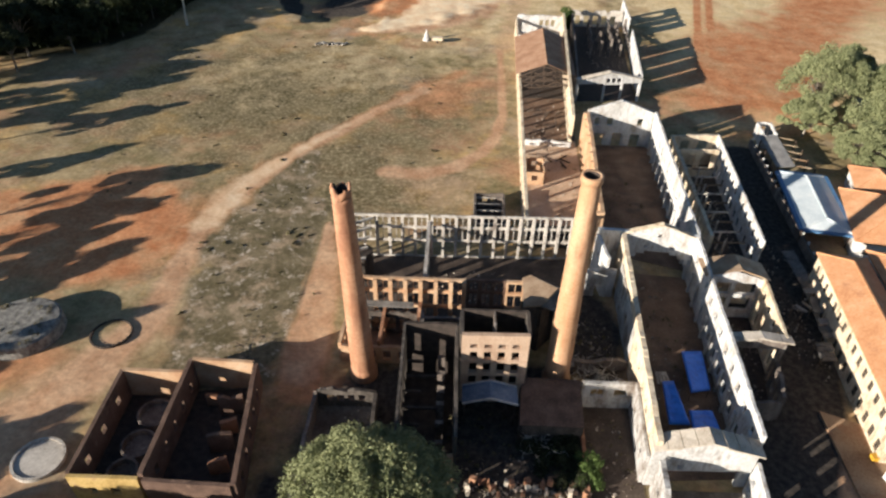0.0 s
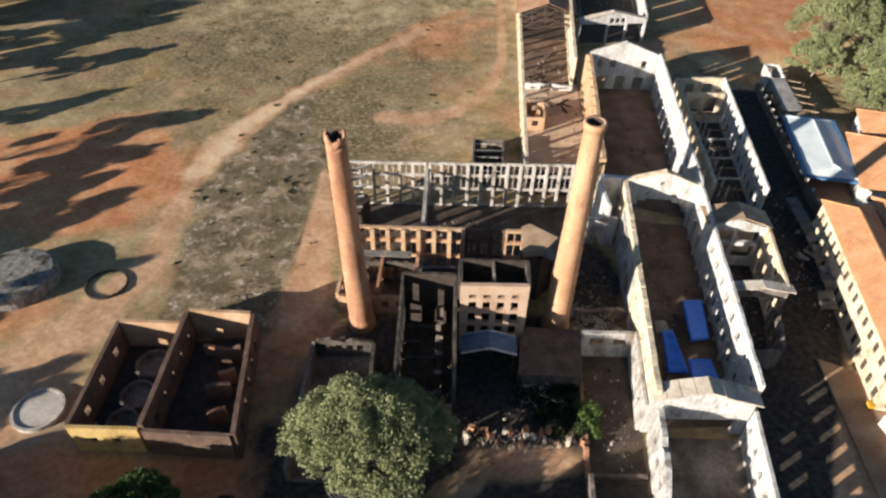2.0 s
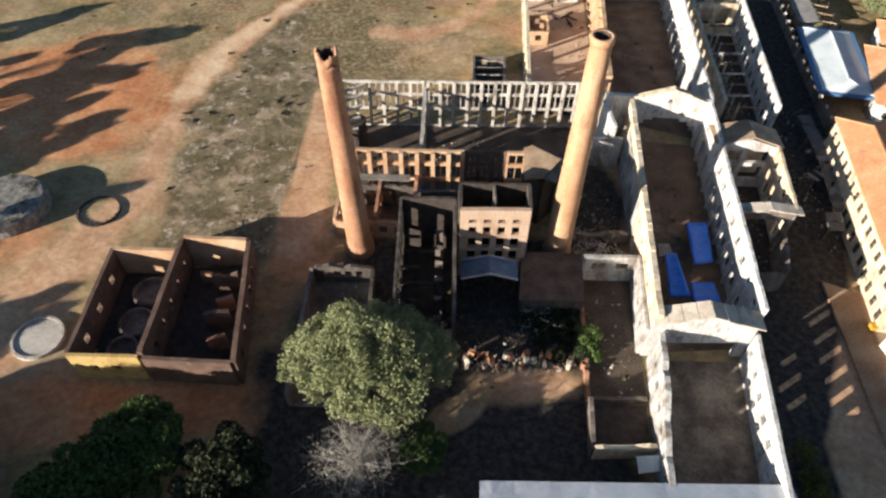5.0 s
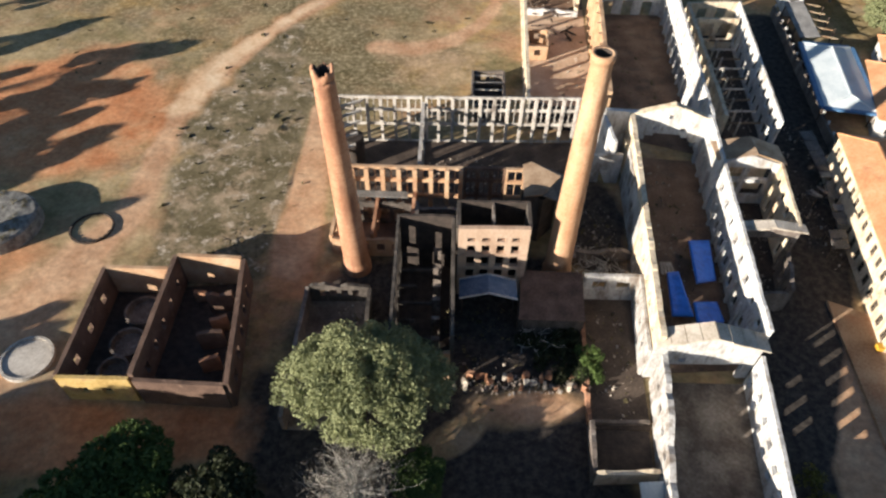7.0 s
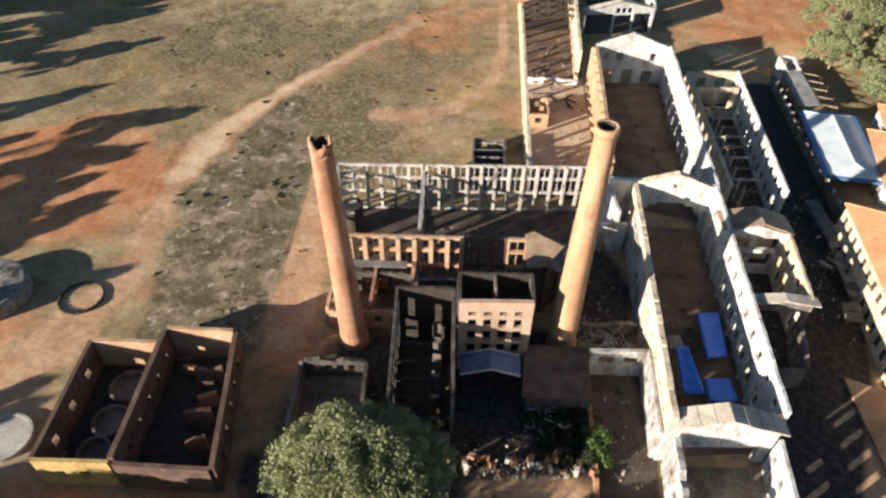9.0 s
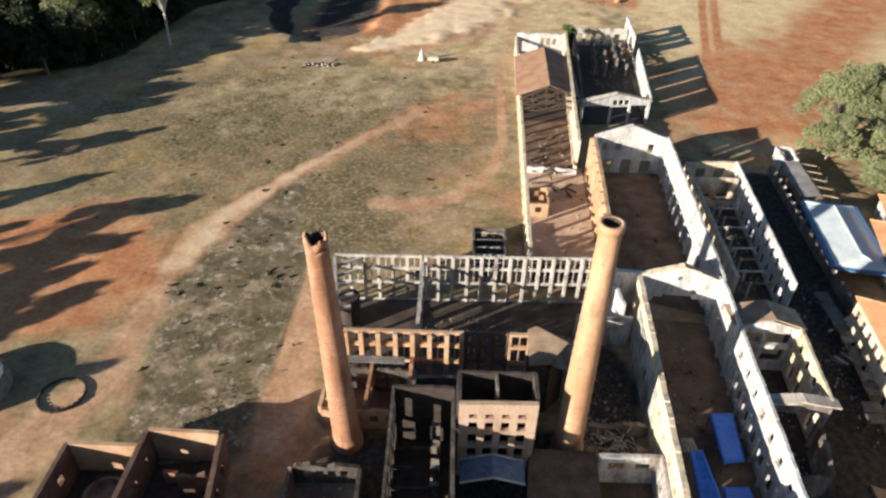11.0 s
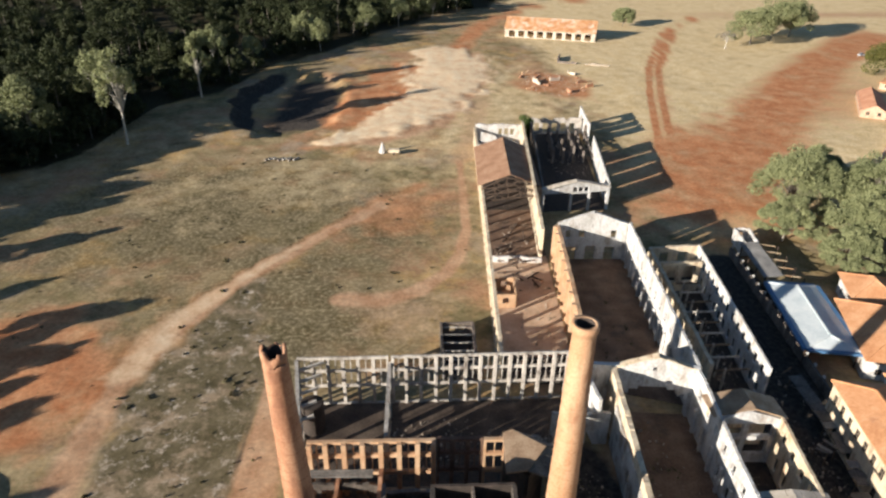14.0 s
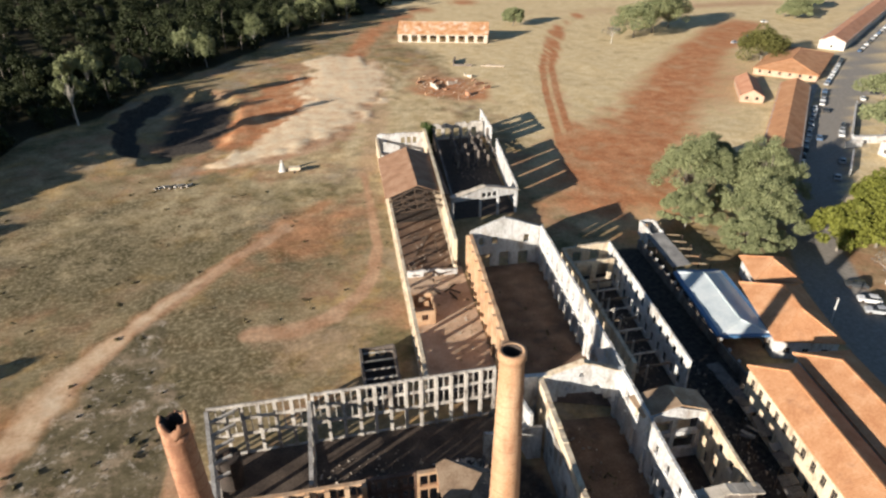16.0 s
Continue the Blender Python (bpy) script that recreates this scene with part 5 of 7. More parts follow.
bmesh.ops.bevel(bm, geom=[e for e in bm.edges if abs(e.verts[0].co.z - e.verts[1].co.z) < 0.01], offset=0.12, segments=2, affect="EDGES")
part("shell", bm, SOOT_SHADE, tank)
bm = bmesh.new()
tube(bm, [(0, 0, 4.9), (0, 0, 5.5)], [0.35, 0.35], 12)
part("hatch", bm, STEEL, tank)

# ---- brick boiler block and sheds south of the spinning hall ----
bk = thing("boiler_block", 6.6, 60, 0, "tall roofless brick block with rows of windows", "building", "ruined halls")
a, b = (2.2, 56.6), (11.0, 56.8)
bw = [q for z, k in ((0.8, 2.0), (3.4, 1.9), (5.9, 1.9), (8.4, 1.5), (10.6, 0.7)) for q in row(4, 8.8, 1.05, z, z + k, 0.7, 0.7)]
wall(bk, a, b, 12.9, 0.6, bw, PINKB, rag=0.06)
bm = bmesh.new()
box(bm, 0, 8.8, -0.42, -0.3, 8.0, 8.25)
place(part("string_course", bm, PINKB), bk, pose(2.2, 56.6, 0, 0, 0, 1.3))
# inner walls and floor coloured black for the shade inside the block
wall(bk, (11.0, 57.0), (11.1, 61.6), 12.6, 0.45, row(2, 4.6, 1.0, 7.6, 9.4, 0.4, 0.4), BLACKW, rag=0.1)
wall(bk, (2.2, 57.0), (2.2, 61.6), 12.4, 0.5, row(2, 4.6, 1.0, 4.4, 6.3, 0.4, 0.4), BLACKW, rag=0.1)
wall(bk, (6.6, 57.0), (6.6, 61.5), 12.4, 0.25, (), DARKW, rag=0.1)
wall(bk, (2.0, 61.8), (11.2, 61.8), 12.4, 0.35, (), SOOT_SHADE, rag=0.15)
wall(bk, (11.2, 62.2), (11.2, 66.0), 7.0, 0.5, (), SOOT_SHADE, rag=0.3)
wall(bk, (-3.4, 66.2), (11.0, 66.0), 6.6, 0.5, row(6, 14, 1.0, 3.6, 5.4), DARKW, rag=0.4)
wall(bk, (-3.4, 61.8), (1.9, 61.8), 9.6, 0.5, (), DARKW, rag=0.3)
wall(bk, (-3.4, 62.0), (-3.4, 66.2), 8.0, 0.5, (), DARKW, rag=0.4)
floor_sheet(bk, [(2.2, 57), (11, 57), (11, 66), (-3.4, 66), (-3.4, 62), (2.2, 62)], SOOT_SHADE, 0.04)

ls = thing("long_shed", -2, 52, 0, "long dark concrete shed ruin without its roof", "building", "ruined halls")
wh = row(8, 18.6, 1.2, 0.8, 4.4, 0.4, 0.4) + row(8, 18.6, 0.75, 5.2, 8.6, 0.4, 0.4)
# walls and floor toned near-black for the shed's inner shade
wall(ls, (-5.4, 43.0), (-5.6, 61.6), 9.8, 0.35, wh, BLACKW, rag=0.15)
wall(ls, (1.6, 43.0), (1.6, 61.2), 9.8, 0.4, row(7, 18.2, 0.8, 5.6, 8.2), BLACKW, rag=0.2)
wall(ls, (-5.4, 61.4), (1.6, 61.4), 10.0, 0.4, (), SOOT_SHADE, rag=0.15)
# sunlit south wall set in the lighter orange brick
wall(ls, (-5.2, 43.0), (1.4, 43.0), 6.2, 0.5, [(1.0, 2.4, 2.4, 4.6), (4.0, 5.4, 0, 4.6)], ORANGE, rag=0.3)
floor_sheet(ls, [(-5.4, 43), (1.6, 43), (1.6, 61.2), (-5.4, 61.2)], SOOT_SHADE, 0.045)
for k in range(6):
    y = 46.0 + 2.7 * k
    bm = bmesh.new()
    box(bm, -0.5, 0.5, -0.3, 0.3, 0, 4.6 + 0.4 * (k % 3))
    place(part("pier", bm, DARKW), ls, pose(-0.4, y, 0.02))
    bm = bmesh.new()
    beam(bm, (-5.2, y, 4.3), (-3.0 if k % 2 else -0.8, y, 4.3), 0.3, 0.45)
    place(part("cross_beam", bm, BLACKW), ls, Matrix.Identity(4))

lb = thing("low_brick_rooms", -9, 66, 0, "low roofless brick rooms round the chimney foot", "building", "ruined halls")
wall(lb, (-15.4, 63.4), (-15.0, 71.6), 3.6, 0.5, row(3, 8.2, 1.0, 1.2, 2.6), ORANGE, rag=0.4)
wall(lb, (-15.2, 63.2), (-4.0, 63.0), 3.4, 0.5, row(4, 11.2, 1.2, 0.8, 2.6), ORANGE, rag=0.4, bite=0.8)
wall(lb, (-9.6, 63.2), (-9.4, 71.4), 4.2, 0.45, [(3, 4.6, 0, 2.6)], BRICK, rag=0.3)
wall(lb, (-15.2, 69.8), (-4.0, 69.4), 4.2, 0.4, row(4, 11.2, 1.6, 0.6, 3.2), BLACKW, rag=0.5, bite=0.6)
wall(lb, (-4.2, 63.2), (-4.0, 71.4), 5.2, 0.5, [(3, 4.6, 0, 2.6)], BRICK, rag=0.6, bite=0.7)
floor_sheet(lb, [(-15.2, 63.2), (-4, 63), (-4, 71.6), (-15, 71.6)], DIRTF, 0.04)
slab(lb, "lean_to_roof", [(-14.4, 71.3, 4.9), (-14.4, 70.3, 4.6), (-5.0, 70.1, 4.6), (-5.0, 71.1, 4.9)], 0.12, GREYR, "dark grey lean-to roof")

cn = thing("canopy_roof", 6.2, 52.6, 0, "dull blue sheet metal gable canopy", "canopy")
# sheet's blue deepened with the sky tint of the shade it stands in
gable_roof(cn, 6.2, 53.7, 3.2, 7.0, 4.6, 5.7, 90, surf("faded_blue_sheet", [(0.06, 0.115, 0.205), (0.09, 0.16, 0.27), (0.16, 0.23, 0.33)], rough=0.6, scale=0.8, fine=4), over=0.2)
for x0, x1, z0, z1 in ((2.5, 6.2, 4.6, 5.75), (6.2, 9.9, 5.75, 4.6)):
    for y in (55.25, 52.15):
        bm = bmesh.new()
        beam(bm, (x0, y, z0), (x1, y, z1), 0.14, 0.22)
        place(part("verge_board", bm, WHITE), cn, Matrix.Identity(4))
for x, y in ((2.9, 52.4), (9.5, 52.4), (2.9, 55.0), (9.5, 55.0)):
    bm = bmesh.new()
    tube(bm, [(x, y, 0), (x, y, 4.6)], [0.09, 0.09], 8)
    place(part("post", bm, STEEL), cn, Matrix.Identity(4))
br = thing("rusted_lean_to", 14.6, 53.6, 0, "rust-brown flat sheet roof beside the chimney", "shed")
slab(br, "roof", [(10.8, 57.6, 3.9), (10.0, 50.0, 3.3), (18.4, 50.0, 3.3), (18.8, 57.4, 3.9)], 0.14, surf("rust_brown_sheet", [(0.07, 0.05, 0.042), (0.125, 0.085, 0.066), (0.18, 0.125, 0.098)], rough=0.8, scale=0.6, fine=4), "rust-brown sheet roof")
for a, b in (((10.4, 50.2), (18.3, 50.2)), ((18.3, 50.2), (18.6, 57.2)), ((10.2, 50.2), (10.8, 57.2))):
    wall(br, a, b, 3.2, 0.3, (), BLACKW, rag=0.05)
wr = thing("west_ruin", -13.2, 47, 0, "low grey roofless ruin half grown over", "building", "ruined halls")
wall(wr, (-17.4, 54.8), (-9.2, 55.0), 3.4, 0.5, row(4, 8.2, 0.9, 1.2, 2.4), BLACKW, rag=0.6, bite=0.8)
wall(wr, (-9.2, 54.8), (-9.0, 44.0), 3.0, 0.5, (), BLACKW, rag=0.4)
wall(wr, (-17.5, 36.0), (-17.4, 54.6), 3.0, 0.5, (), DARKW, rag=0.4, bite=0.5)
floor_sheet(wr, [(-17.4, 36), (-9, 36), (-9, 54.8), (-17.4, 54.6)], GREYF, 0.035)

# ---- depot of red brick, west ----
dp = thing("brick_depot", -34, 48, 0, "roofless red brick depot with two bays and a yellow end wall", "building", "ruined halls")
# shaded walls take the dark brick tone, sunlit north walls the orange one
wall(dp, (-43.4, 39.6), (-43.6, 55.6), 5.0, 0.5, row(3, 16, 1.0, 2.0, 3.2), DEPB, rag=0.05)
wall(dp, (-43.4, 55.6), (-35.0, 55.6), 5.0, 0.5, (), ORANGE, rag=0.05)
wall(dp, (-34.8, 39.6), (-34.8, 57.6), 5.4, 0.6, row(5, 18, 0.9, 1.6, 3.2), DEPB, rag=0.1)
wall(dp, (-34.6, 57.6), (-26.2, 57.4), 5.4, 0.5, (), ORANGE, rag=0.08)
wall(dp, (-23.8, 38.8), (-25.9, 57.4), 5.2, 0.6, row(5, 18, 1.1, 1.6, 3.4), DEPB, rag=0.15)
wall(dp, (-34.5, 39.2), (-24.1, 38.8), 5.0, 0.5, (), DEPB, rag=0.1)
yw = [(2.0, 3.0, 1.6, 2.9), (4.6, 5.8, 1.6, 2.9)]
wall(dp, (-43.4, 39.4), (-35.1, 39.4), 4.9, 0.45, yw, YELLOWP, rag=0.05)
# floor blackened for the depot's inner shade
floor_sheet(dp, [(-43.4, 39.6), (-24.8, 39.6), (-26, 57.4), (-43.4, 55.4)], SOOT_SHADE, 0.04)
for x, y, r in ((-38.5, 51.5, 2.3), (-38.8, 46.6, 2.2), (-39.2, 42.6, 1.9)):
    bt = thing("masonry_vat", x, y, 0.05, "round masonry vat inside the depot", "vat", "vats in the depot")
    bm = bmesh.new()
    v = [[bm.verts.new((q * math.cos(2 * math.pi * k / 28), q * math.sin(2 * math.pi * k / 28), z)) for k in range(28)] for q, z in ((r, 0), (r, 1.3), (r - 0.3, 1.3), (r - 0.3, 0.4))]
    for p, q in zip(v, v[1:]):
        for k in range(28):
            bm.faces.new((p[k], p[(k + 1) % 28], q[(k + 1) % 28], q[k]))
    bm.faces.new(v[-1])
    part("rim", bm, DARKW, bt)
for k, (x, y, l, h, t) in enumerate(((-27.6, 43.6, 2.2, 2.6, 8), (-28.2, 46.8, 3.0, 3.3, 15), (-27.9, 49.4, 2.0, 2.9, 20), (-28.4, 52.6, 3.2, 3.6, 12), (-31.6, 54.4, 1.6, 1.8, -20))):
    ob = wall(dp, (x - l / 2, y - 0.2), (x + l / 2, y + 0.2 + 0.02 * t), h, 0.5, (), DEPB if k % 2 else BRICK, rag=0.5, bite=0.6, name="cross_wall")


# ---- east yard: boundary wall, sheds, tiled houses ----
bwall = thing("boundary_wall", 66, 106, 0, "low weathered boundary wall with posts", "wall")
wall(bwall, (63.0, 66.0), (69.2, 134.0), 2.0, 0.35, (), DARKW, rag=0.12)
pilasters(bwall, (63.2, 66.0), (69.4, 134.0), 2.3, 22, 0.45, 0.3, WHITE, -1, name="post")

blue_shed = thing("metal_roof_shed", 71.6, 106, 0, "pale metal roofed shed with blue eaves", "shed")
hip_roof(blue_shed, 71.3, 105.8, 20.4, 8.4, 3.6, 4.8, 80.8, METALR, 0.2, 15.6, label="pale metal hip roof")
for s in (-1, 1):
    bm = bmesh.new()
    beam(bm, (-10.6, s * 4.72, 3.42), (10.6, s * 4.72, 3.42), 0.8, 0.4)
    place(part("fascia", bm, BLUEM), blue_shed, pose(71.3, 105.8, 0, 0, 0, 80.8))
    bm = bmesh.new()
    beam(bm, (s * 10.75, -4.3, 3.42), (s * 10.75, 4.3, 3.42), 0.7, 0.4)
    place(part("fascia", bm, BLUEM), blue_shed, pose(71.3, 105.8, 0, 0, 0, 80.8))
for i in range(6):
    for s in (-1, 1):
        bm = bmesh.new()
        beam(bm, (0, 0, 0), (0, 0, 3.5), 0.2)
        place(part("post", bm, STEEL), blue_shed, pose(71.3, 105.8, 0, 0, 0, 80.8) @ Matrix.Translation((-9.8 + 3.9 * i, s * 4.2, 0)))
north_shed = thing("grey_roof_shed", 74, 125, 0, "grey sheet roofed shed by the boundary wall", "shed")
gable_roof(north_shed, 73.6, 126.0, 14.0, 7.0, 3.2, 3.7, 84.5, LIGHTGREYR, over=0.2, skip=(-1,))
for i in range(5):
    bm = bmesh.new()
    beam(bm, (-6.4 + 3.2 * i, 0, 3.55), (-6.4 + 3.2 * i, -3.6, 3.1), 0.3, 0.16)
    place(part("rafter", bm, RUSTTILE), north_shed, pose(73.6, 126.0, 0, 0, 0, 84.5))
for i in range(4):
    for s in (-1, 1):
        bm = bmesh.new()
        beam(bm, (0, 0, 0), (0, 0, 3.2), 0.2)
        place(part("post", bm, STEEL), north_shed, pose(74, 125.6, 0, 0, 0, 84.5) @ Matrix.Translation((-6.6 + 4.4 * i, s * 3.8, 0)))
kiosk = thing("white_kiosk", 73.5, 137, 0, "small white broken kiosk at the wall's end", "kiosk")
for a, b in (((71.6, 133.6), (74.6, 133.2)), ((74.6, 133.2), (75.6, 140)), ((75.6, 140), (72.6, 140.4)), ((72.6, 140.4), (71.6, 133.6))):
    wall(kiosk, a, b, 3.4, 0.3, [(1.0, 1.9, 1.0, 2.4)], WHITE, rag=0.5)
rnd = random.Random(21)
for k, (x, y, l, w, t) in enumerate(((60.4, 84.9, 11.6, 2.1, 88), (59.7, 73.7, 9.8, 2.3, 80), (57.2, 75.6, 2.6, 2.0, 30), (56.8, 66.0, 3.6, 2.2, 80))):
    sh = thing("dilapidated_canopy", x, y, 0, "sagging grey sheet canopy in the yard", "canopy", "yard canopies")
    n = max(4, int(l * 0.8))
    for i in range(n):
        if k and rnd.random() < 0.12:
            continue
        bm = bmesh.new()
        wild = 1.0 if k else 0.3
        z0, z1 = 2.6 + rnd.uniform(-0.3, 0.2) * wild, 2.4 + rnd.uniform(-0.35, 0.2) * wild
        v = [bm.verts.new(p) for p in ((-l / 2 + l * i / n, -w / 2, z0), (-l / 2 + l * (i + 1) / n - 0.03, -w / 2, z0), (-l / 2 + l * (i + 1) / n - 0.03, w / 2, z1), (-l / 2 + l * i / n, w / 2, z1))]
        u = [bm.verts.new(q.co + Vector((0, 0, 0.06))) for q in v]
        bm.faces.new(v[::-1]), bm.faces.new(u)
        for q in range(4):
            bm.faces.new((v[q], v[(q + 1) % 4], u[(q + 1) % 4], u[q]))
        place(part("roof_sheet", bm, rnd.choice((GREYR, GREYR, LIGHTGREYR))), sh, pose(x, y, 0, 0, 0, t + rnd.uniform(-2.5, 2.5) * wild))
    for sx in (-1, 1):
        for sy in (-1, 1):
            bm = bmesh.new()
            tube(bm, [(0, 0, 0), (0, 0, 2.5)], [0.07, 0.06], 6)
            place(part("post", bm, WOODM), sh, pose(x, y, 0, 0, 0, t) @ Matrix.Translation((sx * l * 0.45, sy * w * 0.42, 0)))


def house(name, cx, cy, lx, ly, h, turn, walls, label, roof="hip", roof_mat=TERRA, ridge=None, rows=((1.0, 2.2),), per=3.2, ridge_len=None, group="", glass=True, over=0.7):
    """A house: four walls with windows, and a tiled roof; local x is the long side."""
    e = thing(name, cx, cy, 0, label, "house", group)
    m = pose(cx, cy, 0, 0, 0, turn)
    c = [m @ Vector((sx * lx / 2, sy * ly / 2, 0)) for sx, sy in ((-1, -1), (1, -1), (1, 1), (-1, 1))]
    for i in range(4):
        a, b = c[i], c[(i + 1) % 4]
        length = (b - a).length
        n = max(1, int(length / per))
        holes = [q for z0, z1 in rows for q in row(n, length, 1.1, z0, z1, 0.4, 0.4)]
        top = None
        if roof == "gable" and i in (1, 3):
            top = gable(length, h, ridge - 0.1)
        wall(e, (a.x, a.y), (b.x, b.y), h, 0.4, holes, walls, top=top, rag=0.0)
        if glass:
            glaze(e, (a.x, a.y), (b.x, b.y), holes, WOODM, 2, 2, glass=True)
    if roof == "hip":
        hip_roof(e, cx, cy, lx, ly, h, ridge, turn, roof_mat, over, ridge_len)
    else:
        gable_roof(e, cx, cy, lx + 0.8, ly, h, ridge, turn, roof_mat, over=over * 0.7)
    return e


TR = 82.0
bwg = thing("collapsed_roof_patch", 227.0, 291.0, 0, "pale collapsed roof sheets on the street wing", "roof")
for k in range(5):
    slab(bwg, "sheet", [(216 + 3 * k, 286 + 2.4 * k, 5.3 + 0.3 * (k % 2)), (219 + 3 * k, 285.4 + 2.4 * k, 5.3), (217 + 3 * k, 290.5 + 2.4 * k, 4.7), (214 + 3 * k, 291 + 2.4 * k, 4.7 + 0.3 * (k % 2))], 0.1, CAP)
house("tiled_mansion", 62.5, 65.4, 35.0, 6.9, 7.5, TR, CREAM, "two-storey cream building with terracotta hip roof", ridge=9.3, rows=((0.9, 2.8), (4.6, 6.3)), per=2.3, over=0.5)
house("tiled_mansion", 72.2, 67.0, 35.0, 8.2, 7.1, TR, WHITE, "two-storey rear wing with terracotta hip roof", ridge=9.0, rows=((0.9, 2.6), (4.6, 6.3)), per=3.4, over=0.5)
house("tiled_pavilion", 80.9, 99.8, 17.4, 10.0, 4.0, 74, WHITE, "low house with a terracotta hip roof", ridge=7.0)
house("tiled_pavilion", 87.0, 113.6, 8.5, 7.6, 4.0, 73, WHITE, "small square house with an orange pyramid roof", ridge=6.4)
house("row_house", 150.7, 195.0, 116.0, 10.2, 3.4, 50.6, WHITE, "long low row house with orange clay tiles", roof="gable", roof_mat=TERRA, ridge=5.8, per=4.5)
house("row_house", 216.5, 278.5, 50.0, 24.5, 2.6, 44.5, PINKB, "broad street wing with terracotta hip roof", roof_mat=TERRA, ridge=5.8, per=4)
house("row_house", 169.5, 243.0, 28.0, 8.0, 2.6, 61, PINKB, "small back building with clay tile roof", roof="gable", roof_mat=REDTILE, ridge=4.8, per=4)
house("row_house", 322.5, 361.0, 170.0, 11.5, 4.2, 40.3, WHITE, "far row house with red clay tiles along the street", roof="gable", roof_mat=REDTILE, ridge=6.8, per=6)
house("street_house", 180.0, 168.0, 26.0, 12.0, 4.0, 2, WHITE, "white house with tiled roof across the street", roof="gable", roof_mat=TERRA, ridge=6.0)

# yard building with yellow markings and low platform
pf = thing("loading_platform", 57.5, 44.0, 0, "low worn yard platform of packed earth and brick", "platform")
slab(pf, "slab", [(52.5, 56.5, 0.35), (50.5, 10, 0.35), (62, 10, 0.35), (62.5, 52, 0.35)], 0.5, surf("packed_earth", [(0.22, 0.13, 0.075), (0.32, 0.21, 0.13), (0.40, 0.28, 0.18)], scale=0.3, fine=3, stain=(0.30, 0.12, 0.06), stain_at=0.55, stain_scale=0.12))

# south shed with a white sheet roof
ss = thing("white_sheet_roof_shed", 20, 18, 0, "long shed with white sheet metal roof", "shed")
gable_roof(ss, 20.5, 19.6, 32, 12.0, 5.0, 6.6, 0.6, surf("white_sheet", [(0.60, 0.63, 0.66), (0.70, 0.73, 0.75), (0.78, 0.80, 0.80)], rough=0.5, metal=0.1, scale=0.3, fine=2), over=0.3)
for a, b in (((4.9, 14), (36.0, 14.2)), ((36.0, 14.2), (36.0, 25.2)), ((36.0, 25.2), (4.9, 25)), ((4.9, 25), (4.9, 14))):
    wall(ss, a, b, 4.9, 0.3, row(3, math.dist(a, b), 1.0, 1.4, 2.8), CREAM, rag=0.0)

# rubble row and foundation ruins
stubs = random.Random(91)
for k in range(26):
    st = thing("brick_stub", 2.2 + 0.64 * k + stubs.uniform(-0.35, 0.35), 42.8 + stubs.uniform(-1.1, 0.9), 0, "broken brick pier stub in a row", "pier", "row of pier stubs")
    bm = bmesh.new()
    h = stubs.uniform(0.3, 1.5)
    sw = stubs.uniform(0.16, 0.42)
    v = box(bm, -sw, sw, -0.26, 0.26, -0.1, h)
    for q in v[4:]:
        q.co += Vector((stubs.uniform(-0.15, 0.15), stubs.uniform(-0.15, 0.15), stubs.uniform(-0.35, 0.2)))
    ob = part("pier", bm, BRICK if stubs.random() < 0.6 else CAP, st)
    ob.matrix_local = pose(0, 0, 0, 0, 0, stubs.uniform(-25, 25))
fr = thing("foundation_ruin", 57, 276, 0, "low red foundation walls and rubble of a fallen house", "ruin")
frr = random.Random(12)
for k in range(15):
    x, y = frr.uniform(44, 70), frr.uniform(258, 290)
    l, t = frr.uniform(1.5, 6.5), frr.choice((20, 24, 112, 110, 65)) + frr.uniform(-6, 6)
    wall(fr, (x, y), (x + l * math.cos(radians(t)), y + l * math.sin(radians(t))), frr.uniform(0.3, 1.5), 0.6, (), frr.choice((BRICK, BRICK, ORANGE, CAP)), rag=0.9, bite=0.7)
fr = thing("foundation_ruin", 74, 316, 0, "low grey wall remains in the grass", "ruin")
wall(fr, (66, 312), (74, 309.5), 0.9, 0.6, (), DARKW, rag=0.6, bite=0.5)
wall(fr, (78, 308.5), (88, 305.4), 0.7, 0.6, (), STONE, rag=0.6, bite=0.5)
wall(fr, (66, 312), (69, 322), 1.8, 0.6, (), DARKW, rag=0.4)

# hut north of the spinning hall
ht = thing("burnt_hut", 7.6, 99, 0, "small dark roofless hut outside the hall", "hut")
for a, b in (((4.9, 94.0), (10.3, 94.0)), ((10.3, 94.0), (10.5, 105.6)), ((10.5, 105.6), (4.9, 105.6)), ((4.9, 105.6), (4.9, 94.0))):
    wall(ht, a, b, 3.0, 0.4, row(2, math.dist(a, b), 1.0, 1.0, 2.4), DARKW, rag=0.25)
floor_sheet(ht, [(5, 94), (10.3, 94), (10.3, 105.4), (5, 105.4)], SOOT_SHADE, 0.05)
bm = bmesh.new()
for k in range(5):
    beam(bm, (5.2, 95.5 + 2.2 * k, 2.8), (10.2, 95.8 + 2.2 * k, 2.6), 0.22)
place(part("roof_beam", bm, CONC), ht, Matrix.Identity(4))

# far shed with rusty sheet roof
fs = thing("rusty_roof_shed", 73, 362, 0, "long shed with rust-streaked sheet roof", "shed")
gable_roof(fs, 74.0, 372.0, 48, 17, 4.6, 9.4, -16, RUSTR, over=0.4)
m = pose(74, 372, 0, 0, 0, -16)
c = [m @ Vector(p) for p in ((-23.5, -8, 0), (23.5, -8, 0), (23.5, 8, 0), (-23.5, 8, 0))]
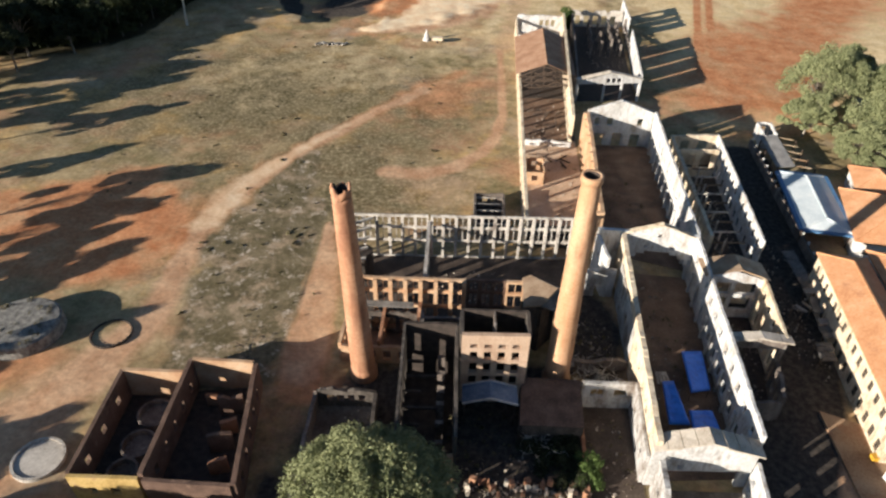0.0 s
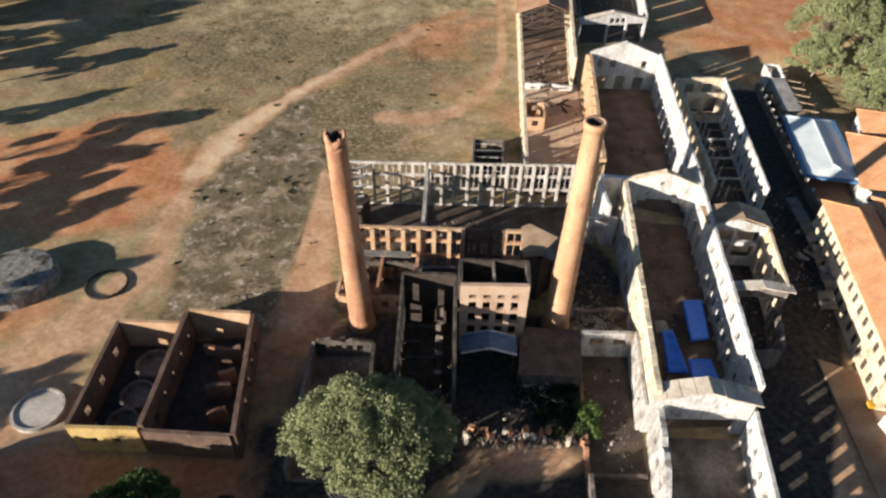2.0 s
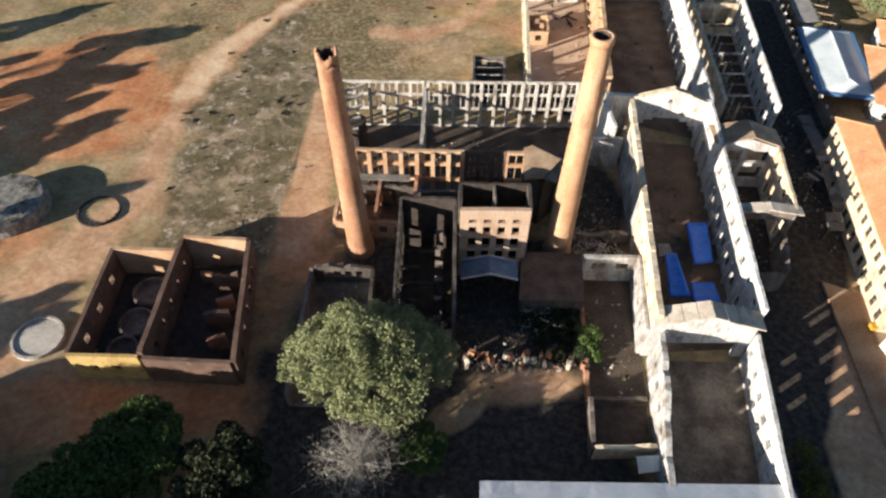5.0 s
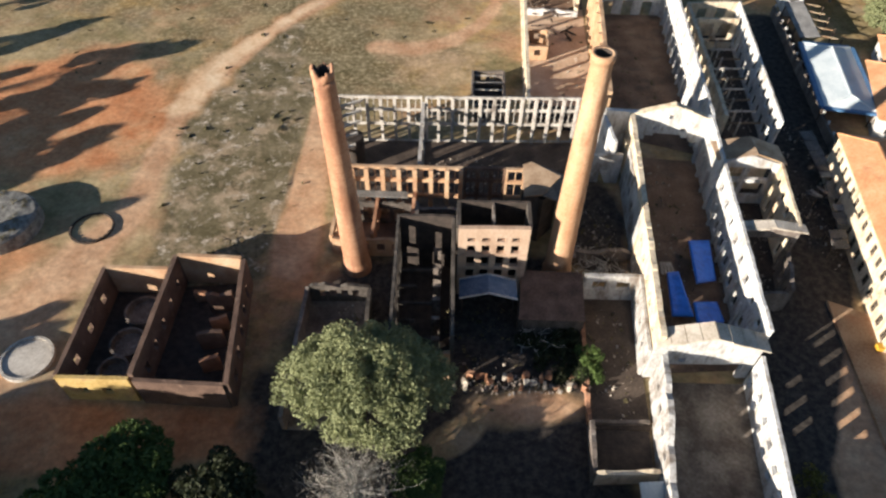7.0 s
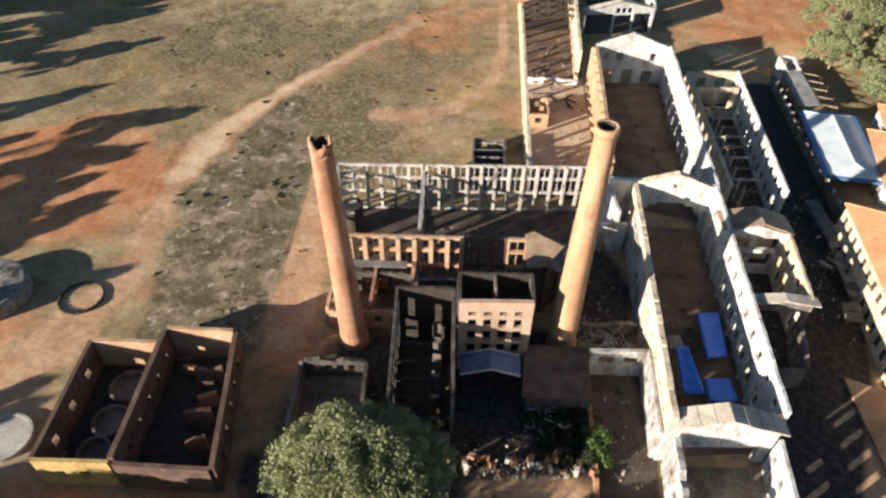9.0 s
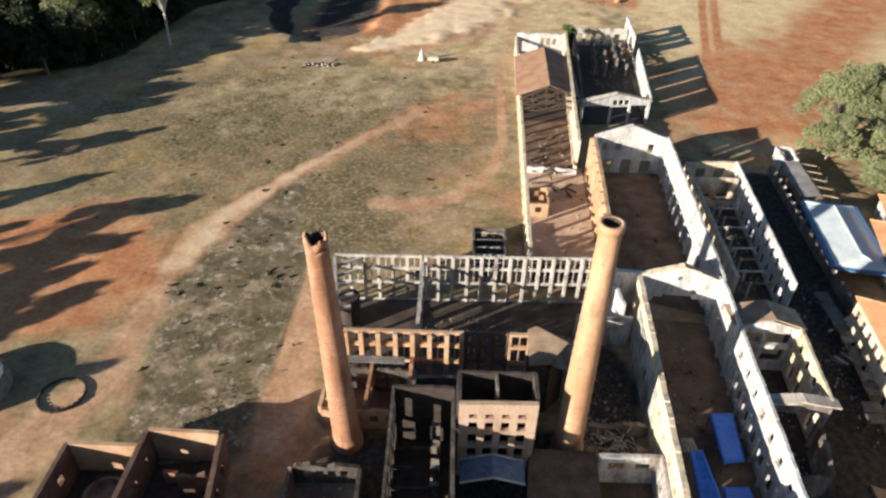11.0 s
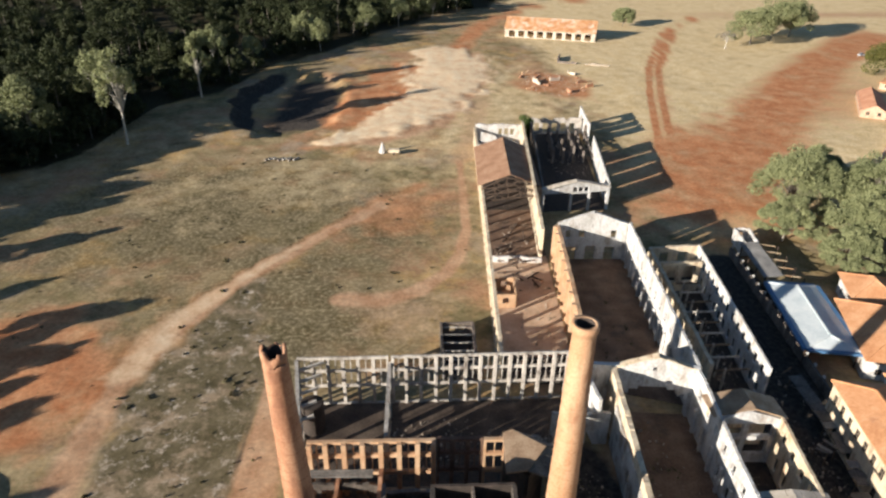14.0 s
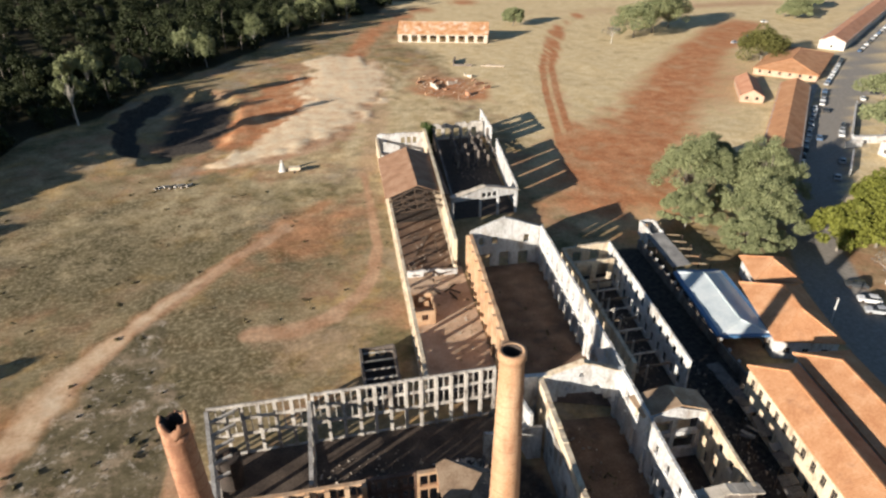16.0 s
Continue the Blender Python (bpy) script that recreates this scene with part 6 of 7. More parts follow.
for i in range(4):
    a, b = c[i], c[(i + 1) % 4]
    ln = (b - a).length
    wall(fs, (a.x, a.y), (b.x, b.y), 4.2, 0.4, row(9 if ln > 20 else 2, ln, 3.2, 0.4, 3.6), CAP, top=gable(ln, 4.2, 9.0) if i % 2 else None, rag=0.0)

# ---- small things in the meadow ----
def ring_basin(x, y, r, h, label, fill, teeth=0):
    e = thing("round_basin", x, y, 0, label, "basin", "round basins")
    bm = bmesh.new()
    n = 48
    v = [[bm.verts.new((q * math.cos(2 * math.pi * k / n), q * math.sin(2 * math.pi * k / n), z)) for k in range(n)] for q, z in ((r, -0.1), (r, h), (r - (0.2 if teeth else 0.35), h), (r - (0.2 if teeth else 0.35), 0.05))]
    for p, q in zip(v, v[1:]):
        for k in range(n):
            bm.faces.new((p[k], p[(k + 1) % n], q[(k + 1) % n], q[k]))
    part("rim", bm, SOOT_SHADE if teeth else CONC, e)
    if fill:
        bm = bmesh.new()
        c = [bm.verts.new(((r - 0.36) * math.cos(2 * math.pi * k / n), (r - 0.36) * math.sin(2 * math.pi * k / n), h * 0.7)) for k in range(n)]
        bm.faces.new(c)
        part("fill", bm, fill, e)
    for k in range(teeth):
        a = math.pi * (1.0 + k / teeth)
        bm = bmesh.new()
        box(bm, -0.16, 0.16, -0.22, 0.22, 0, h + 0.08)
        ob = part("stone", bm, SOOT_SHADE, e)
        ob.matrix_local = pose((r - 0.15) * math.cos(a), (r - 0.15) * math.sin(a), 0, 0, 0, math.degrees(a))
    return e


ring_basin(-51.3, 66.8, 3.1, 0.3, "dark ring of stones round bare earth", None, 12)
ring_basin(-50.8, 44.4, 3.2, 0.6, "round basin filled with pale concrete", surf("pale_lid", [(0.30, 0.27, 0.23), (0.45, 0.41, 0.36), (0.56, 0.52, 0.46)], scale=0.4, fine=3))
mound = thing("round_hedge_mound", -64.7, 66.6, 0, "round stone-banked mound with a grey gravelly top", "mound")
rng = np.random.default_rng(77)
bm = bmesh.new()
n = 40
v = [[bm.verts.new((q * math.cos(2 * math.pi * k / n), q * math.sin(2 * math.pi * k / n), z)) for k in range(n)] for q, z in ((6.0, -0.1), (5.85, 1.9), (5.5, 2.2), (3.5, 2.35))]
for p, q in zip(v, v[1:]):
    for k in range(n):
        bm.faces.new((p[k], p[(k + 1) % n], q[(k + 1) % n], q[k]))
bm.faces.new(v[-1])
part("bank", bm, surf("gravel_bank", [(0.09, 0.085, 0.075), (0.20, 0.19, 0.17), (0.34, 0.32, 0.28)], scale=1.3, fine=5, bump=0.8), mound)
cs = [(rng.uniform(-1, 1) * 5.4, rng.uniform(-1, 1) * 5.4, 2.2 + rng.random() * 0.12) for _ in range(46)]
cs = [c for c in cs if math.hypot(c[0], c[1]) < 5.3]
q = leaf_quads(rng, cs, [0.6] * len(cs), [40] * len(cs), 0.22, 0.35)
cr = new("scrub", quads_mesh("scrub", q, WEED))
cr.parent = mound

logs = thing("log_pile", -38, 190.5, 0, "row of cut pale logs lying in the meadow", "logs")
for k in range(8):
    bm = bmesh.new()
    x = -4.2 + 1.15 * k + 0.3 * math.sin(5 * k)
    tube(bm, [(x, -0.9 + 0.5 * (k % 3), 0.36), (x + 0.9 + 0.5 * (k % 2), 0.9 + 0.3 * (k % 2), 0.36)], [0.36, 0.3], 10)
    part("log", bm, PALEBARK if k % 3 else BARK, logs)
cone = thing("white_cone_marker", -9.0, 197, 0, "white pointed marker beside a pale trailer", "marker")
bm = bmesh.new()
bmesh.ops.create_cone(bm, cap_ends=True, segments=12, radius1=1.2, radius2=0.06, depth=3.4, matrix=Matrix.Translation((0, 0, 1.7)))
part("cone", bm, WHITE, cone)
trl = thing("small_trailer", -5.6, 195.5, 0, "small pale trailer in the meadow", "trailer")
bm = bmesh.new()
box(bm, -1.7, 1.7, -0.9, 0.9, 0.7, 1.6)
bmesh.ops.bevel(bm, geom=bm.edges[:], offset=0.1, segments=2, affect="EDGES")
part("body", bm, CREAM, trl)
for s in (-1, 1):
    bm = bmesh.new()
    bmesh.ops.create_cone(bm, cap_ends=True, segments=16, radius1=0.42, radius2=0.42, depth=0.25, matrix=Matrix.Translation((0, s * 0.95, 0.42)) @ Matrix.Rotation(math.pi / 2, 4, "X"))
    part("wheel", bm, SOOT_SHADE, trl)


# ---- vehicles ----
def car_mesh(col):
    pm = surf("car_paint", [tuple(c * 0.9 for c in col), col], rough=0.25, scale=0.3, bump=0.0, spec=0.5)
    return pm


def car(x, y, turn, paint, label):
    e = thing("parked_car", x, y, 0, label, "car", "cars in the street", turn=turn)
    bm = bmesh.new()
    prof = [(-2.1, 0.35), (-2.15, 0.75), (-1.9, 0.95), (-1.35, 1.0), (1.0, 0.98), (1.95, 0.82), (2.15, 0.6), (2.1, 0.35)]
    sec = []
    for s in (-0.88, -0.8, 0.8, 0.88):
        k = 0.94 if abs(s) > 0.85 else 1.0
        sec.append([bm.verts.new((px * (0.985 if k < 1 else 1), s, 0.35 + (pz - 0.35) * k)) for px, pz in prof])
    for p, q in zip(sec, sec[1:]):
        for i in range(len(prof)):
            j = (i + 1) % len(prof)
            bm.faces.new((p[i], p[j], q[j], q[i]))
    bm.faces.new(sec[0][::-1]), bm.faces.new(sec[-1])
    bmesh.ops.recalc_face_normals(bm, faces=bm.faces)
    part("body", bm, paint, e)
    bm = bmesh.new()
    lo = [bm.verts.new(p) for p in ((-1.75, -0.76, 0.97), (0.95, -0.76, 0.97), (0.95, 0.76, 0.97), (-1.75, 0.76, 0.97))]
    hi = [bm.verts.new(p) for p in ((-1.3, -0.6, 1.45), (0.2, -0.6, 1.45), (0.2, 0.6, 1.45), (-1.3, 0.6, 1.45))]
    for i in range(4):
        bm.faces.new((lo[i], lo[(i + 1) % 4], hi[(i + 1) % 4], hi[i]))
    part("cabin_glass", bm, GLASS, e)
    bm = bmesh.new()
    box(bm, -1.32, 0.22, -0.62, 0.62, 1.44, 1.5)
    part("roof", bm, paint, e)
    for wx in (-1.3, 1.3):
        for s in (-1, 1):
            bm = bmesh.new()
            bmesh.ops.create_cone(bm, cap_ends=True, segments=14, radius1=0.33, radius2=0.33, depth=0.22, matrix=Matrix.Translation((wx, s * 0.82, 0.33)) @ Matrix.Rotation(math.pi / 2, 4, "X"))
            part("wheel", bm, SOOT_SHADE, e)
    return e


paints = [(car_mesh((0.75, 0.75, 0.74)), "white"), (car_mesh((0.45, 0.46, 0.47)), "silver"), (car_mesh((0.06, 0.065, 0.07)), "dark grey"), (car_mesh((0.10, 0.16, 0.26)), "blue")]
protos = [car(186.5 + 4.3 * i, 222.5 + 4.9 * i, 48, p, "small %s car parked along the row house" % nm) for i, (p, nm) in enumerate(paints)]
rnd = random.Random(33)


def street_car(x, y, turn):
    copy_thing(rnd.choice((protos[0], protos[0], protos[1], protos[2], protos[3])), pose(x, y, 0.0, 0, 0, turn + rnd.uniform(-3, 3)))


for i in range(15):
    street_car(122.5 + 4.1 * i + rnd.uniform(-0.4, 0.4), 152.6 + 4.66 * i, 48.5)
for i in range(9):
    street_car(208 + 4.6 * i, 247 + 4.5 * i, 45)
for i in range(14):
    street_car(268 + 7.6 * i, 298.5 + 6.4 * i, 40)
for x, y, t in ((158.7, 188.9, 50), (181.7, 214.6, 60), (175.3, 198.2, 48), (171.6, 194.2, 48), (168.2, 190.4, 48), (151.2, 169.7, 48), (140.9, 159.2, 48), (102.8, 104.2, 150), (101.3, 100.6, 150), (104.4, 109.5, 150), (220.0, 329.8, 15), (229.0, 333.5, 15), (235.0, 341.0, 20), (273.1, 381.4, 5), (195, 212, 48), (206, 225, 48)):
    street_car(x, y, t)

# kerbed pavement along the street
pav = thing("pavement", 150, 180, 0, "raised stone pavement along the street", "pavement", kind="structure")
slab(pav, "kerbed_slab", [(115.5, 146.6, 0.15), (183.0, 223.6, 0.15), (205.0, 248.0, 0.15), (203.6, 249.4, 0.15), (181.4, 225.0, 0.15), (114.0, 148.0, 0.15)], 0.3, CONC)
gw = thing("garden_wall", 170, 185, 0, "white garden wall across the street", "wall")
wall(gw, (145.7, 160.3), (158.5, 174.3), 2.0, 0.4, (), WHITE, rag=0.0)
wall(gw, (161, 180.4), (167, 180.4), 2.0, 0.4, (), WHITE, rag=0.0)
wall(gw, (166.4, 184.0), (188, 181.0), 2.2, 1.6, (), WHITE, rag=0.0)
wall(gw, (168.0, 186.0), (197, 218), 2.0, 0.4, (), WHITE, rag=0.0)
lp = thing("street_lamp", 89.8, 98.9, 0, "tall pale street lamp post", "lamp")
bm = bmesh.new()
tube(bm, [(0, 0, 0), (0, 0, 6.0)], [0.17, 0.12], 10)
part("pole", bm, WHITE, lp)
bm = bmesh.new()
tube(bm, [(0, 0, 5.9), (-0.5, 0, 6.1), (-1.0, 0, 6.1)], [0.06, 0.06, 0.05], 8)
part("arm", bm, STEEL, lp)

# ---- trees ----
tree("olive_tree", -7.7, 38.6, 13.4, 9.2, "broad olive-green tree growing among the ruins", LEAF, lobes=230, count=60000, size=0.25, seed=3, trunk=0.32, low=0.32, puff=0.44, stretch=(1.1, 0.84), shell=0.15)
tree("dry_tree", -8.5, 28.5, 6.6, 6.0, "leafless grey tree with tangled twigs", LEAFY, PALEBARK, lobes=44, count=2200, size=0.2, seed=4, bare=2.4, trunk=0.25)
tree("green_tree", -1.6, 30.0, 4.0, 3.0, "fresh green bushy tree", LEAFG, lobes=16, count=6000, size=0.28, seed=5)
tree("green_tree", -32.0, 28.6, 6.6, 5.6, "dense green tree beside the depot", LEAFG, lobes=26, count=12000, size=0.42, seed=6)
tree("green_tree", -37.5, 23.6, 6.6, 5.5, "dense green tree beside the depot", LEAFG, lobes=26, count=12000, size=0.42, seed=7)
tree("dark_tree", -61.0, 24.0, 9.0, 6.0, "dark shaded tree at the depot's corner", LEAFD, lobes=26, count=10000, size=0.5, seed=8)
# mostly unseen trees added to block sun from the ground south of the depot
for i, (x, y, h, s) in enumerate(((-50.5, 22.5, 8, 5.5), (-59.5, 18.5, 12, 7), (-69, 14, 13, 7), (-47.5, 16, 11, 6))):
    tree("dark_tree", x, y, h, s, "dark tree added to shade the depot's south side", LEAFD, lobes=26, count=9000, size=0.5, seed=120 + i)
tree("dark_tree", -22.0, 26.0, 7.0, 5.0, "dark shaded tree in the yard", LEAFD, lobes=20, count=8000, size=0.4, seed=9)
for x, y, h, s, sd, sz in ((92, 152, 19, 11, 11, 0.5), (97, 132, 15, 9.5, 12, 0.42), (107, 147, 19, 11, 13, 0.5), (84, 140, 12, 6.5, 14, 0.42), (104, 165, 14, 8, 15, 0.5), (90, 125, 11, 6.5, 28, 0.42)):
    tree("shade_tree", x, y, h, s, "large grey-green shade tree by the houses", LEAF, lobes=110, count=34000, size=sz * 0.68, seed=sd, group="shade trees", trunk=0.22, low=0.14, puff=0.58, shell=0.2)
tree("green_tree", 111.5, 123.5, 12, 6.8, "round bright green street tree", LEAFS, lobes=36, count=12000, size=0.5, seed=46, low=0.14, trunk=0.2)
tree("green_tree", 121, 123, 14, 9.5, "round bright green street tree", LEAFS, lobes=36, count=14000, size=0.55, seed=16, low=0.14, trunk=0.2)
tree("green_tree", 133, 137, 11, 7, "round bright green street tree", LEAFS, lobes=26, count=8000, size=0.5, seed=17, low=0.14, trunk=0.2)
tree("shade_tree", 182, 188, 11, 8, "grey-green tree in the walled garden", LEAF, lobes=24, count=6000, size=0.6, seed=18)
tree("shade_tree", 205, 215, 12, 9, "grey-green tree in the walled garden", LEAF, lobes=24, count=6000, size=0.6, seed=19)
tree("green_tree", 209, 292, 15, 11.5, "olive green tree behind the row house", LEAFO, lobes=40, count=11000, size=0.6, seed=20, low=0.12, trunk=0.2)
for x, y, h, s, sd in ((176, 356, 20, 12, 21), (192, 366, 22, 15, 22), (207, 376, 20, 13, 23), (122, 403, 11, 7, 24), (300, 390, 12, 10, 25), (330, 420, 12, 11, 26)):
    tree("field_tree", x, y, h, s, "broad dark green tree standing in the field", LEAF, lobes=26, count=9000, size=0.6, seed=sd, group="field trees", low=0.15, trunk=0.2)
tree("bare_tree", 111, 109, 8, 4, "bare pale tree on the street verge", LEAFY, PALEBARK, lobes=16, count=400, size=0.3, seed=29, bare=1.0)
tree("bare_tree", 158, 345, 9, 5, "bare grey tree in the field", LEAFY, PALEBARK, lobes=16, count=500, size=0.4, seed=27, bare=1.0)
for x, y, h, s, sd, n, br in ((-78, 254.5, 25, 4.2, 31, 6000, 0.3), (-86, 204, 31, 5.2, 32, 3000, 1.4), (-69.5, 304, 13, 4.0, 33, 4200, 0.0), (-100, 222, 25, 7.0, 34, 5800, 0.4), (-44, 334, 15, 5.5, 35, 4600, 0.0), (-24, 370, 16, 6.5, 36, 4600, 0.0), (-8, 398, 16, 6.5, 37, 4600, 0.0), (12, 426, 16, 6.5, 38, 4600, 0.0), (28, 450, 16, 7.0, 39, 4600, 0.0), (-52, 338, 18, 6.5, 40, 4600, 0.0), (4, 424, 19, 7.5, 41, 4600, 0.0), (-110, 198, 22, 7.0, 42, 5200, 0.2), (-84, 296, 19, 6.0, 43, 4600, 0.2)):
    tree("eucalyptus", x, y, h, s, "slender pale-trunked eucalyptus at the wood's edge" if n > 1000 else "almost leafless pale-trunked tree at the wood's edge", LEAF, PALEBARK, lobes=22, count=n, size=0.55, seed=sd, trunk=0.32, low=0.35, group="eucalyptus trees", flat=1.3, bare=br, girth=0.6)
# tree belt west and south-west of the works, mostly unseen, added for long shadows across the yards
for i, (x, y, h, w) in enumerate(((-111.8, 120.0, 14, 6), (-103.3, 85.7, 16.5, 7.5), (-106.2, 73.6, 16, 8), (-103.8, 67.0, 14, 7), (-106.2, 56.6, 16, 8), (-101.3, 38.7, 16.5, 4.5), (-136.2, 116.6, 16, 8), (-132.0, 137.7, 20, 10), (-142.0, 145.7, 20, 11), (-135.0, 157.7, 20, 10), (-128.0, 165.7, 20, 11), (-144.0, 173.7, 20, 12), (-130.6, 181.2, 18, 11), (-121.4, 174.9, 17, 10), (-119.4, 188.9, 17, 11), (-115.4, 200.9, 17, 10), (-125.8, 201.4, 19, 12), (-118.8, 164.0, 14, 8), (-125.0, 152.3, 15, 8), (-109.4, 177.4, 12, 7), (-106.2, 189.2, 11, 6), (-150.0, 155.7, 20, 11), (-154.0, 137.7, 20, 11), (-148.6, 123.2, 18, 9), (-117.0, 96.3, 15, 5), (-119.0, 144.3, 15, 6), (-123.2, 132.6, 16, 7), (-90.6, 25.7, 13, 6), (-77.4, 17.4, 12, 6), (-74.4, 9.4, 12, 5.5), (-55.8, 14.0, 14, 7.5), (-43.8, 8.0, 14, 7.5), (-32.4, 9.4, 12, 6), (-87.0, 8.3, 15, 8), (-67.0, 4.3, 15, 8), (-97.0, 20.3, 15, 8), (-51.0, 2.3, 15, 8), (-15.2, 15.2, 11, 5.5), (-3.2, 10.2, 11, 5))):
    tree("belt_tree", x, y, h, w * (0.7 if x < -95 else 1), "dark green tree of the western tree belt", LEAFD, lobes=16, count=5200 if y > 40 else 6500, size=0.7, seed=70 + i, group="western tree belt", low=0.3)
bush = thing("bramble_heap", 14.2, 46.4, 0, "tangled heap of scrub and creepers", "bush")
rng = np.random.default_rng(41)
cs = [(rng.uniform(-4.2, 4.2), rng.uniform(-3.4, 3.4), rng.uniform(0.3, 1.5)) for _ in range(40)]
cr = new("foliage", quads_mesh("foliage", leaf_quads(rng, cs, [1.0] * 40, [130] * 40, 0.32, 0.7), LEAFD))
cr.parent = bush
gb = thing("green_bush", 18.6, 45.0, 0, "fresh green bush at the annex wall", "bush")
cs = [(rng.uniform(-1, 1), rng.uniform(-1.8, 1.8), rng.uniform(0.4, 2.4)) for _ in range(16)]
cr = new("foliage", quads_mesh("foliage", leaf_quads(rng, cs, [0.8] * 16, [140] * 16, 0.3, 0.8), LEAFG))
cr.parent = gb
gb = thing("green_bush", 35.5, 208, 0, "bright green bush on the hall's north wall", "bush")
cs = [(rng.uniform(-1.6, 1.6), rng.uniform(-2, 2), rng.uniform(1.5, 7.5)) for _ in range(24)]
cr = new("foliage", quads_mesh("foliage", leaf_quads(rng, cs, [1.2] * 24, [110] * 24, 0.4, 0.8), LEAFG))
cr.parent = gb


def twig_heap(x, y, rx, ry, h, n, label, material=PALEBARK, seed=5):
    """A heap of crossed dead branches."""
    e = thing("branch_heap", x, y, 0.04, label, "branches", "heaps of dead branches")
    rng = np.random.default_rng(seed)
    for _ in range(n):
        p = np.array([rng.uniform(-rx, rx), rng.uniform(-ry, ry), rng.uniform(0.1, h)])
        d = rng.normal(size=3) * np.array([1, 1, 0.35])
        d *= rng.uniform(0.8, 2.0) / np.linalg.norm(d)
        bm = bmesh.new()
        q = p + d
        q[2] = max(0.1, q[2])
        tube(bm, [tuple(p), tuple((p + q) / 2 + rng.normal(size=3) * 0.12), tuple(q)], [0.07, 0.05, 0.02], 5)
        part("branch", bm, material, e)


twig_heap(22.6, 60.6, 3.4, 1.6, 1.8, 60, "tangled pale dead branches beside the chimney", seed=5)
twig_heap(20.4, 62.4, 1.5, 2.4, 1.2, 24, "tangled pale dead branches beside the chimney", seed=6)
twig_heap(13.0, 48.6, 2.6, 1.8, 1.6, 40, "arching dead branches over the courtyard scrub", seed=7)
twig_heap(-29.5, 63.5, 1.2, 3.2, 1.0, 22, "dark fallen branches by the depot", SOOT_SHADE, seed=8)
heap = thing("rubble_heap", 17.0, 79.6, 0.04, "whitish heap of plaster rubble in the spinning hall", "rubble")
bm = bmesh.new()
hr = random.Random(17)
for i in range(90):
    a, r = hr.uniform(0, 6.28), hr.random() ** 0.5
    c = Vector((2.6 * r * math.cos(a), 1.7 * r * math.sin(a), 0.1 + 0.9 * (1 - r) * hr.random()))
    s = hr.uniform(0.12, 0.4)
    v = [bm.verts.new(c + Vector(p) * s * hr.uniform(0.7, 1.2)) for p in ((1, 0, 0), (0, 1, 0), (-1, 0, 0), (0, -1, 0), (0, 0, 1), (0, 0, -1))]
    for f in ((0, 1, 4), (1, 2, 4), (2, 3, 4), (3, 0, 4), (1, 0, 5), (2, 1, 5), (3, 2, 5), (0, 3, 5)):
        bm.faces.new([v[k] for k in f])
tagged(part("rubble_mass", bm, CONC, heap), kind="stuff")
boards = thing("board_stack", 31.6, 61.2, 0.04, "pale boards leaning at the tarpaulin's end", "boards")
for k in range(4):
    bm = bmesh.new()
    box(bm, -0.18, 0.18, -1.0, 1.0, 0.9, 0.97)
    ob = part("board", bm, STONE, boards)
    ob.matrix_local = pose(-0.7 + 0.45 * k, 0, 0.02 * k, 12, 0, 4 * k)
sb = thing("yellow_shrub", 41.2, 28.0, 0, "yellow-green shrub along the forehall wall", "bush")
rng = np.random.default_rng(43)
cs = [(rng.uniform(-1.2, 1.2), rng.uniform(-4.5, 4.5), rng.uniform(0.3, 1.6)) for _ in range(34)]
cr = new("foliage", quads_mesh("foliage", leaf_quads(rng, cs, [0.8] * 34, [70] * 34, 0.28, 0.7), leafy("yellow_green_leaves", (0.09, 0.085, 0.02), (0.22, 0.20, 0.05))))
cr.parent = sb
gwl = thing("white_yard_wall", 57.4, 43.5, 0.35, "broken white yard wall with two square openings", "wall")
wall(gwl, (56.2, 46.2), (57.6, 40.6), 2.2, 0.35, [(1.2, 2.0, 0.8, 1.6), (3.4, 4.2, 0.8, 1.6)], WHITE, rag=0.3, z0=0.35)
crate = thing("yellow_crate", 56.4, 48.8, 0.35, "small yellow crate on the yard platform", "crate")
bm = bmesh.new()
box(bm, -0.6, 0.6, -0.4, 0.4, 0, 0.7)
bmesh.ops.bevel(bm, geom=bm.edges[:], offset=0.05, segments=1, affect="EDGES")
part("box", bm, surf("yellow_paint", [(0.5, 0.27, 0.02), (0.62, 0.36, 0.04)], scale=2), crate)
bm = bmesh.new()
box(bm, -0.65, 0.65, -0.45, 0.45, 0.7, 0.78)
part("lid", bm, surf("yellow_lid_paint", [(0.42, 0.22, 0.02), (0.55, 0.32, 0.04)], scale=2), crate)


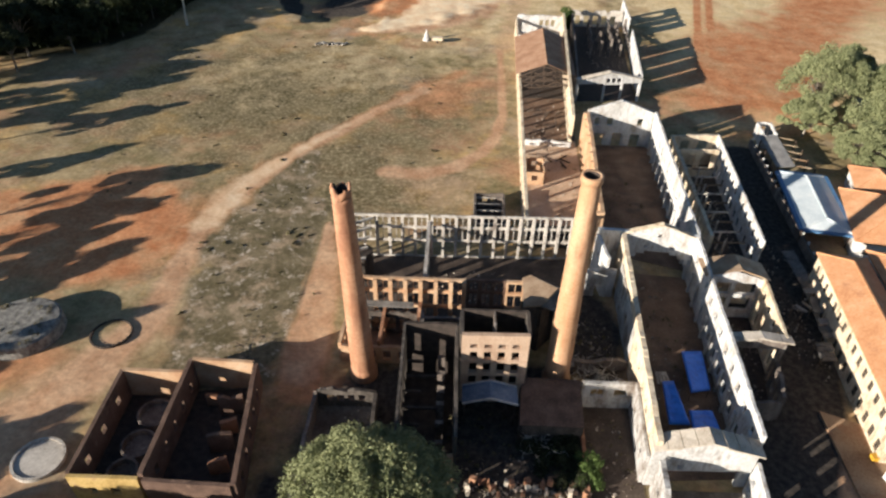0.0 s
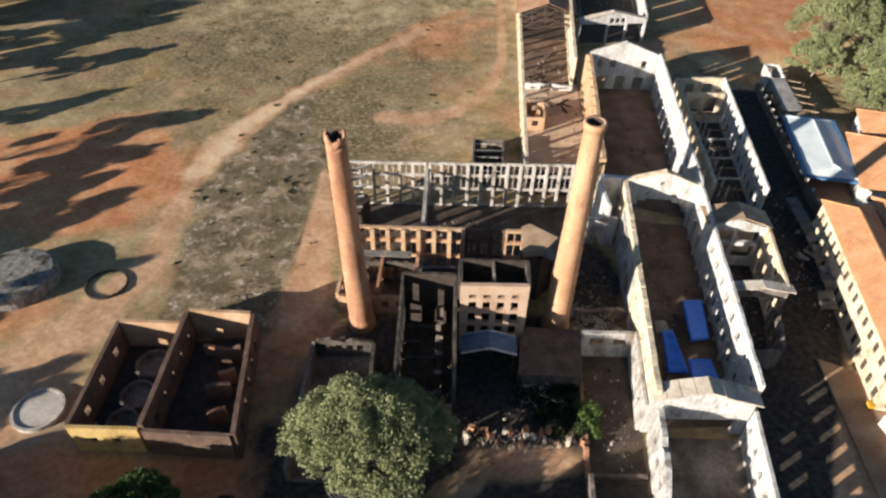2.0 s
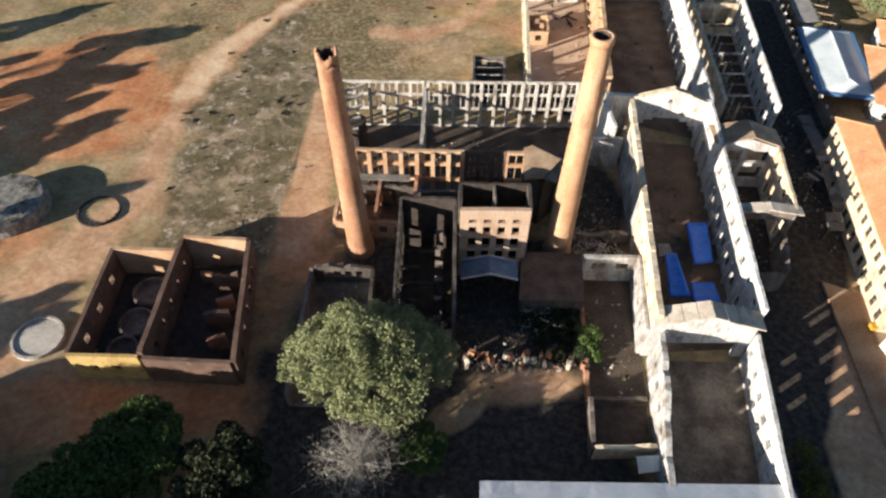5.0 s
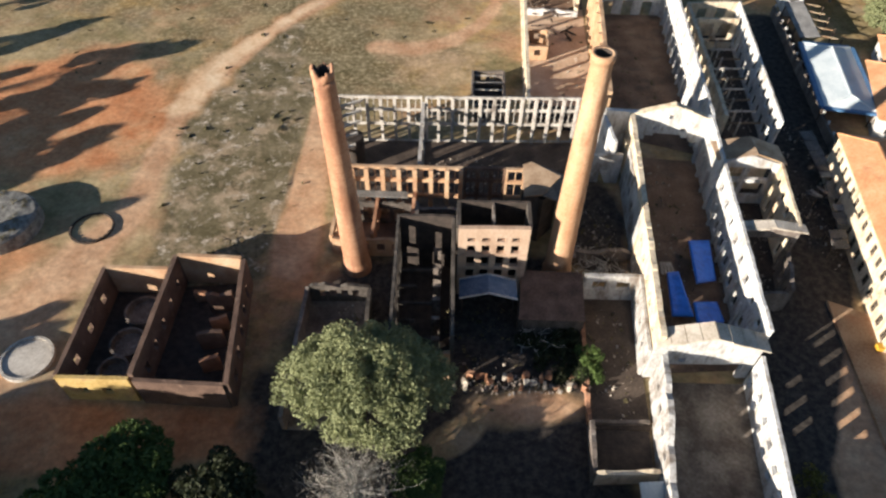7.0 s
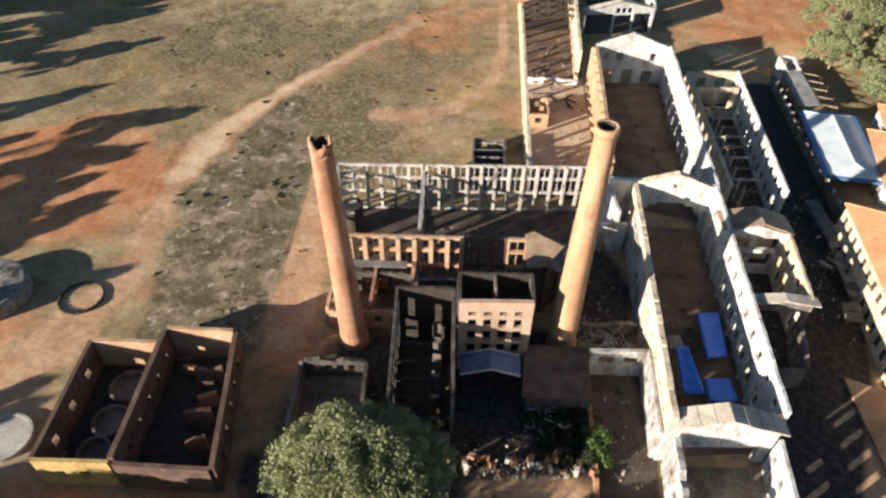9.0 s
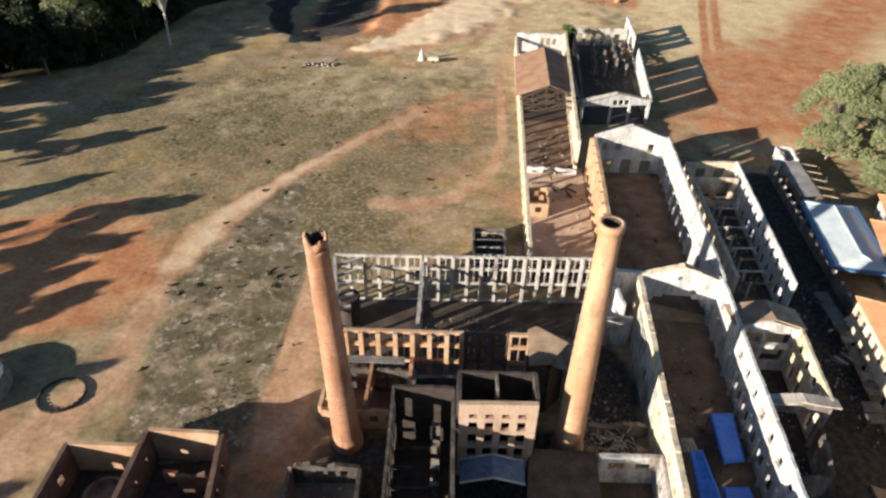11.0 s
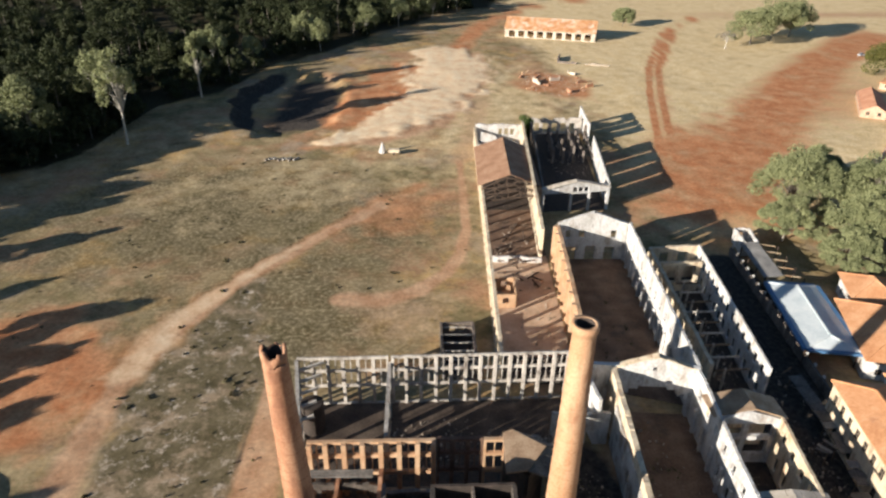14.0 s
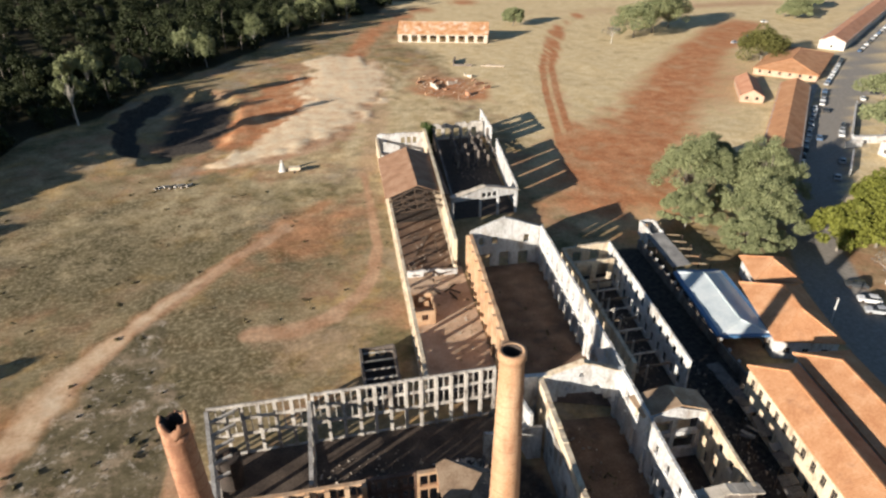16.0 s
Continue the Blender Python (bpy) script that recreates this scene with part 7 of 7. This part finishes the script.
# woodland, one mass of many crowns
def woodland():
    rng = np.random.default_rng(55)
    quads, trunks = [], bmesh.new()
    spots = []
    tries = 0
    while len(spots) < 560 and tries < 60000:
        tries += 1
        x, y = (rng.uniform(-165, -98), rng.uniform(155, 235)) if len(spots) < 90 else (rng.uniform(-260, 60), rng.uniform(150, 600))
        d = past_wood_edge(x, y)
        ok = d > 3
        if not ok or any((x - a) ** 2 + (y - b) ** 2 < 26 for a, b in spots):
            continue
        if rng.random() < 0.6 * (d > 110):
            continue
        spots.append((x, y))
    for x, y in spots:
        d = past_wood_edge(x, y)
        h = rng.uniform(7, 16) + (rng.uniform(4, 11) if rng.random() < 0.3 else 0) if d > 8 else rng.uniform(5, 14)
        s = rng.uniform(3.2, 6.0) + h * 0.06
        tube(trunks, [(x, y, 0), (x + rng.normal() * 0.3, y, h * 0.4), (x + rng.normal() * 0.5, y, h * 0.75)], [0.22, 0.16, 0.06], 5)
        k = int(rng.integers(8, 15))
        cs, rr = [], []
        for _ in range(k):
            f = rng.uniform(0.12, 0.95)
            w = s * (0.62 if f < 0.6 else 0.62 * (1.1 - f) / 0.5)
            cs.append((x + rng.normal() * w, y + rng.normal() * w, h * f))
            rr.append(s * rng.uniform(0.26, 0.56))
        per = [int(72 * (q / 1.6) ** 1.4) + 20 for q in rr]
        quads.append(leaf_quads(rng, cs, rr, per, 0.8, 0.9, 0.3))
    w = new("woodland", quads_mesh("woodland", np.concatenate(quads), LEAFW))
    tagged(w, "dense dark green woodland along the meadow", "woods", kind="stuff")
    t = part("trunks", trunks, BARK, w)


woodland()


def scatter_stones():
    rng = np.random.default_rng(66)
    bm = bmesh.new()
    zones = [(8, 45, 7, 2.5, 50), (9, 42.5, 8, 1.4, 190), (22, 46, 3, 9, 60), (57, 275, 13, 17, 480), (5, 80, 9, 5, 140), (23, 68, 3, 6, 120), (45, 190, 6, 14, 160), (34, 66, 4, 18, 90), (58, 92, 3.5, 24, 90), (51, 106, 3.5, 16, 240), (45, 69, 3, 6, 70), (43, 58, 3.5, 4, 90), (56, 70, 2.5, 8, 60), (23, 130, 5, 30, 140), (-11, 50, 3, 5, 60)]
    for cx, cy, rx, ry, n in zones:
        for _ in range(n):
            a, r = rng.random() * 6.283, math.sqrt(rng.random())
            x, y = cx + rx * r * math.cos(a), cy + ry * r * math.sin(a)
            s = 0.10 + 0.28 * rng.random() ** 3
            m = Matrix.Translation((x, y, 0.05 + s * 0.2)) @ Euler(tuple(rng.random(3) * 6)).to_matrix().to_4x4() @ Matrix.Diagonal((s, s * rng.uniform(0.5, 1), s * rng.uniform(0.4, 0.8), 1))
            v = [bm.verts.new(m @ Vector(p)) for p in ((1, 0, 0), (0, 1, 0), (-1, 0, 0), (0, -1, 0), (0, 0, 1), (0, 0, -1))]
            for f in ((0, 1, 4), (1, 2, 4), (2, 3, 4), (3, 0, 4), (1, 0, 5), (2, 1, 5), (3, 2, 5), (0, 3, 5)):
                bm.faces.new([v[i] for i in f])
    ob = part("rubble", bm, STONE)
    tagged(ob, "scattered pale stones and brick rubble", "rubble", kind="stuff")


def scatter_weeds():
    rng = np.random.default_rng(67)
    quads = []
    for cx, cy, rx, ry, n in ((-33, 84, 13, 26, 90), (-60, 130, 40, 50, 90), (-45, 165, 40, 25, 60), (0, 150, 25, 45, 40), (22, 68, 3, 7, 60), (-12, 46, 4, 8, 120), (6, 47, 8, 8, 130), (34, 66, 4, 18, 70), (36, 108, 5, 20, 60), (24, 118, 4, 22, 50), (22, 46, 3, 9, 50)):
        for _ in range(n):
            a, r = rng.random() * 6.283, math.sqrt(rng.random())
            x, y = cx + rx * r * math.cos(a), cy + ry * r * math.sin(a)
            s = 0.10 + 0.24 * rng.random() ** 3
            quads.append(leaf_quads(rng, [(x, y, s * 0.5)], [s], [16], 0.36 * s / 0.4, 0.6, 0.2))
    ob = new("weeds", quads_mesh("weeds", np.concatenate(quads), WEED))
    tagged(ob, "dry weed tufts over the meadow", "weeds", kind="stuff")


def scatter_shrubs():
    """Low dark shrubs dotted over the meadow and the scrub patch."""
    rng = np.random.default_rng(68)
    quads = []
    for cx, cy, rx, ry, n in ((-34, 86, 10, 28, 16), (-60, 130, 34, 26, 22), (-40, 168, 46, 28, 18), (-6, 148, 20, 42, 8), (-62, 190, 26, 14, 6)):
        for _ in range(n):
            a, q = rng.random() * 6.283, math.sqrt(rng.random())
            s = 0.2 + 0.5 * rng.random() ** 3
            x, y = cx + rx * q * math.cos(a), cy + ry * q * math.sin(a)
            cs = [(x + rng.normal() * s * 0.6, y + rng.normal() * s * 0.6, s * 0.2) for _ in range(4)]
            quads.append(leaf_quads(rng, cs, [s * 0.6] * 4, [22] * 4, 0.25, 0.45, 0.2))
    ob = new("shrubs", quads_mesh("shrubs", np.concatenate(quads), WEED))
    tagged(ob, "low dark shrubs dotted over the dry meadow", "shrubs", kind="stuff")


scatter_stones()
scatter_weeds()
scatter_shrubs()
